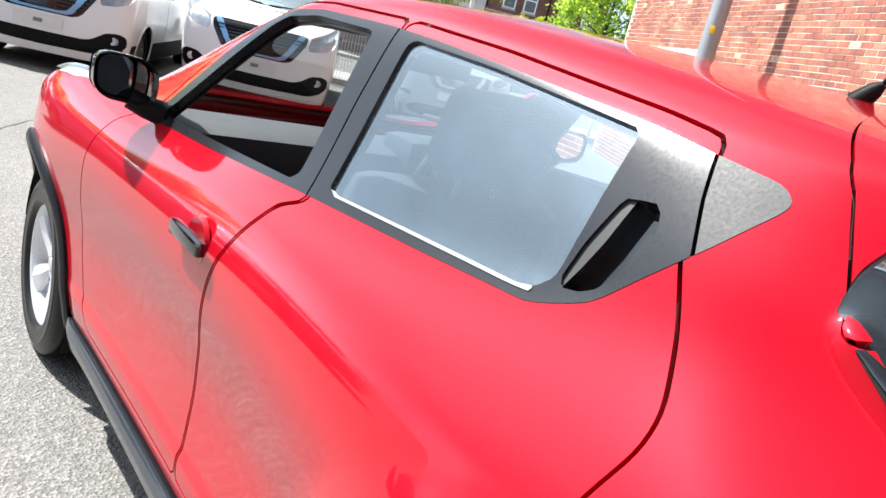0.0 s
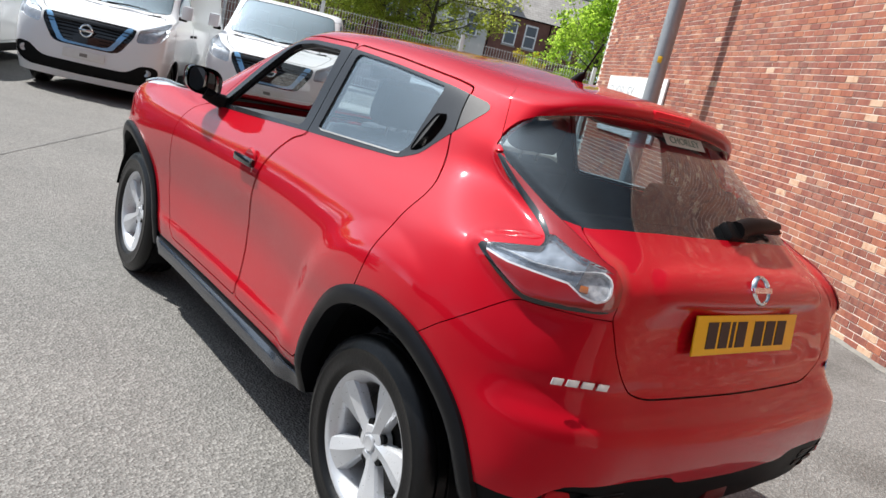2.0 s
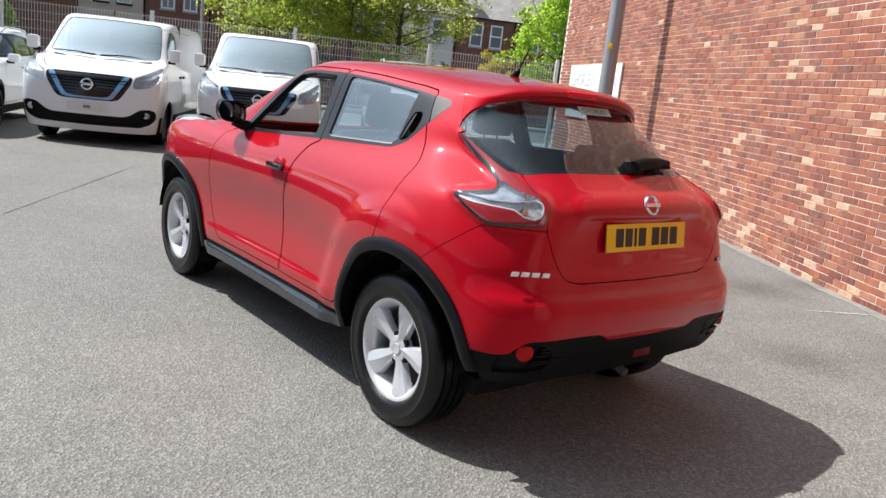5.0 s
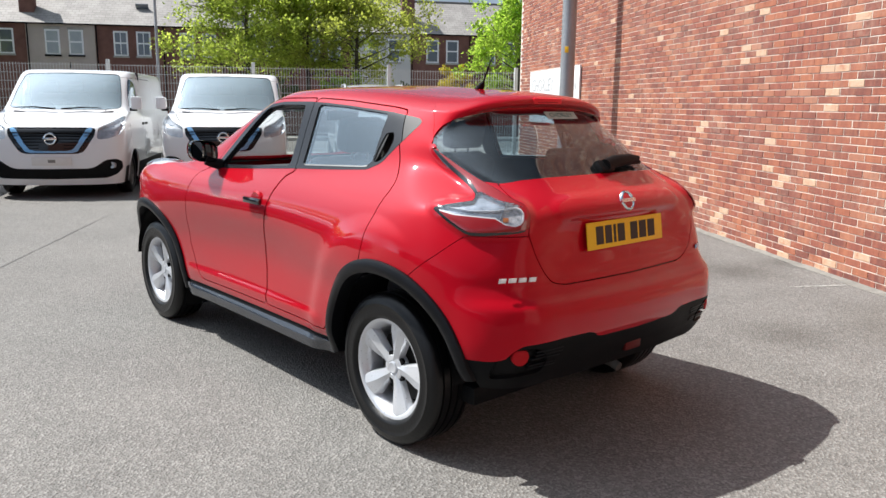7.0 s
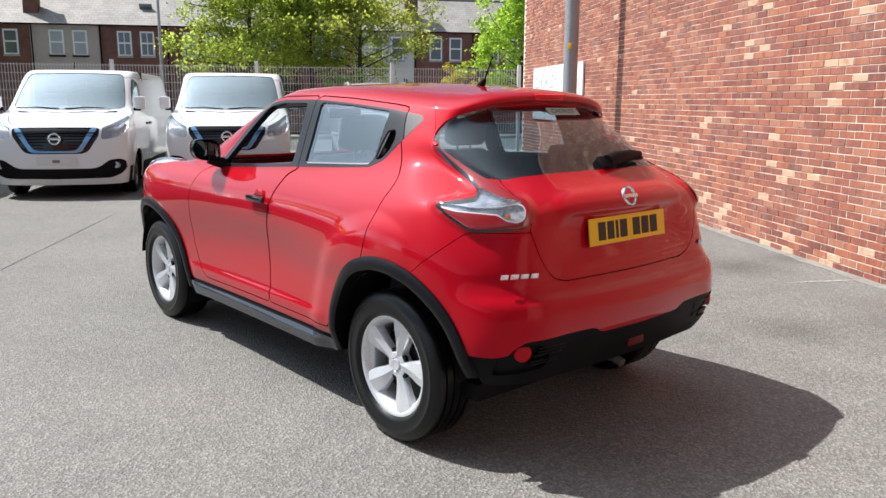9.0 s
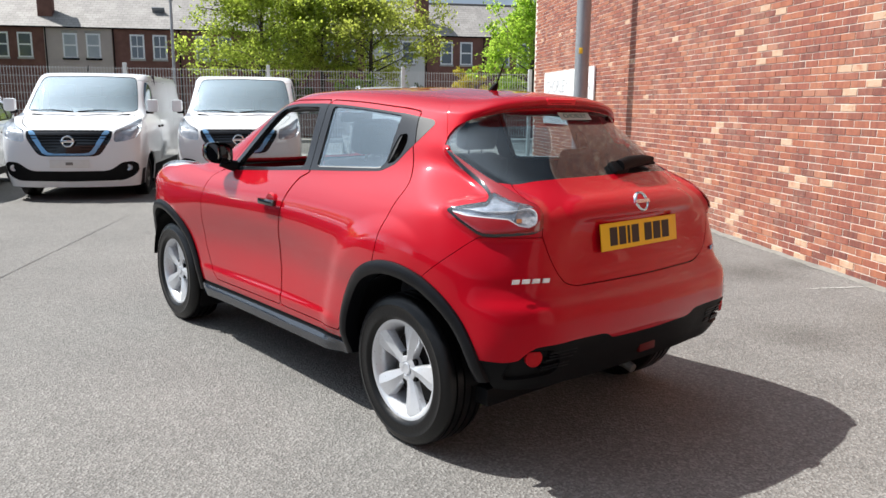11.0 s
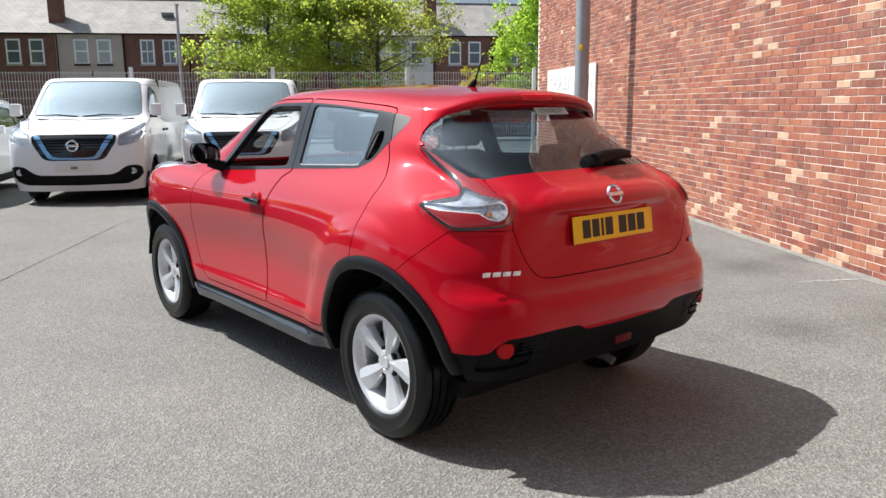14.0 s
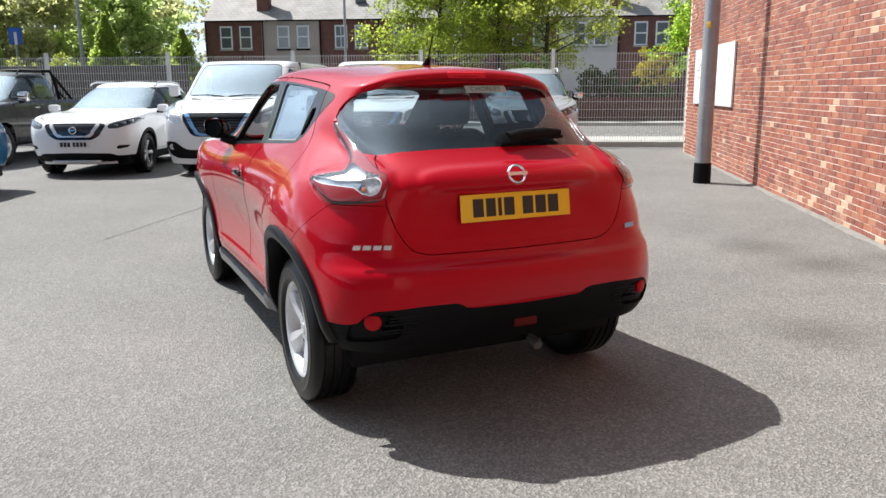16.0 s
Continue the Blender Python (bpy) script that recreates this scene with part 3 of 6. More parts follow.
BRICK_ONE, BRICK, BUFF = brick_material("brick", True), brick_material("brick_rows", False), buff_material()
MORTAR = mottled("mortar", (0.64, 0.55, 0.47), (0.80, 0.72, 0.63), 0.95, 8, bump=0.4, fine=160)
WALL_END, WALL_HIGH = 9.75, 6.4
wall = part("wall_brick", boxed(-14.0, WALL_END, -6.0, -.0035, -.3, WALL_HIGH), MORTAR, None, smooth=False, m=WALL)
tagged(wall, "long red brick wall with pale mortar and patched buff bricks", "wall", kind="structure")
CONCRETE = mottled("concrete", (0.34, 0.33, 0.31), (0.46, 0.45, 0.42), 0.9, 2.5, bump=0.35, fine=90)
GRIT = mottled("grit", (0.15, 0.145, 0.13), (0.27, 0.26, 0.235), 0.95, 9, bump=0.8, fine=120)


# ---- the red car: rear axle over the origin, nose towards +y ----
def red_car():
    car = thing("car", "glossy red compact crossover car with black arch cladding, parked on asphalt", "car")
    sill_ = [(0, 3.28, .21), (.42, 3.20, .21), (.62, 3.02, .22), (.70, 2.92, .24), (.79, 2.53, .25), (.768, 2.0, .285), (.762, 1.45, .287), (.762, .9, .287), (.766, .42, .288), (.79, 0, .30), (.79, -.28, .385), (.705, -.535, .385), (.40, -.61, .370), (0, -.615, .365)]
    low = [(0, 3.34, .42), (.45, 3.24, .43), (.66, 3.06, .45), (.745, 2.93, .46), (.82, 2.53, .46), (.804, 2.0, .43), (.788, 1.45, .42), (.786, .9, .43), (.799, .42, .45), (.815, 0, .47), (.80, -.3, .48), (.715, -.585, .49), (.4, -.665, .49), (0, -.69, .49)]
    mid = [(0, 3.34, .60), (.45, 3.25, .60), (.67, 3.06, .62), (.762, 2.92, .65), (.848, 2.53, .65), (.806, 2.0, .62), (.776, 1.45, .60), (.774, .9, .60), (.804, .42, .63), (.84, 0, .65), (.81, -.3, .66), (.695, -.59, .665), (.4, -.685, .665), (0, -.71, .665)]
    crease = [(0, 3.33, .70), (.45, 3.23, .70), (.67, 3.03, .72), (.775, 2.89, .74), (.86, 2.53, .75), (.825, 2.0, .74), (.788, 1.45, .72), (.783, .9, .72), (.825, .42, .74), (.85, 0, .75), (.815, -.29, .75), (.675, -.565, .735), (.4, -.645, .725), (0, -.665, .725)]
    wide = [(0, 3.30, .78), (.45, 3.19, .79), (.66, 2.99, .82), (.785, 2.82, .85), (.86, 2.5, .87), (.84, 2.0, .86), (.812, 1.45, .84), (.806, .9, .84), (.83, .42, .86), (.85, 0, .87), (.81, -.27, .87), (.655, -.545, .84), (.4, -.605, .83), (0, -.625, .83)]
    shoulder = [(0, 3.22, .88), (.45, 3.15, .89), (.68, 2.96, .93), (.80, 2.75, .97), (.83, 2.46, .99), (.828, 2.0, .96), (.808, 1.45, .94), (.80, .9, .945), (.808, .42, .97), (.818, 0, .985), (.775, -.25, .985), (.615, -.53, .95), (.4, -.590, .94), (0, -.612, .94)]
    haunch = [(0, 3.03, .965), (.40, 2.97, .975), (.60, 2.82, 1.01), (.72, 2.62, 1.055), (.755, 2.40, 1.07), (.780, 1.98, 1.03), (.772, 1.45, 1.02), (.765, .9, 1.035), (.762, .42, 1.055), (.765, .02, 1.07), (.735, -.215, 1.065), (.575, -.505, 1.04), (.38, -.585, 1.045), (0, -.618, 1.05)]
    belt = [(0, 2.50, 1.04), (.35, 2.46, 1.045), (.56, 2.34, 1.06), (.65, 2.20, 1.075), (.69, 2.05, 1.075), (.715, 1.84, 1.07), (.722, 1.4, 1.095), (.712, .88, 1.125), (.690, .42, 1.15), (.672, .10, 1.185), (.635, -.07, 1.18), (.525, -.37, 1.135), (.35, -.452, 1.145), (0, -.475, 1.15)]
    glass = [(0, 2.02, 1.26), (.33, 1.98, 1.26), (.50, 1.88, 1.265), (.575, 1.78, 1.27), (.608, 1.69, 1.27), (.638, 1.56, 1.265), (.652, 1.22, 1.275), (.645, .86, 1.28), (.634, .40, 1.275), (.620, .10, 1.28), (.592, -.035, 1.27), (.545, -.16, 1.265), (.36, -.300, 1.28), (0, -.330, 1.285)]
    rail = [(0, 1.64, 1.435), (.3, 1.61, 1.435), (.45, 1.55, 1.43), (.515, 1.48, 1.425), (.548, 1.42, 1.42), (.575, 1.33, 1.42), (.586, 1.10, 1.432), (.584, .85, 1.43), (.578, .42, 1.40), (.566, .10, 1.365), (.548, -.03, 1.335), (.500, -.075, 1.355), (.34, -.105, 1.405), (0, -.118, 1.425)]
    gutter = [(0, 1.55, 1.467), (.29, 1.52, 1.467), (.43, 1.46, 1.463), (.492, 1.40, 1.46), (.522, 1.34, 1.46), (.545, 1.25, 1.462), (.555, 1.06, 1.468), (.553, .83, 1.466), (.545, .42, 1.44), (.533, .10, 1.41), (.514, .0, 1.40), (.470, -.085, 1.405), (.32, -.135, 1.435), (0, -.150, 1.452)]
    lip = [(0, 1.50, 1.483), (.28, 1.47, 1.483), (.40, 1.42, 1.482), (.46, 1.36, 1.482), (.49, 1.30, 1.484), (.51, 1.22, 1.487), (.52, 1.03, 1.492), (.52, .81, 1.490), (.512, .42, 1.466), (.50, .10, 1.437), (.485, .01, 1.430), (.445, -.07, 1.432), (.31, -.128, 1.462), (0, -.145, 1.482)]
    roof = [(0, 1.38, 1.515), (.22, 1.36, 1.515), (.31, 1.33, 1.515), (.36, 1.28, 1.516), (.38, 1.23, 1.517), (.39, 1.16, 1.519), (.395, 1.0, 1.522), (.395, .8, 1.521), (.39, .44, 1.504), (.38, .16, 1.482), (.37, .08, 1.477), (.34, .0, 1.475), (.25, -.05, 1.487), (0, -.06, 1.500)]
    ridge = [(0, 1.2, 1.535), (0, 1.18, 1.536), (0, 1.15, 1.537), (0, 1.12, 1.538), (0, 1.08, 1.539), (0, 1.02, 1.541), (0, .9, 1.542), (0, .75, 1.543), (0, .5, 1.535), (0, .32, 1.524), (0, .25, 1.520), (0, .18, 1.516), (0, .12, 1.513), (0, .08, 1.511)]
    s = Sheet([sill_, low, mid, crease, wide, shoulder, haunch, belt, glass, rail, gutter, lip, roof, ridge], 15, 12)

    AX, RW = 0.33, 2.53
    yz = lambda p: p[:, [1, 2]]
    xz = lambda p: np.stack([np.abs(p[:, 0]), p[:, 2]], 1)
    corner = lambda p: np.stack([0.85 - np.abs(p[:, 0]) - p[:, 1], p[:, 2]], 1)
    flank = lambda p: 0.50 - np.abs(p[:, 0])
    # broad hips and lamp pods, a ledge along the bumper, a step along the sill, lower doors that kick out
    def ease(a, b, v):
        k = np.clip((v - a) / (b - a), 0, 1)
        return k * k * (3 - 2 * k)
    lamp = round_off([(.335, 1.054), (.43, 1.008), (.535, .965), (.60, .963), (.72, .969), (.83, .978), (.868, .995), (.872, 1.045), (.845, 1.076), (.794, 1.088), (.731, 1.110), (.651, 1.137), (.566, 1.165), (.463, 1.207), (.390, 1.239), (.322, 1.266), (.312, 1.262), (.373, 1.214), (.457, 1.170), (.534, 1.130), (.578, 1.104), (.575, 1.088), (.44, 1.072), (.37, 1.062)], .012)
    out_of = lambda p: ease(.40, .60, np.abs(p[:, 0]))
    hip = lambda p: .026 * np.exp(-(((p[:, 1] + .36) / np.where(p[:, 1] < -.36, .34, .25)) ** 2)) * ease(.36, .48, p[:, 2]) * ease(1.16, 1.0, p[:, 2])
    blister = lambda p: .018 * ease(.68, .57, np.hypot(p[:, 1] + .02, (p[:, 2] - .33) * .98)) * ease(.30, .42, p[:, 2])
    s.swell(lambda p: out_of(p) * np.maximum(hip(p), blister(p)))
    s.swell(lambda p: (p[:, 1] < -.02) * .019 * ease(.028, -.012, within(corner(p), lamp)) * out_of(p))
    tail_end = lambda p: ease(-.40, -.55, p[:, 1])
    s.swell(lambda p: tail_end(p) * (.5 + .5 * ease(.72, .52, np.abs(p[:, 0]))) * (.013 * ease(.742, .690, p[:, 2]) * ease(.46, .58, p[:, 2]) - .010 * np.exp(-(((p[:, 2] - .775) / .028) ** 2))))
    between = lambda p: out_of(p) * ease(.46, .60, p[:, 1]) * ease(2.10, 1.96, p[:, 1])
    s.swell(lambda p: between(p) * (.010 * ease(.476, .446, p[:, 2]) + .022 * ease(.350, .334, p[:, 2])))
    # the tailgate: a brow over the hollow that holds the plate
    brow = round_off([(-.2, 1.012), (.395, 1.012), (.42, 1.035), (.40, 1.075), (.30, 1.092), (-.2, 1.102)], .03)
    hollow = round_off([(-.2, .80), (.37, .82), (.43, .88), (.42, .965), (.37, 1.008), (-.2, 1.010)], .04)
    back = lambda p: (p[:, 1] < -.4) * 1.0
    s.swell(lambda p: back(p) * (.008 * ease(.014, -.014, within(xz(p), brow)) - .012 * ease(.022, -.022, within(xz(p), hollow)) * ease(.78, .96, p[:, 2]) * ease(.46, .30, np.abs(p[:, 0]))))
    disc = lambda p, y, r: np.maximum(np.hypot(p[:, 1] - y, p[:, 2] - AX - .012) - r, flank(p))
    for tag, y in (("arch_rear", -0.036), ("arch_front", RW)):
        s.cut(lambda p: disc(p, y, 0.478), tag)
        s.cut(lambda p: disc(p, y, 0.424), "hole", (tag,))
    s.cut(lambda p: np.maximum(p[:, 2] - .43, 2.8 - p[:, 1]), "hole", ("arch_front",))
    s.cut(lambda p: np.maximum(p[:, 2] - .405, p[:, 1] + .2), "hole", ("arch_rear",))
    # lower cladding
    s.cut(lambda p: np.maximum(np.maximum(p[:, 2] - 0.365, flank(p)), np.abs(p[:, 1] - 1.26) - 1.0), "sill_gap", ("body",))
    s.cut(lambda p: p[:, 2] - .343, "sill", ("sill_gap",))
    rear_low = [(-.2, 0), (1.2, 0), (1.2, .500), (.74, .505), (.705, .514), (.68, .545), (.645, .566), (.48, .573), (.31, .573), (.265, .545), (-.2, .538)]
    s.cut(lambda p: np.maximum(within(xz(p), rear_low), p[:, 1] + 0.36), "valance", ("body",))
    vent = round_off([(.66, .43), (.95, .44), (.99, .50), (.95, .545), (.80, .550), (.72, .52)], .03)
    s.cut(lambda p: np.maximum(within(corner(p), vent), p[:, 1] + .36), "vent", ("valance",))
    s.cut(lambda p: np.maximum(np.maximum(p[:, 2] - 0.40, 2.9 - p[:, 1]), -1.0 - p[:, 0]), "chin", ("body",))
    # glazed areas of the sides, with their black surround
    dlo = round_off([(1.775, 1.062), (1.30, 1.092), (.90, 1.120), (.52, 1.141), (.285, 1.157), (.205, 1.190), (.165, 1.238), (.112, 1.298), (.060, 1.368), (.082, 1.386), (.27, 1.410), (.58, 1.434), (.76, 1.445), (.92, 1.451), (1.20, 1.449), (1.375, 1.432), (1.47, 1.385)], .018)
    front_pane = round_off([(1.700, 1.088), (.922, 1.132), (.957, 1.434), (1.20, 1.434), (1.350, 1.415), (1.40, 1.388)], .014)
    rear_pane = round_off([(.812, 1.146), (.300, 1.171), (.272, 1.194), (.285, 1.401), (.60, 1.427), (.835, 1.437)], .012)
    slot = round_off([(.266, 1.188), (.262, 1.25), (.246, 1.318), (.194, 1.324), (.178, 1.285), (.186, 1.240), (.216, 1.198)], .009)
    quarter = [(-.2, 1.0), (.105, 1.0), (.108, 1.24), (.125, 1.286), (.155, 1.345), (.185, 1.42), (.185, 1.6), (-.2, 1.6)]
    for side, n in ((-1, "left"), (1, "right")):
        one = lambda p: np.maximum(flank(p), 0.02 - side * p[:, 0])
        s.cut(lambda p: np.maximum(within(yz(p), dlo), one(p)), "trim_" + n, ("body",))
        s.cut(lambda p: np.maximum(within(yz(p), front_pane), one(p)), "front_pane_" + n, ("trim_" + n,))
        s.cut(lambda p: np.maximum(within(yz(p), rear_pane), one(p)), "rear_pane_" + n, ("trim_" + n,))
        s.panel(lambda p: np.maximum(within(yz(p), quarter), one(p)), "quarter_" + n, ("trim_" + n,), .0025)
        under = lambda p: 1.146 + (.812 - p[:, 1]) * .0488 - p[:, 2]
        s.cut(lambda p: np.maximum(np.maximum(np.maximum(under(p) - .005, -.004 - under(p)), np.abs(p[:, 1] - .55) - .258), one(p)), "waist_" + n, ("trim_" + n,))
        s.cut(lambda p: np.maximum(within(yz(p), slot), one(p)), "slot_" + n, ("trim_" + n,))
        s.cut(lambda p: np.maximum(within(yz(p), [(.3, 1.15), (.262, 1.17), (.246, 1.22), (.236, 1.26), (.226, 1.34), (.3, 1.34)]), one(p)), "lever_" + n, ("slot_" + n,))
        s.panel(lambda p: np.maximum(within(yz(p), [(.855, 1.0), (.86, 1.10), (.882, 1.30), (.892, 1.6), (2.2, 1.6), (2.2, 1.0)]), one(p)), "door_trim_" + n, ("trim_" + n,), .0025)
    # windscreen
    s.cut(lambda p: np.maximum(within(xz(p), round_off([(-.2, 1.07), (.50, 1.085), (.60, 1.13), (.52, 1.405), (.44, 1.425), (-.2, 1.44)], .05)), 1.42 - p[:, 1]), "windscreen", ("body",))
    # tail lamps wrap the corners, with an arm that runs up beside the rear window
    clear = round_off([(.36, 1.054), (.46, 1.038), (.58, 1.034), (.69, 1.030), (.735, 1.010), (.80, 1.003), (.832, 1.018), (.832, 1.052), (.79, 1.066), (.69, 1.054), (.56, 1.050), (.46, 1.058), (.39, 1.062)], .010)
    strip_ = [(.336, 1.266), (.352, 1.250), (.414, 1.212), (.494, 1.171), (.560, 1.136), (.590, 1.110), (.592, 1.09), (.95, 1.05), (.95, 1.3), (.33, 1.3)]
    smoky = [(.30, 1.03), (.30, 1.085), (.56, 1.092), (.594, 1.116), (.645, 1.103), (.70, 1.088), (.79, 1.077), (.845, 1.062), (.84, 1.045)]
    for side, n in ((-1, "left"), (1, "right")):
        one = lambda p: np.maximum(np.maximum(p[:, 1] - 0.05, .40 - side * p[:, 0]), .9 - p[:, 2])
        s.cut(lambda p: np.maximum(within(corner(p), lamp), one(p)), "lamp_edge_" + n, ("body",))
        rim_ = lambda p: 0.003 + 0.009 * (p[:, 2] < np.maximum(1.076 - .445 * (corner(p)[:, 0] - .335), .984))
        s.cut(lambda p: np.maximum(within(corner(p), lamp) + rim_(p), one(p)), "lamp_arm_" + n, ("lamp_edge_" + n,))
        s.cut(lambda p: within(corner(p), [(.3, .9), (.95, .9), (.95, 1.062), (.835, 1.066), (.79, 1.067), (.69, 1.055), (.56, 1.051), (.46, 1.059), (.3, 1.063)]), "lamp_red_" + n, ("lamp_arm_" + n,))
        s.cut(lambda p: within(corner(p), clear) - .0045, "lamp_line_" + n, ("lamp_red_" + n,))
        s.cut(lambda p: within(corner(p), clear), "lamp_" + n, ("lamp_line_" + n,))
        s.cut(lambda p: within(corner(p), strip_), "lamp_strip_" + n, ("lamp_arm_" + n,))
        s.cut(lambda p: within(corner(p), smoky), "lamp_" + n, ("lamp_strip_" + n, "lamp_arm_" + n))
        s.cut(lambda p: .715 - corner(p)[:, 0] + .5 * (p[:, 2] - 1.03), "lamp_cell_" + n, ("lamp_" + n,))
    # rear window, spoiler, tailgate
    behind = lambda p: p[:, 1] - 0.06
    pane = round_off([(-.2, 1.164), (.30, 1.160), (.44, 1.153), (.515, 1.140), (.58, 1.150), (.62, 1.190), (.603, 1.244), (.597, 1.264), (.583, 1.290), (.556, 1.328), (.526, 1.362), (.485, 1.388), (.43, 1.404), (.30, 1.419), (-.2, 1.428)], .014)
    arm_side = [(0, 1.266), (.316, 1.264), (.373, 1.214), (.457, 1.170), (.534, 1.130), (.578, 1.104), (.578, 1.0), (0, 1.0)]
    s.cut(lambda p: np.maximum(np.maximum(within(xz(p), pane), behind(p)), -within(corner(p), arm_side)), "rear_window", ("body",))
    spoiler = np.array([(.66, 1.255), (.58, 1.27), (.522, 1.34), (.485, 1.37), (.43, 1.39), (.30, 1.418), (-.1, 1.428), (-.1, 1.6), (.6, 1.6)])
    s.panel(lambda p: np.maximum(within(xz(p), spoiler), p[:, 1] - 0.02 - 0.10 * np.clip(1 - np.abs(p[:, 0]) / .5, 0, 1) - 0.8 * np.clip(p[:, 2] - 1.40, 0, .1) - 0.55 * np.clip(1.40 - p[:, 2], 0, .15) * -1), "spoiler", ("body",), 0.002)
    gate = round_off([(-.2, .756), (.40, .760), (.46, .775), (.505, .82), (.538, .885), (.562, .962), (.572, 1.06), (.55, 1.12), (.505, 1.155), (.47, 1.20), (-.2, 1.30)], .02)
    s.panel(lambda p: np.maximum(within(xz(p), gate), p[:, 1] + 0.01), "tailgate", ("body",), 0.002)
    # doors
    b_edge = [(1.060, .40), (1.068, .49), (1.085, .655), (1.065, .76), (1.034, .85), (1.012, .93), (.975, 1.01), (.925, 1.085), (.858, 1.11)]
    front_door = round_off([(1.86, 1.052), (1.93, .90), (1.965, .75), (1.965, .60), (1.90, .47), (1.82, .40)] + b_edge + [(.862, 1.30), (.885, 1.470), (1.20, 1.468), (1.38, 1.455), (1.50, 1.400), (1.80, 1.065)], .02)
    rear_door = round_off([(y - .008, z) for y, z in b_edge] + [(.853, 1.30), (.876, 1.470), (.60, 1.458), (.27, 1.432), (.178, 1.420), (.150, 1.30), (.125, 1.262), (.080, 1.195), (.040, 1.135), (.034, 1.10), (.050, 1.04), (.064, .95), (.083, .86), (.105, .79), (.285, .68), (.408, .55), (.46, .40)], .02)
    for side, n in ((-1, "left"), (1, "right")):
        one = lambda p: np.maximum(flank(p), 0.02 - side * p[:, 0])
        s.panel(lambda p: np.maximum(within(yz(p), front_door), one(p)), "front_door_" + n, ("body",))
        s.panel(lambda p: np.maximum(within(yz(p), rear_door), one(p)), "rear_door_" + n, ("body",))
    # bumper joint at the tail
    bump = round_off([(.20, .40), (.20, .78), (.28, .835), (.364, .88), (.456, .927), (.533, .962), (1.9, .962), (1.9, .3)], .02)
    s.panel(lambda p: np.maximum(within(corner(p), bump), np.maximum(p[:, 1] + 0.1, p[:, 2] - .968)), "bumper", ("body",), 0.0015)
    s.panel(lambda p: np.maximum(np.maximum(p[:, 2] - 0.82, 2.98 - p[:, 1]), -9 - p[:, 0]), "front_bumper", ("body",), 0.002)
    s.panel(lambda p: np.maximum(np.maximum(1.0 - p[:, 2] + 0.02 * np.abs(p[:, 0]), np.abs(p[:, 0]) - 0.60), np.maximum(2.42 - p[:, 1], p[:, 1] - 3.02)), "bonnet", ("body",), 0.002)
    for side, n in ((-1, "left"), (1, "right")):
        s.panel(lambda p: np.maximum(within(p[:, [0, 1]] * [side, 1], round_off([(.50, 2.84), (.60, 2.52), (.675, 2.30), (.74, 2.27), (.785, 2.42), (.79, 2.62), (.74, 2.80), (.64, 2.92)], .04)), .9 - p[:, 2]), "head_" + n, ("body",), 0.002)
    s.cut(lambda p: np.maximum(p[:, 2] - 1.07, np.maximum(np.abs(p[:, 0]) - .6, np.abs(p[:, 1] - 2.4) - .10)), "cowl", ("body",))
    s.normals()

    left = lambda c: c[0] < 0
    right = lambda c: c[0] > 0
    s.make("body_shell", ("body",), RED, car)
    s.make("bumper", ("bumper",), RED, car, "red rear bumper")
    s.make("front_bumper", ("front_bumper",), RED, car)
    s.make("bonnet", ("bonnet",), RED, car)
    s.make("valance", ("valance",), BLACK, car, "matt black lower rear bumper", out=-0.004)
    s.make("chin", ("chin",), BLACK, car)
    s.make("cowl", ("cowl",), BLACK, car, keep=left)
    s.make("cowl", ("cowl",), BLACK, car, keep=right)
    gate_ = s.make("tailgate", ("tailgate",), RED, car, "red tailgate", flange=0.02)
    s.make("rear_window", ("rear_window",), REAR, gate_, "dark tinted rear window", out=-0.003, flange=0)
    s.make("spoiler", ("spoiler",), RED, gate_, "red roof spoiler", flange=0.03, out=0.004)
    s.make("windscreen", ("windscreen",), GLASS, car, out=-0.003, flange=0)
    for n, keep in (("left", left), ("right", right)):
        side = -1 if n == "left" else 1
        arch_strip(s, CLAD, car, -.036, AX + .012, .424, .480, side, -5, 171, "black rear wheel arch cladding")
        arch_strip(s, CLAD, car, RW, AX + .012, .424, .480, side, 12, 186, "black front wheel arch cladding")
        fd = s.make("front_door", ("front_door_" + n,), RED, car)
        rd = s.make("rear_door", ("rear_door_" + n,), RED, car)
        s.make("window_surround", ("trim_" + n,), SATIN, car, "satin black window surround", out=0.001, flange=0.02)
        s.make("window_surround", ("door_trim_" + n,), SATIN, fd, out=0.001, flange=0.02)
        s.make("waist_strip", ("waist_" + n,), WAIST, rd, "weatherstrip under the rear door window with its gleam painted pale", out=0.003, flange=0.01)
        s.make("quarter_trim", ("quarter_" + n,), DULL_BLACK, car, "satin black quarter panel", out=0.001, flange=0.02)
        s.make("handle_recess", ("slot_" + n,), GLOSSY, rd, "black hollow of the hidden rear handle", out=-0.028, flange=-0.028)
        s.make("hidden_handle", ("lever_" + n,), DULL_BLACK, rd, "satin black hidden rear door handle", out=-0.004, flange=0.02)
        if n == "right":
            s.make("front_window", ("front_pane_" + n,), GLASS, fd, out=-0.006, flange=0)
        s.make("rear_window", ("rear_pane_" + n,), TINTED, rd, "tinted rear door window", out=-0.006, flange=0)
        tl = s.make("tail_lamp", ("lamp_edge_" + n,), GLOSSY, car, "clear and red boomerang tail lamp", out=0.001, flange=0.03)
        s.make("lamp_back", ("lamp_" + n,), REFLECTOR, tl, out=-0.010, flange=-0.012)
        s.make("clear_lens", ("lamp_" + n, "lamp_cell_" + n), CLEAR_LENS, tl, out=0.004, flange=0)
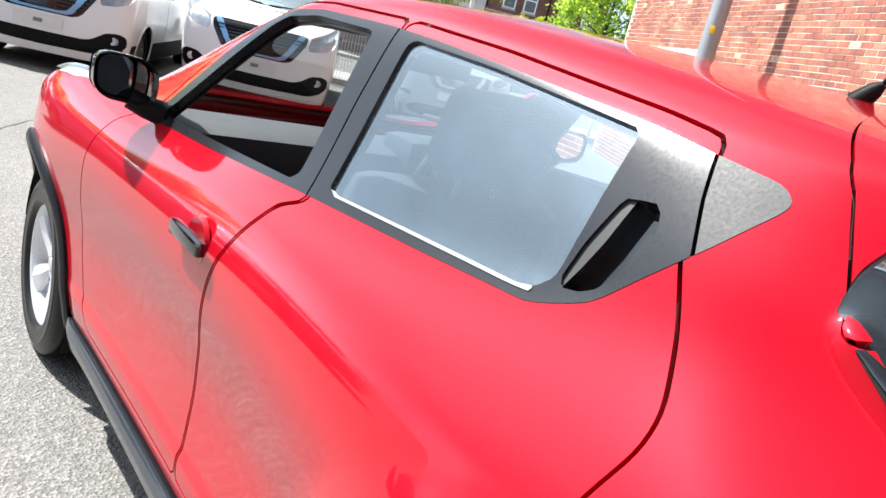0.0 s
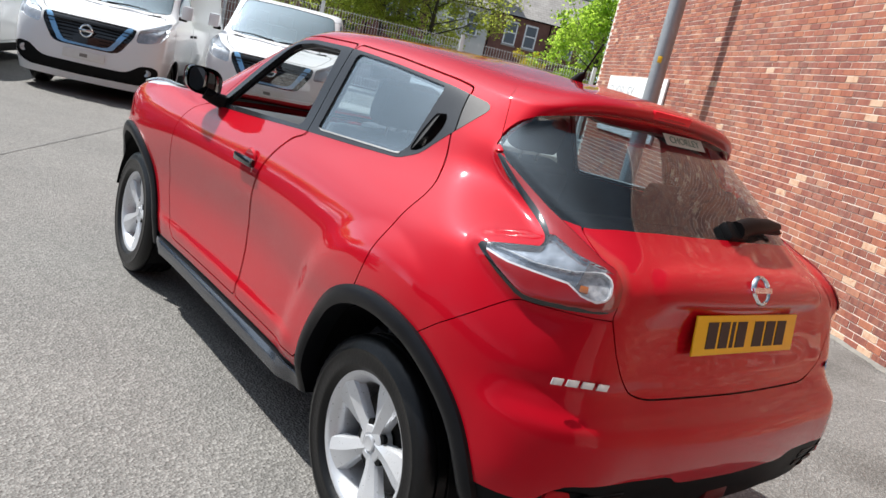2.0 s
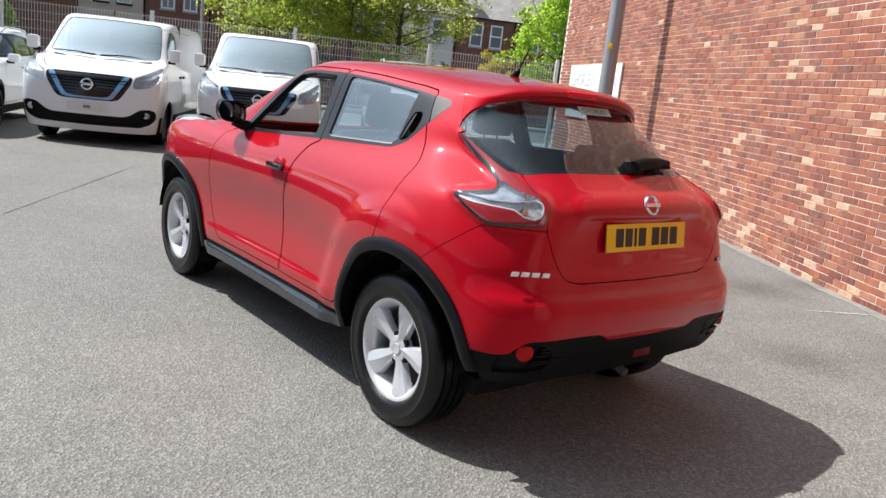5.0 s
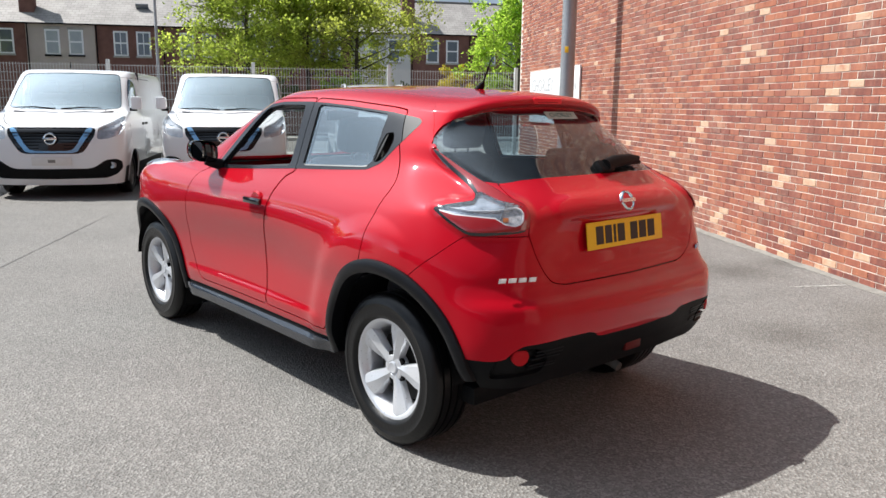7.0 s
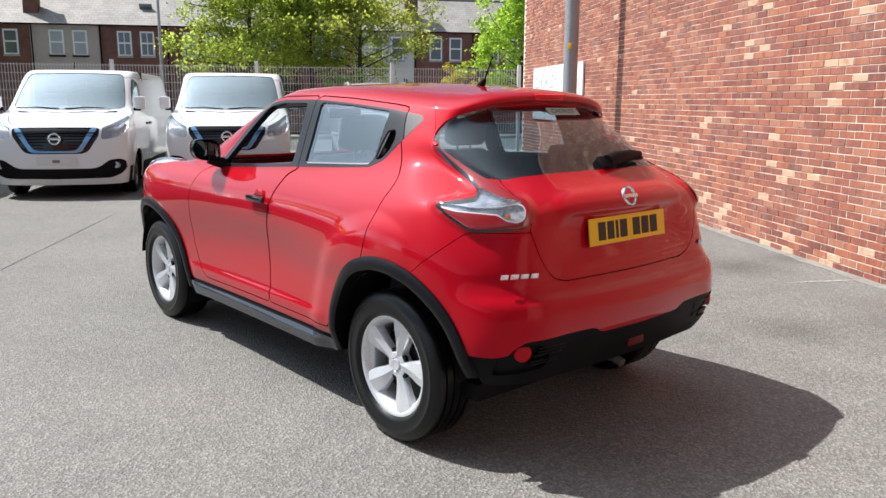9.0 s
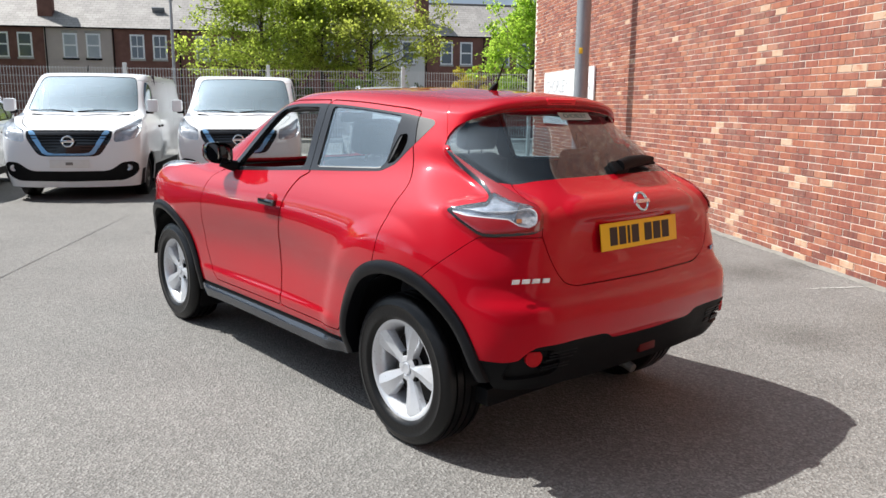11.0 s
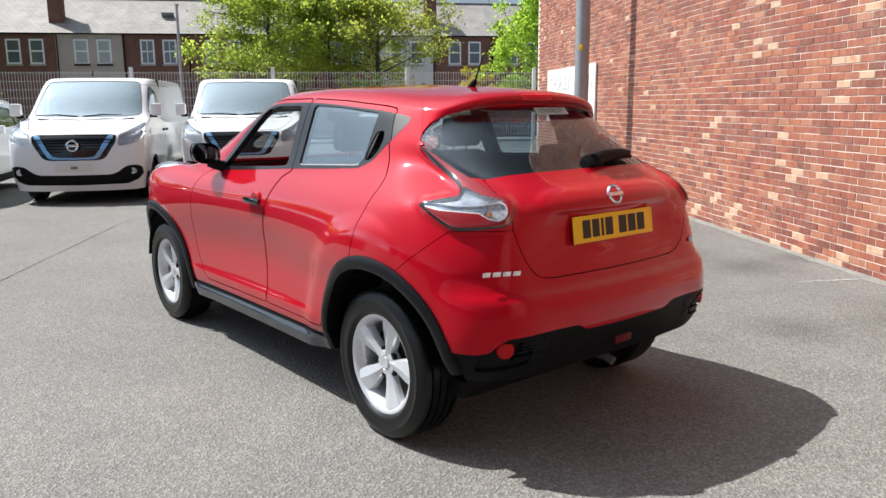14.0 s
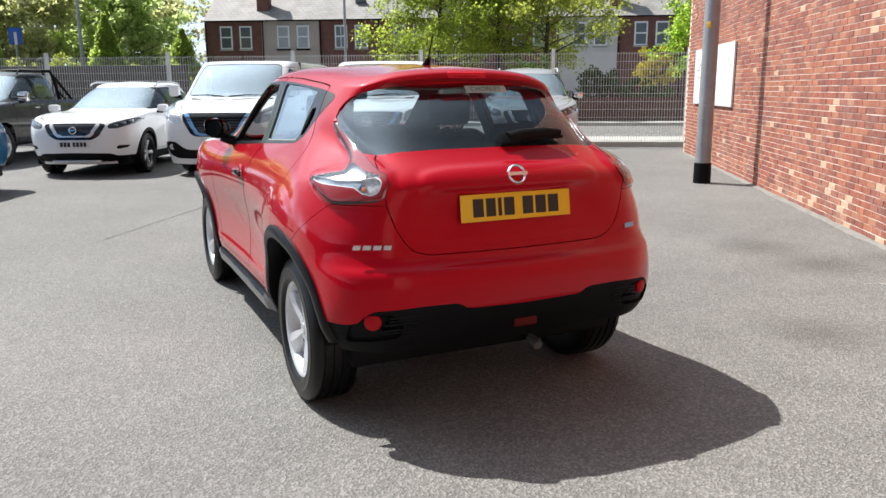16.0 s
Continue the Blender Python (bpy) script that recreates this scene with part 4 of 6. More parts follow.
        s.make("indicator_cell", ("lamp_cell_" + n,), FACETS, tl, "faceted silver indicator bowl", out=-0.012, flange=-0.014)
        s.make("arm_lens", ("lamp_strip_" + n,), RED_LENS, tl, "red strip lens beside the rear window", out=0.004, flange=0.01)
        s.make("chrome_line", ("lamp_line_" + n,), SILVERY, tl, "bright line over the red lens", out=0.003, flange=0.008)
        side = -1 if n == "left" else 1
        bulb = int((np.hypot(s.P[:, 0] * side - .638, s.P[:, 2] - 1.030) + (s.P[:, 1] > -.2) * 9).argmin())
        part("indicator_bulb", boxed(-.011, .011, -.009, .009, -.010, -.002, .003, m=Matrix.Translation(Vector(s.P[bulb])) @ Vector(s.N[bulb]).to_track_quat("Z", "Y").to_matrix().to_4x4()), AMBER, tl, "small amber bulb")
        s.make("red_lens", ("lamp_red_" + n,), RED_LENS, tl, out=0.004, flange=0.01)
        s.make("lamp_arm", ("lamp_arm_" + n,), GLOSSY, tl, "gloss black edge of the lamp arm", out=0.004, flange=0.01)
        hl = s.make("headlamp", ("head_" + n,), CLEAR_LENS, car, "clear bulging headlamp", out=0.012, flange=0)
        s.make("lamp_bowl", ("head_" + n,), ALLOY, hl, "bright silver headlamp bowl", out=-0.004, flange=0)
    for keep in (left, right):
        s.make("sill_cladding", ("sill",), SILL, car, "satin grey plastic side sill", out=0.008, flange=0.04, keep=keep)
        s.make("sill_groove", ("sill_gap",), BLACK, car, "black groove between door and sill", out=-0.004, flange=0.02, keep=keep)
    # inside trim: the same shell set inwards
    solid = ("body", "front_door_left", "front_door_right", "rear_door_left", "rear_door_right", "trim_left", "trim_right", "tailgate", "cowl", "joint", "quarter_left", "quarter_right", "door_trim_left", "door_trim_right")
    s.make("cabin_lining", solid, CABIN, car, "dark cabin lining", out=-0.030, flange=0, flip=True, keep=lambda c: c[2] < 1.42 and c[1] < 2.5)
    s.make("headlining", solid + ("spoiler",), LINING, car, "pale roof lining", out=-0.030, flange=0, flip=True, keep=lambda c: c[2] >= 1.42 and c[1] < 1.7)
    bm = boxed(-.66, .66, -.40, 2.9, .25, .33, .02)
    part("floor_pan", bm, BLACK, car)
    part("side_floor", boxed(-.74, .74, .46, 2.06, .30, .34, .01), BLACK, car)
    for y in (0.0, RW):
        for sx in (-1, 1):
            bm = bmesh.new()
            a0, a1, n = math.radians(8), math.radians(204 if y else 174), 24
            rows = []
            for k in range(n + 1):
                a = a0 + (a1 - a0) * k / n
                rows.append([bm.verts.new((sx * x, y + 0.415 * math.cos(a), AX + 0.415 * math.sin(a))) for x in (0.50, 0.785)])
            for a, b in zip(rows, rows[1:]):
                bm.faces.new((a[0], a[1], b[1], b[0]))
            c = bm.verts.new((sx * 0.5, y, AX))
            for a, b in zip(rows, rows[1:]):
                bm.faces.new((a[0], b[0], c))
            part("wheel_housing", bm, BLACK, car)
    for y in (0.0, RW):
        for sx in (-1, 1):
            wheel(0.330, 0.214, 0.215, ALLOY, (5, 0.026, 0.056), car, (sx * 0.70, y, AX), sx, "five-spoke silver alloy wheel with black tyre", turn=2.0)
    # tail: badge, plate, letters, reflectors, wiper, brake lamp
    bm = bmesh.new()
    lathe(bm, [(0.0, 0.030), (0.008, 0.032), (0.012, 0.037), (0.008, 0.042), (0.0, 0.044)], 36, "Z")
    badge = part("badge", bm, CHROME, gate_, "round chrome badge", m=pose(0, s.tail(0, 1.060)[0].y, 1.060, 90 - 22, 0, 0))
    part("badge_bar", boxed(-.046, .046, -.008, .008, 0.004, .013, .002), CHROME, badge)
    plate = part("number_plate", boxed(-.26, .26, -.0555, .0555, 0, .006, .0025), YELLOW, gate_, "yellow rear number plate", m=pose(0, s.tail(0, .931)[0].y - .012, .931, 90 - 8, 0, 0))
    x = -.205
    for w in (.048, .044, .016, .048, 0, .05, .05, .05):
        if w:
            part("plate_mark", boxed(x, x + w, -.037, .037, .006, .0075), PLATE_INK, plate, smooth=False)
        x += w + .012 if w else .028
    mark = Matrix.Translation(s.tail(-.622, .806, .004)[0]) @ Matrix.Rotation(math.radians(-25), 4, "Z") @ pose(0, 0, 0, 90 - 6, 0, 0)
    for k, w in enumerate((.029, .031, .031, .029)):
        bm = boxed(-w / 2, w / 2, -.0085, .0085, -.001, .003, .001)
        for v in bm.verts:
            v.co.x += .25 * v.co.y
        part("model_mark", bm, ALLOY, car, "small chrome mark", m=mark @ Matrix.Translation((-.060 + .040 * k, 0, 0)))
    part("side_mark", boxed(-.035, .035, -.010, .010, 0, .003), PALE_BLUE, car, "small blue and chrome mark", m=Matrix.Translation(s.tail(.595, .80, .001)[0]) @ Matrix.Rotation(math.radians(21), 4, "Z") @ pose(0, 0, 0, 90 - 8, 0, 0))
    for sx in (-1, 1):
        bm = bmesh.new()
        lathe(bm, [(-.02, .034), (.004, .034), (.009, .028), (.010, .0001)], 24, "Z")
        part("fog_lamp", bm, REFLEX, car, "round red reflector", m=Matrix.Translation(s.tail(sx * .642, .522, -.008)[0]) @ Matrix.Rotation(math.radians(sx * 24), 4, "Z") @ pose(0, 0, 0, 90, 0, 0))
    part("fog_lamp", boxed(-.055, .055, -.02, .02, -.01, .008, .006), DIM_RED, car, "dark red central rear fog lamp", m=pose(0.02, s.tail(.02, .445)[0].y + .004, .445, 90, 0, 0))
    for keep in (left, right):
        grid_ = s.make("vent", ("vent",), BLACK, car, "black corner vent", out=-0.016, flange=-0.016, keep=keep)
        sx = -1 if keep is left else 1
        for k in range(5):
            p, n = s.tail(sx * (.545 - .004 * k), .462 + .018 * k, -.006)
            part("slat", boxed(-.070, .070, -.004, .004, -.010, .003, .001, m=Matrix.Translation(p) @ n.to_track_quat("Z", "Y").to_matrix().to_4x4()), CLAD, grid_)
    bm = tube(bmesh.new(), [(.21, -.2, .27), (.21, -.42, .26), (.21, -.47, .245)], .022, 14)
    part("exhaust_pipe", bm, DULL_STEEL, car)
    part("brake_lamp", boxed(-.095, .095, -.013, .013, -.006, .008, .003), BRAKE, gate_, "red high-level brake lamp", m=pose(0, -.150, 1.466, 90 + 12, 0, 0))
    bm = bmesh.new()
    box(bm, -.045, .045, -.03, .03, 0, .03, .01)
    wip = part("wiper", bm, BLACK, gate_, "black rear wiper", m=pose(.05, s.tail(.05, 1.178)[0].y + .004, 1.176, 90 - 46, 0, 0))
    bm = tube(bmesh.new(), [(0, 0, .022), (.07, .016, .026), (.20, .030, .024), (.28, .036, .018)], [.030, .029, .023, .012], 10)
    part("wiper_arm", bm, BLACK, wip)
    bm = boxed(-.02, .29, .012, .030, .002, .016, .003)
    part("wiper_blade", bm, BLACK, wip)
    # sticker inside the rear window top
    st = part("window_sticker", boxed(-.105, .105, -.022, .022, 0, .0012), mottled("sticker_film", (.40, .47, .43), (.46, .53, .49), .5, 20), gate_, "white dealer sticker with green writing", m=pose(.10, -.150, 1.402, 90 - 44, 0, 0))
    lettering("sticker_letters", "CHORLEY", .036, material("green_ink", (0.05, 0.16, 0.12), .5), st, pose(0, 0, .0016), .0006)
    # aerial
    bm = tube(bmesh.new(), [(0, .30, 1.515), (0, .275, 1.545), (0, .265, 1.555)], [.022, .014, .006], 10)
    aer = part("aerial", bm, BLACK, car, "short black roof aerial")
    bm = tube(bmesh.new(), [(0, .27, 1.55), (0, .215, 1.66)], [.0045, .003], 6)
    part("aerial_rod", bm, BLACK, aer)
    # mirrors and handles
    for sx in (-1, 1):
        bm = bmesh.new()
        rows = []
        for u in range(9):
            t = u / 8
            yy = 1.665 + .13 * t
            k = math.sqrt(max(0.0, 1 - t**2.4)) if t < 1 else 0.05
            k = max(k, .12)
            cx, cz = sx * .825, 1.168
            rows.append([bm.verts.new((cx + sx * .080 * k * math.copysign(abs(math.cos(a)) ** .62, math.cos(a)), yy, cz + .060 * k * math.copysign(abs(math.sin(a)) ** .62, math.sin(a)) + .012 * k * math.cos(a))) for a in (2 * math.pi * j / 24 for j in range(24))])
        for a, b in zip(rows, rows[1:]):
            for j in range(24):
                bm.faces.new((a[j], a[(j + 1) % 24], b[(j + 1) % 24], b[j]))
        bm.faces.new(rows[-1])
        inset = [bm.verts.new(v.co * 1.0) for v in rows[0]]
        mid_ = sum((v.co for v in rows[0]), Vector()) / 24
        for v in inset:
            v.co = mid_ + (v.co - mid_) * .90 + Vector((0, .014, 0))
        for j in range(24):
            bm.faces.new((rows[0][j], inset[j], inset[(j + 1) % 24], rows[0][(j + 1) % 24]))
        mir = part("door_mirror", bm, GLOSSY, car, "gloss black door mirror with red back")
        bm = bmesh.new()
        ring = [(mid_ + Vector((math.copysign(abs(math.cos(2 * math.pi * j / 24)) ** .62, math.cos(2 * math.pi * j / 24)) * sx * .069, .036 - .028 * math.cos(2 * math.pi * j / 24), .050 * math.copysign(abs(math.sin(2 * math.pi * j / 24)) ** .62, math.sin(2 * math.pi * j / 24)) + .011 * math.cos(2 * math.pi * j / 24)))) for j in range(24)]
        bm.faces.new([bm.verts.new(p) for p in ring])
        part("mirror_glass", bm, material("mirror", (0.85, 0.86, 0.88), 0.01, 1.0) if sx < 0 else bpy.data.materials["mirror"], mir)
        bm = bmesh.new()
        rows = []
        for u in range(3, 9):
            t = u / 8
            yy = 1.668 + .135 * t
            k = max(math.sqrt(max(0.0, 1 - t**2.4)), .12) * 1.015
            rows.append([bm.verts.new((sx * .825 + sx * .081 * k * math.copysign(abs(math.cos(a)) ** .62, math.cos(a)), yy, 1.168 + .061 * k * math.copysign(abs(math.sin(a)) ** .62, math.sin(a)) + .012 * k * math.cos(a))) for a in (2 * math.pi * j / 24 for j in range(24))])
        for a, b in zip(rows, rows[1:]):
            for j in range(24):
                bm.faces.new((a[j], a[(j + 1) % 24], b[(j + 1) % 24], b[j]))
        bm.faces.new(rows[-1])
        part("mirror_cap", bm, RED, mir, "red mirror cap")
        bm = tube(bmesh.new(), [(sx * .715, 1.69, 1.088), (sx * .76, 1.70, 1.098), (sx * .80, 1.71, 1.115)], [.034, .030, .028], 10)
        part("mirror_foot", bm, BLACK, mir)
        # front door handle over a dished recess
        bm = bmesh.new()
        lathe(bm, [(-.006, .058), (-.004, .060), (.0035, .052), (.001, .030), (.0005, .0001)], 28)
        part("handle_recess", bm, RED, car, m=Matrix.Translation((sx * .803, 1.115, .935)) @ Matrix.Rotation(0 if sx > 0 else math.pi, 4, "Z"))
        bm = boxed(-.012, .012, -.085, .085, -.017, .017, .010)
        part("door_handle", bm, GLOSSY, car, "gloss black front door handle", m=Matrix.Translation((sx * .826, 1.115, .945)))
    # cabin: seats, dashboard, steering wheel
    def seat(x, y, w):
        st_ = new("seat")
        st_.parent = car
        st_.matrix_basis = Matrix.Translation((x, y, .30))
        part("cushion", boxed(-w, w, -.25, .26, .10, .28, .06), CLOTH, st_)
        part("backrest", boxed(-w, w, -.09, .09, -.05, .60, .055, m=pose(0, -.30, .28, 14, 0, 0)), CLOTH, st_)
        part("headrest", boxed(-.13, .13, -.05, .05, .70, .88, .04, m=pose(0, -.30, .22, 14, 0, 0)), CLOTH, st_)
        for sx in (-.05, .05):
            part("headrest_rod", tube(bmesh.new(), [(sx, -.46, .80), (sx, -.48, .95)], .006, 6), DULL_STEEL, st_)
        return st_
    seat(-.36, 1.28, .25), seat(.36, 1.28, .25)
    part("rear_bench", boxed(-.60, .60, .22, .72, .38, .58, .06), CLOTH, car)
    part("rear_backrest", boxed(-.60, .60, -.08, .08, 0, .56, .05, m=pose(0, .22, .54, 18, 0, 0)), CLOTH, car, "dark rear seat back")
    for x_ in (-.36, .36):
        part("headrest", boxed(-.13, .13, -.04, .04, 0, .15, .035, m=pose(x_, .05, 1.09, 14, 0, 0)), CLOTH, car)
    part("dashboard", boxed(-.66, .66, 1.85, 2.25, .70, 1.03, .07), CABIN, car)
    part("instrument_hood", boxed(.18, .55, 1.80, 2.0, .98, 1.09, .04), CABIN, car)
    bm = bmesh.new()
    ring = [(.36 + .18 * math.cos(a), 1.72 - .06 * math.sin(a), .99 + .17 * math.sin(a)) for a in (2 * math.pi * k / 32 for k in range(33))]
    part("steering_wheel", tube(bm, ring, .017, 8), CABIN, car)
    part("wheel_boss", boxed(.27, .45, 1.73, 1.78, .94, 1.03, .02), CABIN, car)
    bm = boxed(-.11, .11, -.012, .012, -.03, .03, .01)
    part("rear_view_mirror", bm, CABIN, car, m=pose(0, 1.50, 1.37, 8, 0, 0))
    part("load_cover", boxed(-.56, .56, -.36, .10, .985, 1.0, .004), CABIN, car)
    part("parcel_rag", boxed(-.12, .10, -.33, -.25, 1.0, 1.012, .005), material("orange_trim", (.55, .12, .03), .7), car, "orange item on the load cover")
    return car


red_car()


# ---- the other vehicles: front axle over their origin, nose towards +y ----
def car_loops(rows, bend=(0.52, 0.035, 0.86, 0.20, 0.62)):
    """Loops for a Sheet from rows of (nose height, nose y, side height, half width, tail y, tail height)."""
    loops = []
    for zf, yf, zs, h, yr, zr in rows:
        yc, yb = yf - bend[4], yr + 0.42
        side = [(h, yc + (yb - yc) * k, zs) for k in (0, 0.2, 0.4, 0.6, 0.8, 1.0)]
        loops.append([(0, yf, zf), (bend[0] * h, yf - bend[1], zf), (bend[2] * h, yf - bend[3], 0.6 * zf + 0.4 * zs)] + [(x * 0.995 if i in (0, 5) else x, y, z) for i, (x, y, z) in enumerate(side)] + [(0.90 * h, yr + 0.09, 0.6 * zr + 0.4 * zs), (0.5 * h, yr + 0.012, zr), (0, yr, zr)])
    return loops


YZ = lambda p: p[:, [1, 2]]
XZ = lambda p: np.stack([np.abs(p[:, 0]), p[:, 2]], 1)


def arches(s, wheelbase, axle, radius, lip):
    for tag, y in (("arch_front", 0.0), ("arch_rear", -wheelbase)):
        d = lambda p, r: np.maximum(np.hypot(p[:, 1] - y, p[:, 2] - axle) - r, 0.5 - np.abs(p[:, 0]))
        s.cut(lambda p: d(p, radius + lip), tag)
        s.cut(lambda p: d(p, radius), "hole", (tag,))


def housings(parent, wheelbase, axle, radius, half):
    for y in (0.0, -wheelbase):
        for sx in (-1, 1):
            bm = bmesh.new()
            rows = [[bm.verts.new((sx * x, y + radius * math.cos(a), axle + radius * math.sin(a))) for x in (half - 0.32, half - 0.01)] for a in (math.radians(-25 + 230 * k / 14) for k in range(15))]
            c = bm.verts.new((sx * (half - 0.32), y, axle))
            for a, b in zip(rows, rows[1:]):
                bm.faces.new((a[0], a[1], b[1], b[0]))
                bm.faces.new((a[0], b[0], c))
            part("wheel_housing", bm, BLACK, parent)


def ring_badge(parent, m, r):
    bm = bmesh.new()
    lathe(bm, [(0.0, r * 0.72), (0.012, r * 0.76), (0.016, r * 0.88), (0.012, r), (0.0, r * 1.04)], 28, "Z")
    b = part("badge", bm, CHROME, parent, "round chrome badge", m=m)
    part("badge_bar", boxed(-r * 1.12, r * 1.12, -r * 0.2, r * 0.2, 0.004, 0.018, 0.003), CHROME, b)


def wing_mirror(parent, x, y, z, w, h, mat, sx):
    b = part("door_mirror", boxed(-w / 2, w / 2, -0.06, 0.07, -h / 2, h / 2, 0.04, m=Matrix.Translation((sx * x, y, z))), mat, parent)
    part("mirror_foot", boxed(-0.09, 0.02, -0.03, 0.03, -0.02, 0.03, 0.01, m=pose(sx * (x - 0.02), y, z - h / 2 - 0.005, 0, 0, 0 if sx > 0 else 180)), BLACK, b)
    part("mirror_glass", boxed(-w * 0.42, w * 0.42, -0.064, -0.0605, -h * 0.4, h * 0.4, m=Matrix.Translation((sx * x, y, z))), bpy.data.materials["mirror"], b)


def panel_van(m, label):
    van = thing("van", label, "van", "white vans beside the fence", m)
    rows = [
        (.20, .84, .22, .93, -4.02, .30), (.34, .90, .42, .955, -4.06, .45), (.52, .93, .62, .975, -4.07, .7), (.72, .925, .84, .980, -4.07, 1.0), (.90, .90, 1.02, .975, -4.07, 1.2),
        (1.04, .83, 1.14, .965, -4.06, 1.35), (1.12, .66, 1.20, .950, -4.05, 1.45), (1.20, .38, 1.25, .935, -4.04, 1.5), (1.275, .14, 1.33, .915, -4.03, 1.55), (1.60, -.20, 1.60, .875, -4.0, 1.68),
        (1.82, -.47, 1.79, .852, -3.98, 1.80), (1.89, -.62, 1.88, .815, -3.95, 1.88), (1.925, -.85, 1.92, .70, -3.85, 1.92), (1.935, -1.6, 1.93, 0.0, -3.2, 1.93)]
    s = Sheet(car_loops(rows, (0.55, 0.04, 0.92, 0.15, 0.42)), 8, 6)
    arches(s, 3.098, .325, .37, .035)
    screen = round_off([(-.3, 1.285), (.60, 1.292), (.815, 1.315), (.77, 1.60), (.715, 1.82), (.66, 1.855), (-.3, 1.875)], .05)
    s.cut(lambda p: np.maximum(within(XZ(p), screen), -.75 - p[:, 1]), "screen_edge", ("body",))
    s.cut(lambda p: np.maximum(within(XZ(p), screen) + .006, -.75 - p[:, 1]), "screen", ("screen_edge",))
    window = round_off([(-.14, 1.335), (-.90, 1.30), (-.92, 1.70), (-.72, 1.78), (-.62, 1.78), (-.40, 1.60)], .05)
    s.cut(lambda p: np.maximum(within(YZ(p), window), .6 - np.abs(p[:, 0])), "window", ("body",))
    nose = lambda p: .35 - p[:, 1]
    grille = round_off([(-.3, .66), (.34, .66), (.44, .69), (.585, .92), (.60, 1.02), (.56, 1.04), (-.3, 1.045)], .02)
    s.cut(lambda p: np.maximum(within(XZ(p), grille), nose(p)), "grille", ("body",))
    vee = round_off([(-.3, .675), (.30, .675), (.36, .70), (.575, 1.03), (.490, 1.035), (.31, .735), (.27, .712), (-.3, .705)], .012)
    s.cut(lambda p: np.maximum(within(XZ(p), vee), nose(p)), "vee", ("grille",))
    band = round_off([(-.3, .285), (.72, .30), (.86, .36), (.93, .44), (.93, .55), (.86, .585), (.72, .57), (.58, .47), (.50, .445), (-.3, .44)], .03)
    s.cut(lambda p: np.maximum(within(XZ(p), band), .2 - p[:, 1]), "band", ("body",))
    lamp = round_off([(.615, .865), (.78, .885), (.92, .935), (.965, 1.03), (.955, 1.17), (.915, 1.215), (.80, 1.125), (.63, 1.035)], .02)
    s.cut(lambda p: np.maximum(within(XZ(p), lamp), .15 - p[:, 1]), "lamp", ("body",))
    s.cut(lambda p: np.maximum(np.maximum(np.abs(p[:, 2] - 1.268) - .013, np.abs(p[:, 0]) - .74), .02 - p[:, 1]), "cowl", ("body",))
    bonnet = round_off([(-.3, 1.062), (.58, 1.062), (.70, 1.13), (.79, 1.215), (.80, 1.252), (-.3, 1.252)], .03)
    s.panel(lambda p: np.maximum(within(XZ(p), bonnet), .05 - p[:, 1]), "bonnet", ("body",), .004)
    s.cut(lambda p: np.maximum(np.maximum(p[:, 2] - .46, .8 - np.abs(p[:, 0])), np.abs(p[:, 1] + 1.6) - 2.2), "skirt", ("body",))
    for y0, y1, n in ((.20, -.98, "front_door"), (-1.0, -2.35, "sliding_door")):
        d = round_off([(y0, .45), (y0, 1.22), (y0 - .12 if n == "front_door" else y0, 1.36), (y0 - .70 if n == "front_door" else y0, 1.80), (y1, 1.80), (y1, .45)], .05)
        s.panel(lambda p: np.maximum(within(YZ(p), d), .6 - np.abs(p[:, 0])), n, ("body",), .005)
    s.normals()
    s.make("body_shell", ("body",), WHITE, van)
    s.make("bonnet", ("bonnet",), WHITE, van, "white bonnet")
    s.make("cowl", ("cowl",), BLACK, van, "black cowl below the windscreen")
    for keep, sx in ((lambda c: c[0] < 0, -1), (lambda c: c[0] > 0, 1)):
        d = s.make("front_door", ("front_door",), WHITE, van, keep=keep)
        s.make("side_window", ("window",), PRIVACY, d, out=-.008, keep=keep)
        s.make("sliding_door", ("sliding_door",), WHITE, van, keep=keep)
        s.make("arch_lip", ("arch_front",), WHITE, van, out=.004, keep=keep)
        s.make("arch_lip", ("arch_rear",), WHITE, van, out=.004, keep=keep)
        s.make("side_skirt", ("skirt",), BLACK, van, "black plastic lower side", keep=keep)
        hl = s.make("headlamp", ("lamp",), CLEAR_LENS, van, "clear headlamp", flange=0, keep=keep)
        s.make("lamp_bowl", ("lamp",), BOWL, hl, out=-.05, flange=-.05, keep=keep)
        part("lamp_bulb", boxed(-.05, .05, -.03, .05, -.05, .05, .03, m=pose(sx * .80, .62, 1.01)), CHROME, hl)
        part("lamp_cell", boxed(-.05, .05, -.03, .05, -.045, .045, .03, m=pose(sx * .87, .50, 1.04)), DULL_STEEL, hl)
        fog = bmesh.new()
        lathe(fog, [(-.03, .048), (.012, .048), (.016, .040), (.006, .0001)], 20, "Z")
        part("fog_lamp", fog, BOWL, van, "round fog lamp", m=pose(sx * .80, .815, .49, -90, 0, 0) @ pose(0, 0, 0, 0, -sx * 18, 0))
        wing_mirror(van, 1.05, .0, 1.40, .17, .20, WHITE, sx)
        for y in (-.86, -1.14):
            part("door_handle", boxed(-.014, .014, -.07, .07, -.02, .02, .008, m=pose(sx * .978, y, 1.06)), BLACK, van)
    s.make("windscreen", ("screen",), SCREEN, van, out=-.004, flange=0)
    s.make("screen_border", ("screen_edge",), GLOSSY, van, out=.001)
    g = s.make("grille", ("grille",), GLOSSY, van, "gloss black grille", out=-.018, flange=-.018)
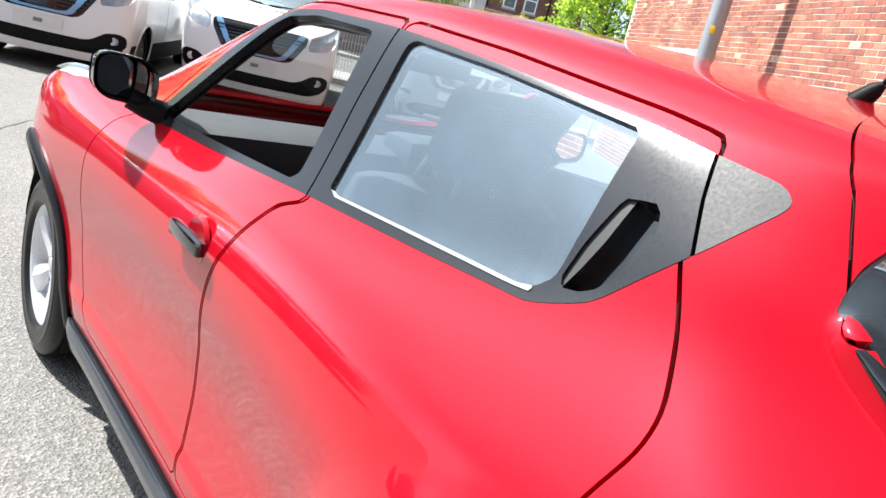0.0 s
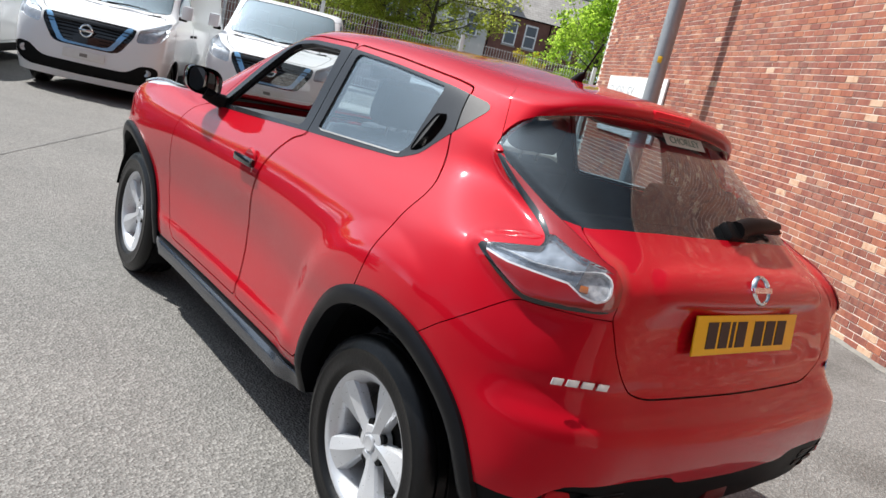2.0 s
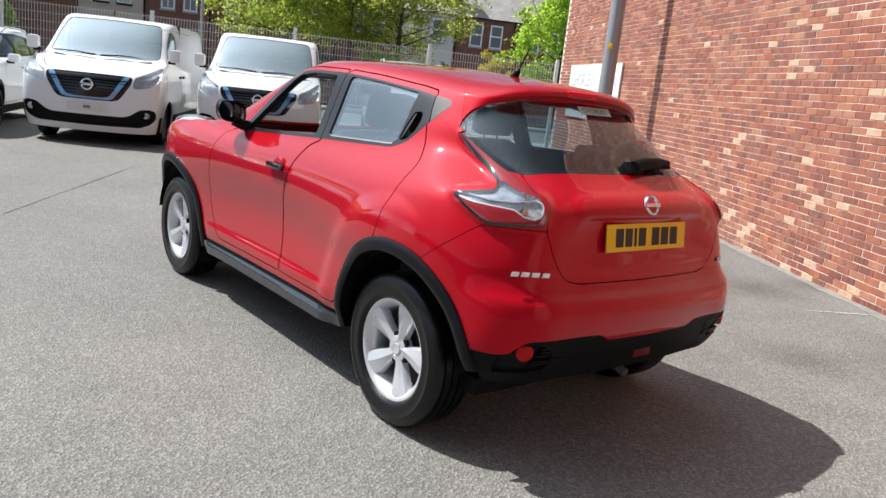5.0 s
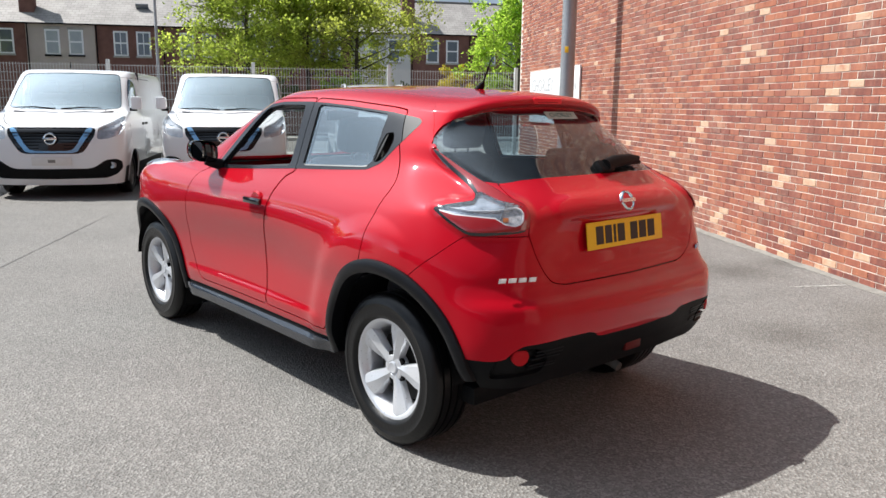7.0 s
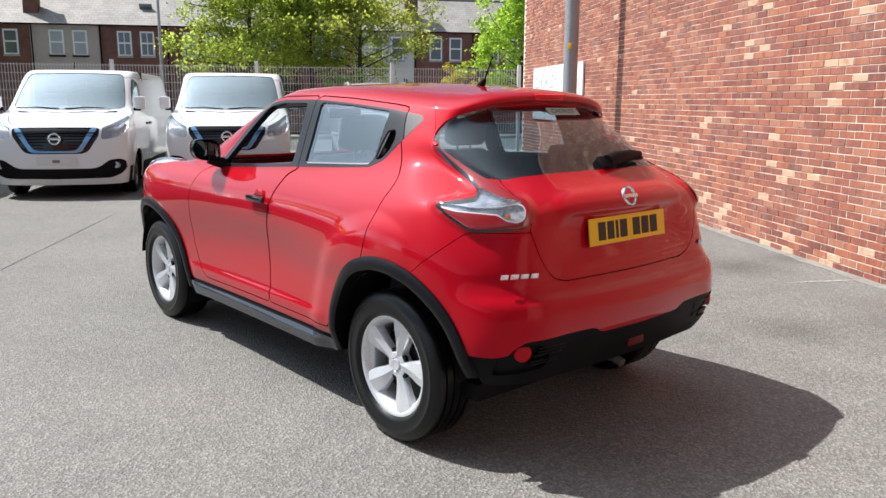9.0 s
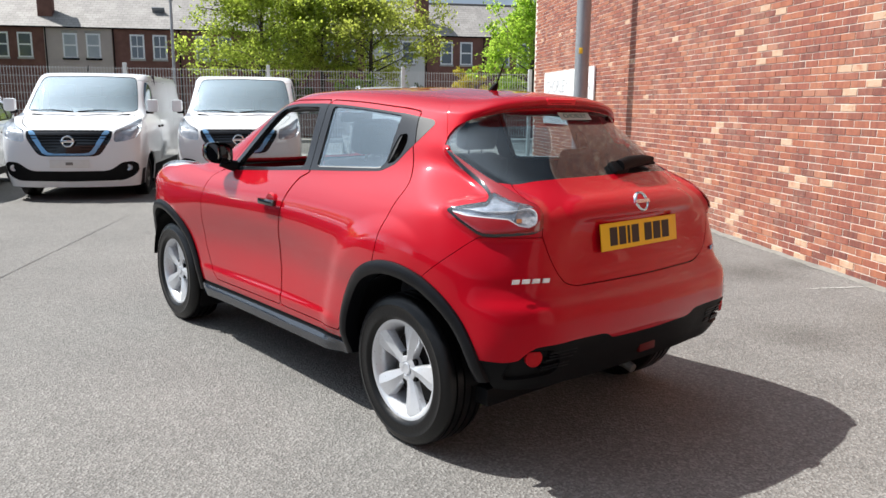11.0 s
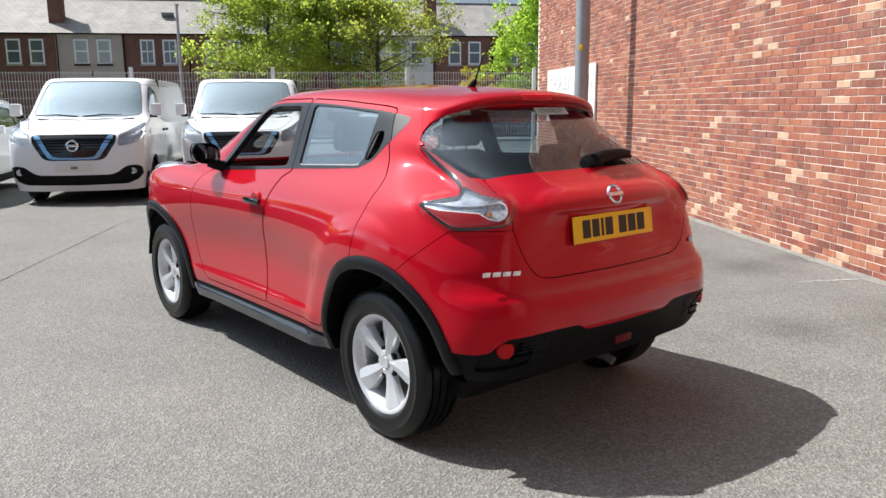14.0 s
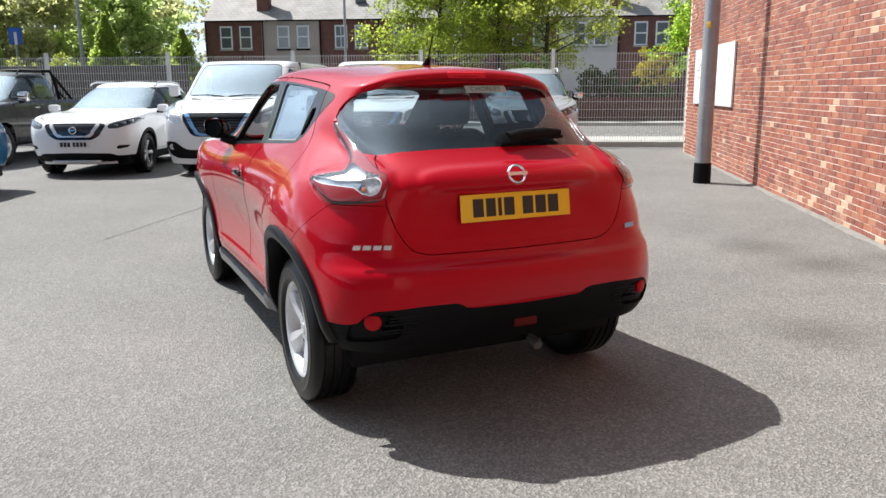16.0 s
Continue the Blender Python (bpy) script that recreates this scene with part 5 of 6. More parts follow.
    for k in range(6):
        part("grille_slat", boxed(-.42 - .03 * k, .42 + .03 * k, -.01, .012, -.006, .006, m=pose(0, .885 - .004 * k, .74 + .045 * k)), BLACK, g)
    # the chrome V takes its sky reflection from a blue base colour
    s.make("grille_vee", ("vee",), PALE_BLUE, g, "bright V-shaped grille bar with blue sky reflection painted into its colour", out=.014, flange=.03)
    s.make("bumper_band", ("band",), BLACK, van, "black lower bumper with fog lamps", out=-.006, flange=-.01)
    ring_badge(g, pose(0, .935, .88, -90, 0, 0) @ pose(0, 0, 0, 0, 0, 180), .085)
    pl = part("blank_plate", boxed(-.27, .27, -.06, .06, 0, .006, .003), WHITE_PLATE, van, "blank white plate panel", m=pose(0, .932, .555, -90, 0, 0))
    part("plate_mark", boxed(-.05, .05, -.022, .022, .006, .008), DULL_STEEL, pl)
    # cab inside
    part("dashboard", boxed(-.80, .80, -.35, .02, 1.02, 1.27, .06), DASH, van)
    part("cab_floor", boxed(-.85, .85, -1.25, .3, .5, .58), CABIN, van)
    part("bulkhead", boxed(-.86, .86, -1.30, -1.26, .5, 1.90), CABIN, van)
    for x in (-.45, .1, .5):
        st = new("seat")
        st.parent = van
        part("cushion", boxed(x - .22, x + .22, -1.1, -.6, .80, .98, .06), CLOTH, st)
        part("backrest", boxed(x - .22, x + .22, -1.18, -1.02, .9, 1.55, .06), CLOTH, st)
        part("headrest", boxed(x - .12, x + .12, -1.16, -1.06, 1.56, 1.74, .04), CLOTH, st)
    part("steering_wheel", tube(bmesh.new(), [(.45 + .2 * math.cos(a), -.42 - .08 * math.sin(a), 1.25 + .17 * math.sin(a)) for a in (2 * math.pi * k / 24 for k in range(25))], .016, 6), CABIN, van)
    part("paper_notice", boxed(-.15, .15, -.002, .002, -.02, .05, m=pose(.0, -.02, 1.32, -55, 0, 0)), PAPER, van, "white paper behind the windscreen")
    for x0, x1 in ((.10, .72), (-.55, .02)):
        w = part("wiper", tube(bmesh.new(), [(x0 if x0 > 0 else x1, .19, 1.30), ((x0 + x1) / 2, .125, 1.325), (x1 if x0 > 0 else x0, .13, 1.318)], [.014, .011, .007], 6), BLACK, van, "black windscreen wiper")
    part("roof_aerial", tube(bmesh.new(), [(.1, -.85, 1.95), (.1, -.89, 2.05)], [.012, .004], 6), BLACK, van)
    part("underbody", boxed(-.86, .86, -3.95, .70, .21, .42, .03), BLACK, van)
    housings(van, 3.098, .325, .385, .94)
    for y in (0.0, -3.098):
        for sx in (-1, 1):
            wheel(.325, .20, .205, DULL_STEEL, (6, .05, .07), van, (sx * .82, y, .325), sx, "steel wheel with black tyre")
    return van


def suv(m, label, mat, plate, tall=1.0, name="suv", black=True):
    car = thing(name, label, "car", "", m)
    rows = [
        (.22, .78, .24, .82, -3.38, .30), (.34, .86, .40, .86, -3.46, .45), (.50, .895, .58, .885, -3.50, .62), (.66, .895, .74, .900, -3.50, .80), (.80, .87, .88, .900, -3.47, .95),
        (.91, .78, .97, .885, -3.43, 1.02), (.97, .58, 1.02, .865, -3.40, 1.06), (1.03, .10, 1.05, .835, -3.37, 1.09), (1.07, -.38, 1.08, .800, -3.34, 1.12), (1.26, -.76, 1.27, .735, -3.20, 1.28),
        (1.45, -1.20, 1.44, .655, -3.02, 1.46), (1.52, -1.38, 1.52, .59, -2.98, 1.53), (1.56, -1.62, 1.565, .45, -2.8, 1.565), (1.585, -1.9, 1.59, 0.0, -2.4, 1.59)]
    rows = [tuple(v * tall if i in (0, 2, 5) else v for i, v in enumerate(r)) for r in rows]
    T = lambda pts: [(a, b * tall) for a, b in pts]
    s = Sheet(car_loops(rows), 8, 6)
    arches(s, 2.646, .345, .385, .055)
    screen = round_off(T([(-.3, 1.085), (.60, 1.095), (.70, 1.12), (.60, 1.42), (.54, 1.462), (-.3, 1.475)]), .05)
    s.cut(lambda p: np.maximum(within(XZ(p), screen), np.maximum(-1.38 - p[:, 1], p[:, 1] + .30)), "screen", ("body",))
    dlo = round_off(T([(-.58, 1.08), (-2.60, 1.13), (-3.0, 1.24), (-2.94, 1.32), (-2.5, 1.43), (-1.9, 1.47), (-1.3, 1.465), (-1.05, 1.42)]), .05)
    s.cut(lambda p: np.maximum(within(YZ(p), dlo), .5 - np.abs(p[:, 0])), "trim", ("body",))
    for y0, y1, n in ((-.66, -1.42, "pane_a"), (-1.52, -2.42, "pane_b"), (-2.50, -2.92, "pane_c")):
        s.cut(lambda p: np.maximum(np.maximum(within(YZ(p), dlo) + .028, p[:, 1] - y0), y1 - p[:, 1]), n, ("trim",))
    nose = lambda p: .30 - p[:, 1]
    grille = round_off(T([(-.3, .62), (.28, .62), (.40, .68), (.50, .86), (.44, .885), (-.3, .89)]), .02)
    s.cut(lambda p: np.maximum(within(XZ(p), grille), nose(p)), "grille", ("body",))
    vee = round_off(T([(-.3, .66), (.24, .66), (.30, .69), (.42, .875), (.355, .88), (.255, .72), (.21, .69), (-.3, .69)]), .01)
    s.cut(lambda p: np.maximum(within(XZ(p), vee), nose(p)), "vee", ("grille",))
    s.cut(lambda p: np.maximum(within(XZ(p), round_off(T([(-.3, .24), (.6, .26), (.70, .33), (.55, .40), (-.3, .42)]), .03)), nose(p)), "intake", ("body",))
    s.cut(lambda p: np.maximum(within(XZ(p), round_off(T([(.62, .46), (.80, .49), (.80, .53), (.66, .53)]), .015)), nose(p)), "fog", ("body",))
    lamp = round_off(T([(.52, .80), (.66, .80), (.86, .87), (.90, .95), (.84, .965), (.66, .92), (.53, .875)]), .02)
    s.cut(lambda p: np.maximum(within(XZ(p), lamp), .0 - p[:, 1]), "lamp", ("body",))
    s.cut(lambda p: np.maximum(p[:, 2] - .36, .6 - np.abs(p[:, 0])), "skirt", ("body",))
    bonnet = round_off(T([(-.3, .925), (.50, .93), (.66, .965), (.755, 1.02), (.745, 1.055), (-.3, 1.066)]), .03)
    s.panel(lambda p: np.maximum(within(XZ(p), bonnet), -.40 - p[:, 1]), "bonnet", ("body",), .004)
    for y0, y1, n in ((-.42, -1.46, "front_door"), (-1.48, -2.45, "rear_door")):
        d = round_off(T([(y0, .40), (y0 - .03, .90), (y0 - .12, 1.06), (y0 - .70 if n == "front_door" else y0, 1.50), (y1, 1.50), (y1, .62 if n == "rear_door" else .40), (y1 + (.28 if n == "rear_door" else 0), .40)]), .04)
        s.panel(lambda p: np.maximum(within(YZ(p), d), .5 - np.abs(p[:, 0])), n, ("body",), .004)
    s.normals()
    clad = BLACK if black else mat
    s.make("body_shell", ("body",), mat, car)
    s.make("bonnet", ("bonnet",), mat, car)
    part("skid_plate", boxed(-.40, .40, -.03, .02, -.016, .016, .008, m=pose(0, .845, .275 * tall)), ALLOY, car, "silver strip below the front bumper")
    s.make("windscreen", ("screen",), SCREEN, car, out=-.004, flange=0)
    g = s.make("grille", ("grille",), GLOSSY, car, "gloss black grille", out=-.015, flange=-.015)
    s.make("grille_vee", ("vee",), SILVERY, g, "chrome V-shaped grille bar", out=.012, flange=.025)
    s.make("lower_intake", ("intake",), BLACK, car, out=-.015, flange=-.015)
    ring_badge(g, pose(0, .90, .775 * tall, -90, 0, 0) @ pose(0, 0, 0, 0, 0, 180), .060)
    for keep, sx in ((lambda c: c[0] < 0, -1), (lambda c: c[0] > 0, 1)):
        s.make("window_surround", ("trim",), SATIN, car, keep=keep)
        fd = s.make("front_door", ("front_door",), mat, car, keep=keep)
        rd = s.make("rear_door", ("rear_door",), mat, car, keep=keep)
        s.make("front_window", ("pane_a",), PRIVACY, fd, out=-.006, flange=0, keep=keep)
        s.make("rear_window", ("pane_b",), PRIVACY, rd, out=-.006, flange=0, keep=keep)
        s.make("quarter_window", ("pane_c",), PRIVACY, car, out=-.006, flange=0, keep=keep)
        s.make("arch_cladding", ("arch_front",), clad, car, "black arch cladding", out=.008, keep=keep)
        s.make("arch_cladding", ("arch_rear",), clad, car, "black arch cladding", out=.008, keep=keep)
        for back, front in ((-9, -2.646), (-2.646, 0), (0, 9)):
            s.make("sill_cladding", ("skirt",), clad, car, keep=lambda c: keep(c) and back < c[1] < front)
        hl = s.make("headlamp", ("lamp",), CLEAR_LENS, car, "clear headlamp", flange=0, keep=keep)
        s.make("lamp_bowl", ("lamp",), GLOSSY, hl, out=-.035, flange=-.035, keep=keep)
        for x, y in ((.62, .66), (.72, .58), (.80, .46)):
            part("lamp_cell", boxed(-.035, .035, -.03, .03, -.022, .022, .012, m=pose(sx * x, y + .03, (.845 + (x - .62) * .4) * tall)), BOWL, hl)
        s.make("fog_lamp", ("fog",), BLACK, car, out=-.012, flange=-.012, keep=keep)
        wing_mirror(car, .97, -.62, 1.10 * tall, .18, .13, CHROME if not black else mat, sx)
        for y in (-1.34, -2.30):
            part("door_handle", boxed(-.012, .012, -.08, .08, -.014, .014, .006, m=pose(sx * .895, y, .93 * tall)), CHROME, car)
        rail = [(sx * .60, -1.35, 1.49 * tall), (sx * .60, -1.44, 1.535 * tall), (sx * .59, -1.6, 1.562 * tall), (sx * .59, -2.4, 1.565 * tall), (sx * .59, -2.75, 1.545 * tall), (sx * .59, -2.84, 1.50 * tall)]
        part("roof_rail", tube(bmesh.new(), rail, .018, 8), ALLOY, car, "silver roof rail")
    pl = part("number_plate", boxed(-.26, .26, -.055, .055, 0, .006, .002), WHITE_PLATE, car, "white front number plate", m=pose(0, .915, .55 * tall, -90, 0, 0))
    if plate:
        x = -.205
        for w in (.046, .046, .046, .046, 0, .046, .046, .046):
            if w:
                part("plate_mark", boxed(x, x + w, -.036, .036, .006, .0075), PLATE_INK, pl, smooth=False)
            x += w + .012 if w else .028
    part("dashboard", boxed(-.68, .68, -.9, -.5, .75 * tall, 1.06 * tall, .06), DASH, car)
    part("cabin_floor", boxed(-.72, .72, -3.1, -.4, .40, .46), CABIN, car)
    for x in (-.36, .36):
        st = new("seat")
        st.parent = car
        part("cushion", boxed(x - .23, x + .23, -1.6, -1.1, .55, .75, .06), CLOTH, st)
        part("backrest", boxed(x - .23, x + .23, -.08, .08, 0, .62, .06, m=pose(0, -1.62, .68, 14, 0, 0)), CLOTH, st)
        part("headrest", boxed(x - .12, x + .12, -1.84, -1.76, 1.27, 1.43, .03), CLOTH, st)
    part("rear_bench", boxed(-.62, .62, -2.7, -2.5, .7, 1.2, .06), CLOTH, car)
    part("underbody", boxed(-.76, .76, -3.3, .62, .20, .42, .03), BLACK, car)
    housings(car, 2.646, .345, .395, .85)
    for y in (0.0, -2.646):
        for sx in (-1, 1):
            wheel(.345, .235, .225, ALLOY, (5, .016, .034), car, (sx * .775, y, .345), sx, "dark and silver alloy wheel", GLOSSY)
    return car


def pickup(m, label):
    """Double-cab pickup with an open load bed and a sports bar."""
    car = thing("pickup_truck", label, "pickup truck", "", m)
    rows = [
        (.36, .78, .40, .84, -4.3, .50), (.50, .86, .56, .88, -4.36, .6), (.70, .89, .76, .915, -4.38, .8), (.90, .87, .96, .920, -4.38, 1.0), (1.04, .76, 1.10, .905, -4.36, 1.1),
        (1.12, .50, 1.16, .885, -4.34, 1.14), (1.17, .05, 1.20, .860, -4.33, 1.17), (1.20, -.35, 1.22, .845, -4.32, 1.19)]
    s = Sheet(car_loops(rows), 7, 5)
    arches(s, 3.15, .385, .44, .05)
    nose = lambda p: .30 - p[:, 1]
    s.cut(lambda p: np.maximum(within(XZ(p), round_off([(-.3, .70), (.46, .70), (.56, .80), (.56, 1.0), (-.3, 1.04)], .04)), nose(p)), "grille", ("body",))
    s.cut(lambda p: np.maximum(within(XZ(p), round_off([(.60, .88), (.86, .92), (.90, 1.04), (.62, 1.03)], .03)), 0.1 - p[:, 1]), "lamp", ("body",))
    for y0, y1, n in ((-.50, -1.50, "front_door"), (-1.52, -2.42, "rear_door")):
        s.panel(lambda p: np.maximum(within(YZ(p), round_off([(y0, .50), (y0, 1.4), (y1, 1.4), (y1, .72 if n == "rear_door" else .5), (y1 + (.2 if n == "rear_door" else 0), .5)], .05)), .5 - np.abs(p[:, 0])), n, ("body",), .004)
    s.normals()
    s.make("body_shell", ("body",), DARK, car)
    g = s.make("grille", ("grille",), CHROME, car, "chrome grille", out=-.01, flange=-.01)
    ring_badge(g, pose(0, .89, .87, -90, 0, 0), .075)
    c = [(1.19, -.30, 1.20, .845, -2.72, 1.20), (1.30, -.52, 1.32, .815, -2.68, 1.32), (1.52, -.88, 1.52, .76, -2.62, 1.52), (1.70, -1.18, 1.69, .69, -2.54, 1.70), (1.78, -1.36, 1.77, .61, -2.46, 1.77), (1.82, -1.6, 1.82, 0.0, -2.2, 1.82)]
    k = Sheet(car_loops(c), 7, 6)
    k.cut(lambda p: np.maximum(within(XZ(p), round_off([(-.3, 1.22), (.70, 1.24), (.60, 1.70), (-.3, 1.73)], .05)), np.maximum(-1.3 - p[:, 1], p[:, 1] + .33)), "screen", ("body",))
    k.cut(lambda p: np.maximum(within(XZ(p), round_off([(-.3, 1.26), (.68, 1.28), (.58, 1.68), (-.3, 1.70)], .05)), p[:, 1] + 2.45), "back", ("body",))
    dlo = round_off([(-.62, 1.24), (-2.50, 1.26), (-2.40, 1.66), (-2.2, 1.71), (-1.36, 1.71), (-1.22, 1.66)], .05)
    k.cut(lambda p: np.maximum(within(YZ(p), dlo), .5 - np.abs(p[:, 0])), "trim", ("body",))
    for y0, y1, n in ((-.70, -1.48, "pane_a"), (-1.60, -2.42, "pane_b")):
        k.cut(lambda p: np.maximum(np.maximum(within(YZ(p), dlo) + .025, p[:, 1] - y0), y1 - p[:, 1]), n, ("trim",))
    k.normals()
    cab = k.make("cab", ("body",), DARK, car, "dark grey cab")
    k.make("windscreen", ("screen",), SCREEN, cab, flange=0)
    k.make("back_window", ("back",), PRIVACY, cab, flange=0)
    for keep, sx in ((lambda q: q[0] < 0, -1), (lambda q: q[0] > 0, 1)):
        k.make("window_surround", ("trim",), SATIN, cab, keep=keep)
        fd = s.make("front_door", ("front_door",), DARK, car, keep=keep)
        rd = s.make("rear_door", ("rear_door",), DARK, car, keep=keep)
        k.make("front_window", ("pane_a",), PRIVACY, fd, out=-.005, flange=0, keep=keep)
        k.make("rear_window", ("pane_b",), PRIVACY, rd, out=-.005, flange=0, keep=keep)
        s.make("headlamp", ("lamp",), CLEAR_LENS, car, out=.004, keep=keep)
        s.make("lamp_bowl", ("lamp",), BOWL, car, out=-.03, flange=-.03, keep=keep)
        s.make("arch_cladding", ("arch_front",), DARK, car, out=.02, keep=keep)
        s.make("arch_cladding", ("arch_rear",), DARK, car, out=.02, keep=keep)
        wing_mirror(car, 1.02, -.66, 1.30, .20, .20, CHROME, sx)
        for y in (-1.36, -2.28):
            part("door_handle", boxed(-.014, .014, -.09, .09, -.018, .018, .008, m=pose(sx * .915, y, 1.08)), CHROME, car)
        part("roof_rail", tube(bmesh.new(), [(sx * .60, -1.30, 1.76), (sx * .60, -1.4, 1.83), (sx * .60, -2.3, 1.83), (sx * .60, -2.42, 1.76)], .018, 8), BLACK, car)
        bar = part("sports_bar", tube(bmesh.new(), [(sx * .70, -2.85, 1.16), (sx * .62, -2.80, 1.70), (sx * .55, -2.80, 1.84), (0, -2.80, 1.86)], .035, 10), BLACK, car, "black tubular sports bar")
        part("bar_brace", tube(bmesh.new(), [(sx * .62, -2.80, 1.74), (sx * .70, -3.45, 1.20)], .030, 10), BLACK, bar)
        part("bar_brace", tube(bmesh.new(), [(sx * .64, -2.82, 1.45), (sx * .70, -3.15, 1.20)], .022, 8), BLACK, bar)
    part("bed_floor", boxed(-.80, .80, -4.30, -2.75, .80, .84), BLACK, car)
    part("underbody", boxed(-.78, .78, -4.2, .7, .34, .60, .03), BLACK, car)
    housings(car, 3.15, .385, .45, .87)
    for y in (0.0, -3.15):
        for sx in (-1, 1):
            wheel(.385, .235, .25, ALLOY, (6, .03, .05), car, (sx * .78, y, .385), sx, "alloy wheel with chunky tyre")
    return car


NOSE = 150.0  # the parked row faces the yard
panel_van(pose(.86, 10.46, 0, 0, 0, NOSE), "white panel van with black grille, parked nose out on asphalt")
panel_van(pose(3.22, 9.80, 0, 0, 0, NOSE), "second white panel van, parked between its twin and a silver car")
suv(pose(-1.35, 11.38, 0, 0, 0, 156), "white crossover car with chrome grille bar and roof rails", WHITE, True)
suv(pose(6.15, 9.35, 0, 0, 0, NOSE), "tall silver-brown estate car with roof rails, parked beside a van", SILVER, False, 1.16, "estate_car", False)
pickup(pose(-3.75, 14.0, 0, 0, 0, 156), "dark grey double-cab pickup truck with black sports bar")
suv(pose(-4.98, 6.98, 0, 0, 0, 150), "dark blue hatchback car parked on the open asphalt", BLUE, False, .95, "hatchback", True)


# ---- things round the yard ----
def foot_strip():
    bm = bmesh.new()
    rng = random.Random(4)
    rows = []
    for k in range(120):
        u = -14 + k * (WALL_END + 14) / 119
        w = .02 + .04 * rng.random()
        rows.append([bm.verts.new(p) for p in ((u, -.02, .02 + .012 * rng.random()), (u, .02 + .3 * w, .012), (u, .03 + w, .002))])
    for a, b in zip(rows, rows[1:]):
        for i in (0, 1):
            bm.faces.new((a[i], b[i], b[i + 1], a[i + 1]))
    tagged(part("grit_strip", bm, GRIT, None, m=WALL), "pale grit gathered along the foot of the wall", "grit", kind="stuff")


foot_strip()


def strip(name, label, a, b, width, mat, seed, lift=.004):
    """A worn line on the ground from a to b, of uneven width."""
    rng = random.Random(seed)
    a, b = Vector((*a, lift)), Vector((*b, lift))
    side = (b - a).cross(Vector((0, 0, 1))).normalized()
    bm = bmesh.new()
    n = 40
    rows = []
    for k in range(n + 1):
        c = a.lerp(b, k / n) + side * (rng.random() - .5) * width * .8
        w = width * (.25 + .5 * rng.random()) * min(1, 4 * k / n + .1, 4 * (n - k) / n + .1)
        rows.append((bm.verts.new(c - side * w), bm.verts.new(c + side * w)))
    for p, q in zip(rows, rows[1:]):
        bm.faces.new((p[0], p[1], q[1], q[0]))
    tagged(part(name, bm, mat, None, smooth=False), label, name.replace("_", " "), kind="structure")


TAR = mottled("tar", (0.08, 0.079, 0.077), (0.12, 0.118, 0.115), 0.7, 6)
WORN_WHITE = mottled("worn_white", (0.42, 0.42, 0.40), (0.30, 0.30, 0.28), 0.85, 30)
strip("tar_seam", "thin dark tar seam across the asphalt", (-1.9, 4.0), (.6, 7.75), .011, TAR, 1)
strip("painted_line", "worn thin white line on the asphalt", (3.45, .26), (4.1, -.12), .022, WORN_WHITE, 2)


def lamp_post():
    e = thing("lamp_post", "grey galvanised lamp column with black foot, standing before the wall", "lamp post", m=pose(6.80, 5.43, 0))
    part("shaft", tube(bmesh.new(), [(0, 0, .30), (0, 0, 2.6), (0, 0, 5.0), (0, 0, 8.5)], [.112, .110, .105, .06], 24), GALVANISED, e)
    bm = bmesh.new()
    lathe(bm, [(0, .128), (.02, .128), (.30, .124), (.305, .112)], 24, "Z")
    part("foot", bm, BLACK, e, "black painted foot")
    part("access_door", boxed(-.045, .045, -.119, -.108, .55, 1.15, .006, m=pose(0, 0, 0, 0, 0, -45)), GALVANISED, e)
    part("tag", boxed(-.03, .03, -.116, -.112, 2.24, 2.33, .001, m=pose(0, 0, 0, 0, 0, -62)), YELLOW, e, "small yellow number tag")


lamp_post()


def wall_sign():
    e = thing("wall_sign", "white rectangular sign with grey capital letters on brick", "sign", m=WALL @ pose(6.97, .012, 0))
    board = part("board", boxed(-1.68, 1.68, 0, .03, 1.09, 2.14, .004), mottled("sign_white", (.78, .79, .79), (.84, .85, .85), .45, 3), e)
    ink = material("sign_grey", (.46, .47, .48), .5)
    face = pose(0, 0, 0, 90, 0, 180)
    lettering("letters", "CHORLEY", .36, ink, e, pose(.70, .033, 1.83) @ face, .002)
    lettering("letters", "N", .36, ink, e, pose(-1.40, .033, 1.83) @ face, .002)
    part("small_print", boxed(.75, 1.50, .03, .033, 1.585, 1.61), ink, e)
    return e


wall_sign()


def fence():
    """Welded mesh panels between square posts on a low concrete edging."""
    e = thing("fence", "grey welded mesh fence with square posts round the yard", "fence", m=pose(11.72, 11.21, 0, 0, 0, 150))
    step, high, n = 3.22, 2.25, 15
    bm = bmesh.new()
    count = 50
    for k in range(1, count):
        x = step * k / count
        box(bm, x - .0035, x + .0035, -.0035, .0035, .12, high)
    for k in range(12):
        z = .14 + k * (high - .17) / 11
        box(bm, 0, step, .0036, .0096, z - .004, z + .004)
    me = bpy.data.meshes.new("mesh_panel")
    bm.to_mesh(me)
    bm.free()
    pm = bpy.data.meshes.new("post")
    bm = boxed(-.04, .04, -.04, .04, 0, high + .10, .006)
    bm.to_mesh(pm)
    bm.free()
    for k in range(n):
        child("mesh_panel", me, FENCE_PAINT, e, m=pose(step * k, 0, 0))
        child("post", pm, FENCE_PAINT, e, m=pose(step * k, 0, 0))
    child("post", pm, FENCE_PAINT, e, m=pose(step * n, 0, 0))
    part("edging", boxed(-.1, step * n, -.09, .09, 0, .12, .015), CONCRETE, e, "pale concrete edging")


fence()


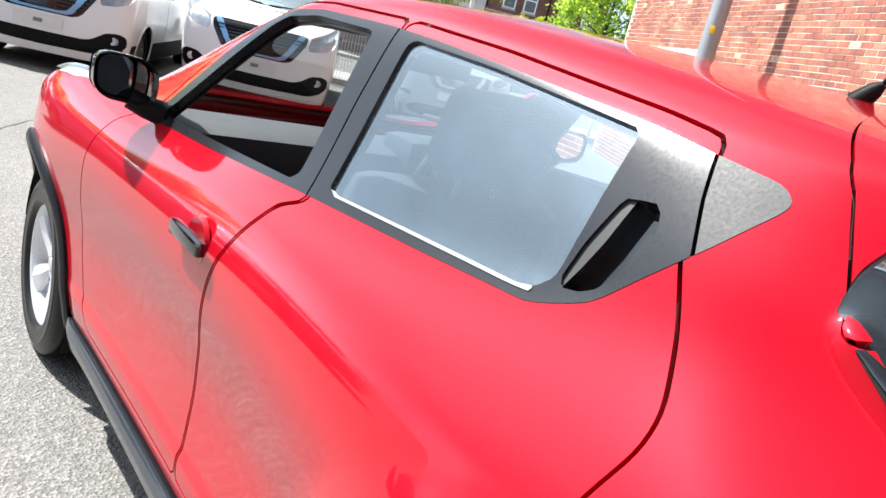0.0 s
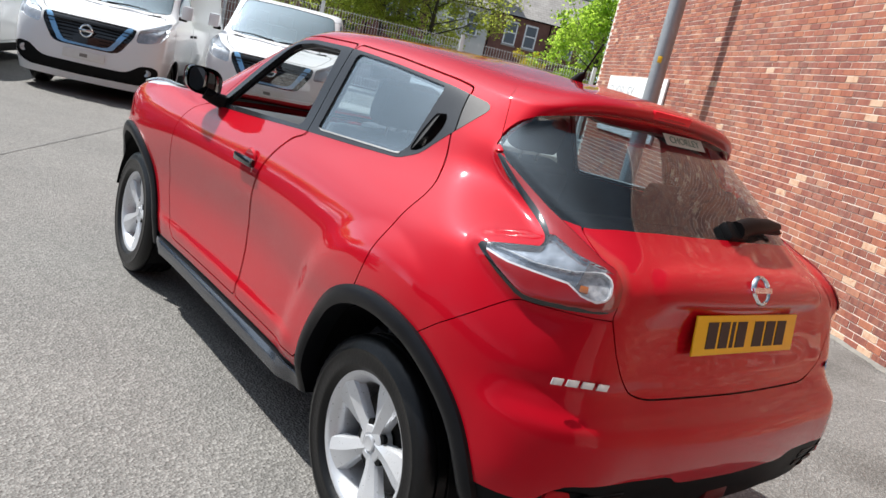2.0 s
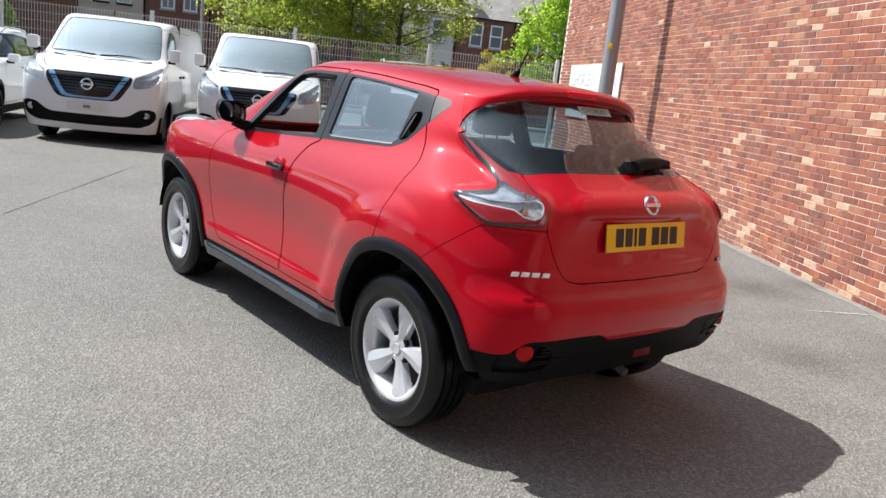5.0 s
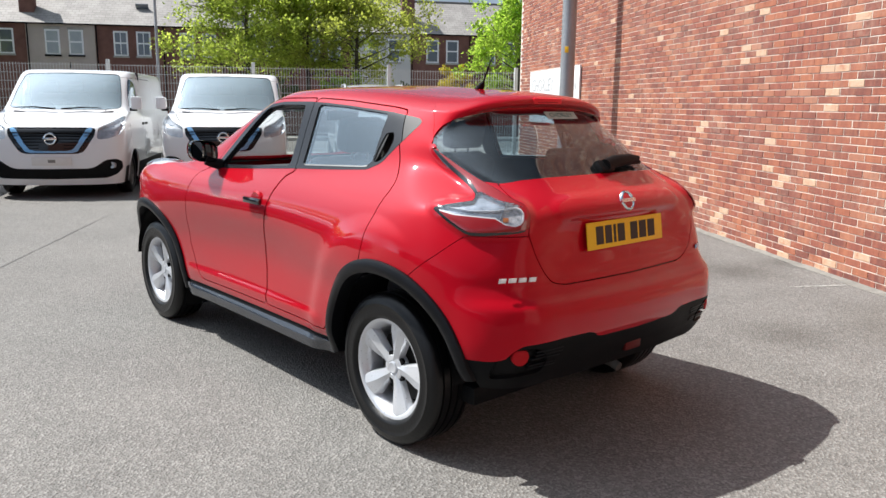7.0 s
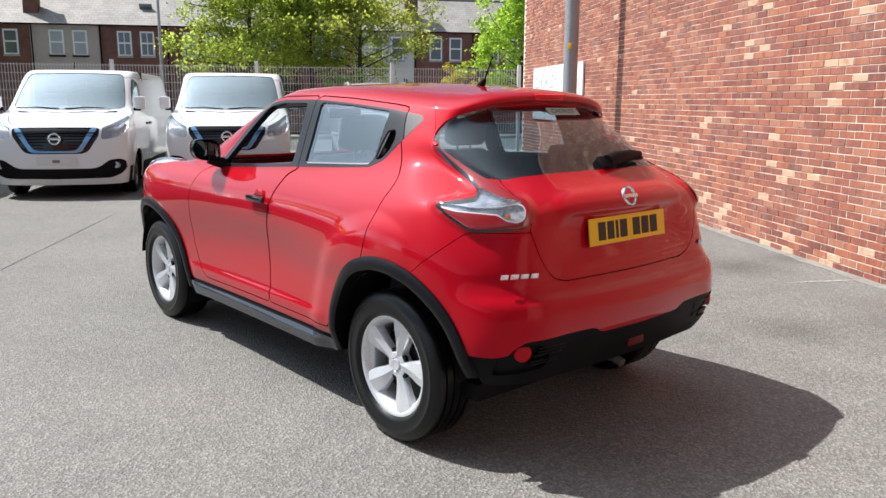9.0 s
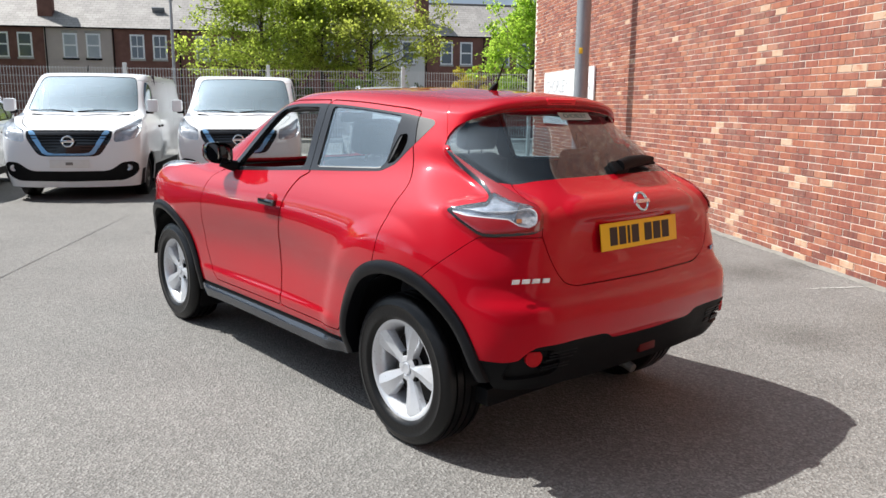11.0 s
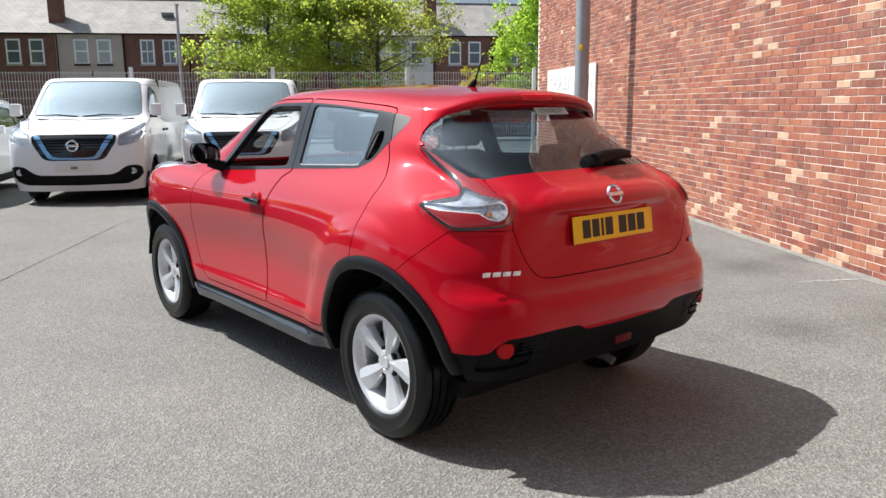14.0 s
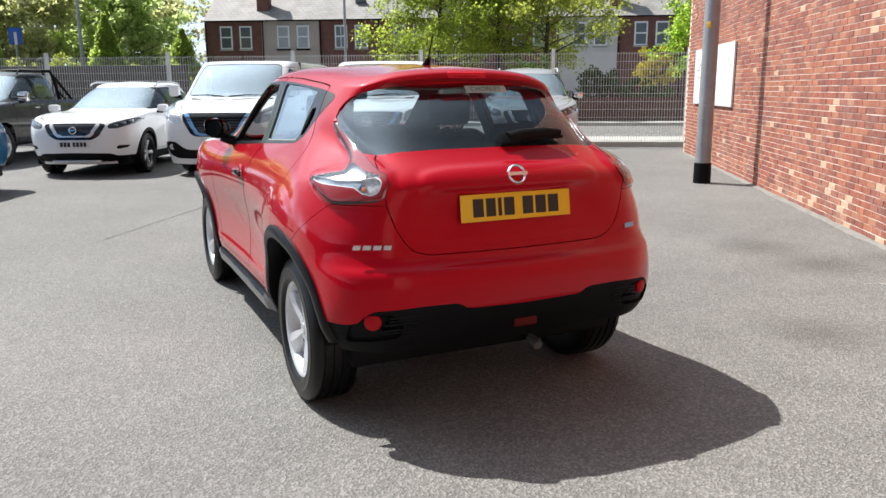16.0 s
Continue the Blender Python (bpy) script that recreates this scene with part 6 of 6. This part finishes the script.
def outside():
    """Pavement and far garden wall beyond the fence."""
    m = pose(11.47, 11.35, 0, 0, 0, 150)
    pav = part("pavement", boxed(-12, 60, -2.4, -.35, 0, .10, .01), CONCRETE, None, m=m)
    tagged(pav, "pale concrete pavement outside the fence", "pavement", kind="structure")
    far = part("pavement", boxed(-14, 70, -12.6, -10.8, 0, .11, .01), CONCRETE, None, m=m)
    tagged(far, "far pavement across the road", "pavement", kind="structure")
    g = part("wall_garden", boxed(-14, 17.5, -12.95, -12.7, 0, 1.05, .02), mottled("dark_brick", (.10, .05, .04), (.17, .085, .065), .9, 5, bump=.4, fine=60), None, m=m)
    tagged(g, "low dark brick garden wall across the road", "wall", kind="structure")
    f = part("wall_far", boxed(17.5, 72, -12.95, -12.65, 0, 2.45, .02), mottled("grey_boards", (.085, .075, .070), (.14, .125, .115), .9, 2.5, bump=.4, fine=40), None, m=m)
    tagged(f, "dark grey-brown boundary wall below the park trees", "wall", kind="structure")


outside()


def terrace():
    """A row of two-storey brick and rendered houses across the road."""
    base = pose(9.04, 68.33, 0, 0, 0, -30)
    dark_brick = mottled("house_brick", (.13, .060, .048), (.25, .125, .10), .9, 1.2, bump=.3, fine=18)
    render_ = mottled("house_render", (.47, .41, .375), (.57, .50, .46), .95, 1.0, bump=.5, fine=40)
    pale = mottled("pale_render", (.60, .61, .60), (.68, .69, .67), .95, .8)
    slate = material("slate", (.3, .3, .3), .7)
    n = Nodes(slate)
    b = n.add("TexBrick", Scale=1.0)
    for key, v in (("Color1", (.26, .245, .235, 1)), ("Color2", (.36, .345, .33, 1)), ("Mortar", (.15, .145, .14, 1)), ("Brick Width", .5), ("Row Height", .28), ("Mortar Size", .022)):
        b.inputs[key].default_value = v
    at = n.coords()
    n.join(at, b.inputs["Vector"])
    n.set("Base Color", n.mix(.45, b.outputs["Color"], n.ramp(n.noise(at, .8, 6), (.3, (.20, .19, .18)), (.7, (.42, .40, .38)))))
    n.bump(b.outputs["Fac"], .4, .03)
    white = mottled("window_white", (.90, .92, .94), (.92, .94, .95), .5, 5)
    pane = material("house_pane", (.12, .14, .16), .06, 0, Coat_Weight=1.0)
    curtain = mottled("pale_blind", (.38, .44, .48), (.50, .54, .56), .8, 2)
    w, eaves = 5.08, 7.33
    faces = (dark_brick, render_, dark_brick, dark_brick, dark_brick, dark_brick, pale, dark_brick, dark_brick)
    words = ("dark red brick", "grey rendered", "dark red brick", "dark red brick", "dark red brick", "dark red brick", "pale rendered", "dark red brick", "dark red brick")
    for k, (mat, word) in enumerate(zip(faces, words)):
        h = thing("house", word + " terraced house with slate roof across the road", "house", "terraced houses across the road", base @ pose(k * w + .02, 0, 0))
        part("wall", boxed(0, w, 0, 8, 0, eaves), mat, h, smooth=False)
        bm = bmesh.new()
        v = [bm.verts.new(p) for p in ((0, -.28, eaves - .05), (w, -.28, eaves - .05), (w, 4.0, 10.45), (0, 4.0, 10.45), (w, 8.2, eaves - .05), (0, 8.2, eaves - .05), (0, 0, eaves - .05), (w, 0, eaves - .05))]
        bm.faces.new((v[0], v[1], v[2], v[3]))
        bm.faces.new((v[3], v[2], v[4], v[5]))
        bm.faces.new((v[0], v[3], v[5]))
        bm.faces.new((v[1], v[4], v[2]))
        bm.faces.new((v[0], v[1], v[4], v[5]))
        roof = part("roof", bm, slate, h, "weathered grey slate roof", smooth=False)
        part("gutter", boxed(0, w, -.36, -.26, eaves - .14, eaves - .03, .02), BLACK, h)
        part("ridge", boxed(0, w, 3.9, 4.1, 10.40, 10.55, .03), slate, roof)
        for x in (1.42, 3.16):
            win = part("window", boxed(x - .06, x + 1.04, -.03, .02, 4.90, 6.84, .01), white, h, "white framed sash window")
            part("pane", boxed(x + .07, x + .91, -.045, -.032, 5.02, 5.84), curtain if k == 1 else pane, win, smooth=False)
            part("pane", boxed(x + .07, x + .91, -.045, -.032, 5.96, 6.70), curtain if k == 1 else pane, win, smooth=False)
            if k == 2:
                part("glazing_bar", boxed(x + .46, x + .52, -.06, -.045, 4.98, 6.72), white, win)
            part("sill", boxed(x - .12, x + 1.10, -.14, .02, 4.76, 4.90, .02), CONCRETE if k != 1 else BLACK, win)
            part("lintel", boxed(x - .12, x + 1.10, -.02, .03, 6.84, 7.04, .01), CONCRETE if mat is not dark_brick else dark_brick, win)
        if k in (0, 3, 6):
            ch = part("chimney", boxed(w - .62, w + .48, .9, 1.7, eaves, 10.9, .03), dark_brick, h, "tall brick chimney stack")
            part("chimney_cap", boxed(w - .70, w + .56, .82, 1.78, 10.9, 11.05, .02), CONCRETE, ch)
        if k == 2:
            part("rooflight", boxed(2.9, 3.9, -.02, .06, -.4, .4, .02, m=pose(0, 1.75, 8.82, 36, 0, 0)), pane, roof, "small roof light")
        part("downpipe", tube(bmesh.new(), [(.12, -.08, 0), (.12, -.08, eaves - .1)], .05, 8), BLACK, h)


terrace()


# ---- trees, shrubs and hedges ----
def leaf_material(name, a, b, glow):
    m = bpy.data.materials.new(name)
    m.use_nodes = True
    n = Nodes(m)
    info = n.add("NewGeometry")
    col = n.ramp(info.outputs["Random Per Island"], (0.0, a), (0.55, tuple((x + y) / 2 for x, y in zip(a, b))), (1.0, b))
    n.set("Base Color", col)
    n.out.inputs["Roughness"].default_value = 0.55
    tr = n.add("BsdfTranslucent")
    n.join(n.ramp(info.outputs["Random Per Island"], (0.0, tuple(min(1, 1.5 * x) for x in a)), (1.0, tuple(min(1, 1.35 * x) for x in b))), tr.inputs["Color"])
    mix = n.add("MixShader")
    mix.inputs[0].default_value = glow
    n.join(n.out.outputs[0], mix.inputs[1]).join(tr.outputs[0], mix.inputs[2])
    n.join(mix.outputs[0], n.t.nodes["Material Output"].inputs["Surface"])
    return m


SPRING = leaf_material("spring_leaves", (.17, .23, .035), (.42, .49, .085), .76)
FRESH = leaf_material("fresh_leaves", (.17, .28, .03), (.46, .60, .09), .76)
DEEP = leaf_material("deep_leaves", (.04, .08, .02), (.11, .18, .045), .35)
MIDGREEN = leaf_material("conifer_leaves", (.20, .28, .045), (.46, .56, .12), .65)
GOLD = leaf_material("golden_leaves", (.30, .26, .02), (.62, .52, .04), .4)
# two paler leaf tones that carry the haze of distance in their colour
HAZY = leaf_material("haze_paled_leaves", (.26, .34, .12), (.56, .64, .28), .7)
HAZY_WARM = leaf_material("haze_paled_olive_leaves", (.30, .33, .15), (.60, .60, .32), .7)
OLIVE = leaf_material("olive_leaves", (.18, .21, .035), (.41, .45, .085), .76)
BARK = mottled("bark", (.045, .036, .028), (.10, .085, .068), .95, 5, bump=.7, fine=40)


def leaves(points, size, rng, name, mat, parent):
    """Many small folded leaves scattered at points."""
    verts, faces = [], []
    for p in points:
        a, b = rng.random() * 6.283, (rng.random() - .5) * 2.4
        u = Vector((math.cos(a) * math.cos(b), math.sin(a) * math.cos(b), math.sin(b)))
        w = u.cross(Vector((rng.random() - .5, rng.random() - .5, rng.random() + .2))).normalized()
        k = size * (.6 + .8 * rng.random())
        i = len(verts)
        lift = u.cross(w) * k * .15
        verts += [p - u * k * .5, p + w * k * .36 + lift, p + u * k * .6, p - w * k * .36 + lift]
        faces += [(i, i + 1, i + 2), (i, i + 2, i + 3)]
    me = smooth_mesh(name, verts, faces, True)
    return child(name, me, mat, parent)


def tree(x, y, high, spread, seed, mat, label, count=9000, size=.16, low=.36, girth=.16, lean=(0, 0)):
    rng = random.Random(seed)
    e = thing("tree", label, "tree", m=pose(x, y, 0))
    bm = bmesh.new()
    top = Vector((lean[0], lean[1], high * .86))
    bend = Vector((rng.uniform(-.3, .3), rng.uniform(-.3, .3), 0))
    trunk = [top * t + bend * math.sin(t * 3) for t in (0, .15, .3, .45, .6, .8, 1)]
    tube(bm, trunk, [girth * f for f in (1.15, .95, .85, .7, .5, .3, .1)], 10)
    tips = []
    for k in range(26):
        t = low + (1 - low) * ((k + rng.random()) / 26) ** .9
        p = top * t + bend * math.sin(t * 3)
        a = k * 2.4 + rng.uniform(-.5, .5)
        reach = spread * (1.05 - .75 * abs((t - low) / (1 - low) - .35)) * rng.uniform(.65, 1.1)
        out = Vector((math.cos(a), math.sin(a), rng.uniform(.05, .55)))
        mid = p + out * reach * .5 + Vector((0, 0, rng.uniform(-.15, .3)))
        end = p + out * reach + Vector((0, 0, rng.uniform(-.35, .35)))
        tube(bm, [p, mid, end], [girth * .36 * (1.1 - t), girth * .2 * (1.1 - t), .012], 6)
        for j in range(7):
            q = mid.lerp(end, j / 6) if j else mid
            side = Vector((rng.uniform(-1, 1), rng.uniform(-1, 1), rng.uniform(-.4, .8))).normalized() * reach * rng.uniform(.15, .42)
            tube(bm, [q, q + side], [.014, .005], 4)
            tips += [q + side, q + side * .6, q + side * .85]
    part("trunk", bm, BARK, e, "dark furrowed trunk and limbs")
    pts = []
    clumps = [tips[k] for k in range(0, len(tips), 3)]
    for k in range(count):
        c = clumps[rng.randrange(len(clumps))]
        s_ = spread * .072
        pts.append(c + Vector((rng.gauss(0, s_), rng.gauss(0, s_), rng.gauss(0, s_ * .75))))
    leaves(pts, size, rng, "crown", mat, e)
    return e


def shrub(name, x, y, rx, ry, z0, z1, seed, mat, label, count=2500, size=.14, turn=0.0, category="shrub"):
    """Leaves heaped in uneven clumps over a rounded body, on a few stems."""
    rng = random.Random(seed)
    e = thing(name, label, category, m=pose(x, y, 0, 0, 0, turn))
    clumps = []
    for k in range(max(14, int(rx * ry * 30))):
        a, r = rng.random() * 6.283, math.sqrt(rng.random())
        h = math.sqrt(max(0.05, 1 - r * r * .8))
        clumps.append((Vector((math.cos(a) * r * rx, math.sin(a) * r * ry, z0 + (z1 - z0) * h * rng.uniform(.35, 1.0))), rng.uniform(.15, .4) * min(rx, ry, (z1 - z0))))
    bm = bmesh.new()
    for c, _ in clumps[:40]:
        tube(bm, [(c.x * .5, c.y * .5, 0), (c.x * .8, c.y * .8, c.z * .6), tuple(c)], [.03, .02, .006], 5)
    part("stems", bm, BARK, e)
    pts = []
    for _ in range(count):
        c, r = clumps[rng.randrange(len(clumps))]
        v = Vector((rng.gauss(0, 1), rng.gauss(0, 1), rng.gauss(0, 1))).normalized() * r * rng.uniform(.5, 1.05)
        pts.append(c + v)
    leaves(pts, size, rng, "foliage", mat, e)
    return e


tree(13.2, 28.4, 7.3, 3.5, 11, SPRING, "broad spring tree in fresh yellow-green leaf behind the fence", 19000, .125, .34, .20)
tree(15.6, 27.4, 6.9, 2.8, 12, SPRING, "slender yellow-green tree with bare limbs showing behind the fence", 11000, .125, .42, .12)
tree(17.5, 26.2, 6.9, 3.3, 13, OLIVE, "spreading thin-leaved tree with dark forked trunk", 13000, .125, .40, .17)
tree(24.3, 22.7, 6.6, 2.7, 14, FRESH, "dense bright green tree beside the brick building", 18000, .125, .32, .18)

# distant trees, whose leaf colour is paled to stand in for haze
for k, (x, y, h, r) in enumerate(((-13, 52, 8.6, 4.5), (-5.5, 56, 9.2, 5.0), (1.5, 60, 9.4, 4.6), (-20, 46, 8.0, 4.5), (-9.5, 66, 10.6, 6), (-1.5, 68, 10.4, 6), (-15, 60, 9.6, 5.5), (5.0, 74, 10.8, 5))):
    tree(x, y, h, r, 30 + k, (HAZY, HAZY_WARM)[k % 2], "tall distant park tree in spring leaf with haze painted into its colour", 11000, .36, .28, .24)
for k, (x, y, h) in enumerate(((-.1, 37.6, 4.9), (3.3, 37.0, 4.3), (-5.2, 39.0, 4.6))):
    rng = random.Random(50 + k)
    e = thing("conifer", "narrow dark green conifer beyond the fence", "tree", "conifers beyond the fence", pose(x, y, 0))
    part("trunk", tube(bmesh.new(), [(0, 0, 0), (0, 0, h * .9)], [.10, .02], 8), BARK, e)
    pts = []
    for _ in range(8000):
        t = rng.random() ** .8
        r = (1.6 * (1 - t) ** .9 + .05) * (.85 + .15 * math.sin(t * 23 + k + 3 * rng.random())) * math.sqrt(rng.uniform(.3, 1))
        a = rng.random() * 6.283
        pts.append(Vector((r * math.cos(a), r * math.sin(a), .5 + t * (h - .5))))
    leaves(pts, .17, rng, "foliage", MIDGREEN, e)
shrub("shrub", 27.4, 30.9, 1.2, 1.0, 1.0, 3.9, 60, GOLD, "golden yellow evergreen shrub behind the far wall", 4000, .10)
shrub("shrub", 16.0, 25.2, 1.4, .8, .8, 2.9, 61, FRESH, "fresh green shrub below the trees", 3000, .13)
shrub("shrub", 18.6, 24.0, 1.5, .8, .6, 2.2, 62, DEEP, "dark green shrub below the trees", 3000, .13)
shrub("shrub", 13.6, 26.6, 1.5, .8, .6, 2.4, 63, DEEP, "dark shrub below the trees", 3000, .13)
shrub("shrub", 20.2, 23.0, 1.3, .7, .5, 1.8, 65, DEEP, "dark low shrub behind the garden wall", 2600, .12)
shrub("hedge", -3.2, 39.8, 8.5, 1.1, .2, 3.0, 64, OLIVE, "long overgrown yellow-green hedge beyond the fence", 15000, .17, -30, "hedge")


def street_sign():
    e = thing("street_sign", "blue rectangular traffic sign on a grey post", "sign", m=pose(-3.9, 37.9, 0, 0, 0, 8))
    part("post", tube(bmesh.new(), [(0, 0, 0), (0, 0, 4.2)], .045, 10), GALVANISED, e)
    b = part("board", boxed(-.27, .27, -.07, -.05, 3.50, 4.25, .03), material("sign_blue", (.02, .13, .52), .45), e, "blue sign face")
    part("mark", boxed(-.06, .06, -.076, -.071, 3.5, 4.05), WHITE_PLATE, b)


street_sign()
e = thing("street_lamp", "slim grey street lamp column beyond the fence", "street lamp", m=pose(-1.2, 36.6, 0))
part("shaft", tube(bmesh.new(), [(0, 0, 0), (0, 0, 4), (0, 0, 9)], [.09, .075, .05], 12), GALVANISED, e)


e = thing("post", "slim grey pole standing beside the road", "pole", m=pose(6.0, 19.9, 0))
part("shaft", tube(bmesh.new(), [(0, 0, 0), (0, 0, 2.2), (0, 0, 4.3)], [.055, .045, .038], 12), GALVANISED, e)
part("cap", boxed(-.05, .05, -.05, .05, 4.29, 4.34, .01), GALVANISED, e)


# plain unseen walls added behind and beside the camera; the south one blocks sky light
def closing_wall(name, m, length, high, mat, label):
    tagged(part(name, boxed(0, length, 0, .4, 0, high, .02), mat, None, m=m), label, "wall", kind="structure")


FAR_BRICK = mottled("far_brick", (.10, .048, .040), (.17, .075, .058), .9, 1.5, bump=.3, fine=30)
closing_wall("wall_south", pose(-26, -15, 0), 60, 8.0, FAR_BRICK, "unseen plain brick wall added behind the yard to block low sky light")
closing_wall("wall_west", pose(-26, -24, 0, 0, 0, 90), 40, 3.0, FAR_BRICK, "unseen plain brick wall added on the far side of the yard")


# ---- the bricks of the wall: the nearest are pieces of their own, the rest one mesh ----
def bricks():
    rng = random.Random(9)
    long_, high, bed, course = .1915, .0590, .0085, .0675

    def shape(l, d):
        """A brick's face and edges with softened corners, l long, d proud."""
        c = .002
        back = [(0, -.012, 0), (l, -.012, 0), (l, -.012, high), (0, -.012, high)]
        mid = [(0, d - c, 0), (l, d - c, 0), (l, d - c, high), (0, d - c, high)]
        front = [(c, d, c), (l - c, d, c), (l - c, d, high - c), (c, d, high - c)]
        f = []
        for a, b in ((0, 4), (4, 8)):
            f += [(a + (i + 1) % 4, a + i, b + i, b + (i + 1) % 4) for i in range(4)]
        return back + mid + front, f + [(11, 10, 9, 8)]

    own = {}
    for k in range(4):
        for buff in (0, 1):
            me = smooth_mesh("brick", *shape(long_, -.0005 + .0011 * k), True)
            me.materials.append(BUFF if buff else BRICK_ONE)
            own[k, buff] = me
    loose = ([], [], BRICK), ([], [], BUFF)
    row, z = 0, .005
    # stretcher bond
    while z + high < 6.32:
        u = -9.0 - (.1 if row % 2 else 0.0)
        while u + long_ < WALL_END:
            patch = noise.noise(Vector((u * .8, z * 1.1, 3.7)))
            chance = .055 if -3.0 < u < .8 else .012
            buff = int(rng.random() < chance * (1.6 if patch > .05 else .45) or (z < .35 and -2.5 < u < 2.0 and rng.random() < .10))
            jit = rng.uniform(-.0015, .0015)
            if -1.9 < u < .0 and .0 < z < 1.78 and len(wall.children) < 300:
                ob = new("brick", own[rng.randrange(4), buff])
                ob.parent = wall
                ob.matrix_basis = pose(u + jit, 0, z + rng.uniform(-.001, .001), 0, rng.uniform(-.3, .3), 0)
            else:
                v, f, _ = loose[buff]
                i = len(v)
                a, b = shape(long_ + rng.uniform(-.003, .003), rng.uniform(-.001, .003))
                v += [(p[0] + u + jit, p[1], p[2] + z) for p in a]
                f += [tuple(i + q for q in face) for face in b]
            u += long_ + bed
        z += course
        row += 1
    for v, f, mat in loose:
        ob = child("brickwork", smooth_mesh("brickwork", v, f, True), mat, wall, "rows of buff bricks" if mat is BUFF else "rows of red bricks")
        ob["kind"] = "stuff"
    top = part("upper_brickwork", boxed(-14, WALL_END, -5.9, -.0015, 6.33, WALL_HIGH + .01), FAR_BRICK, wall, smooth=False)


bricks()
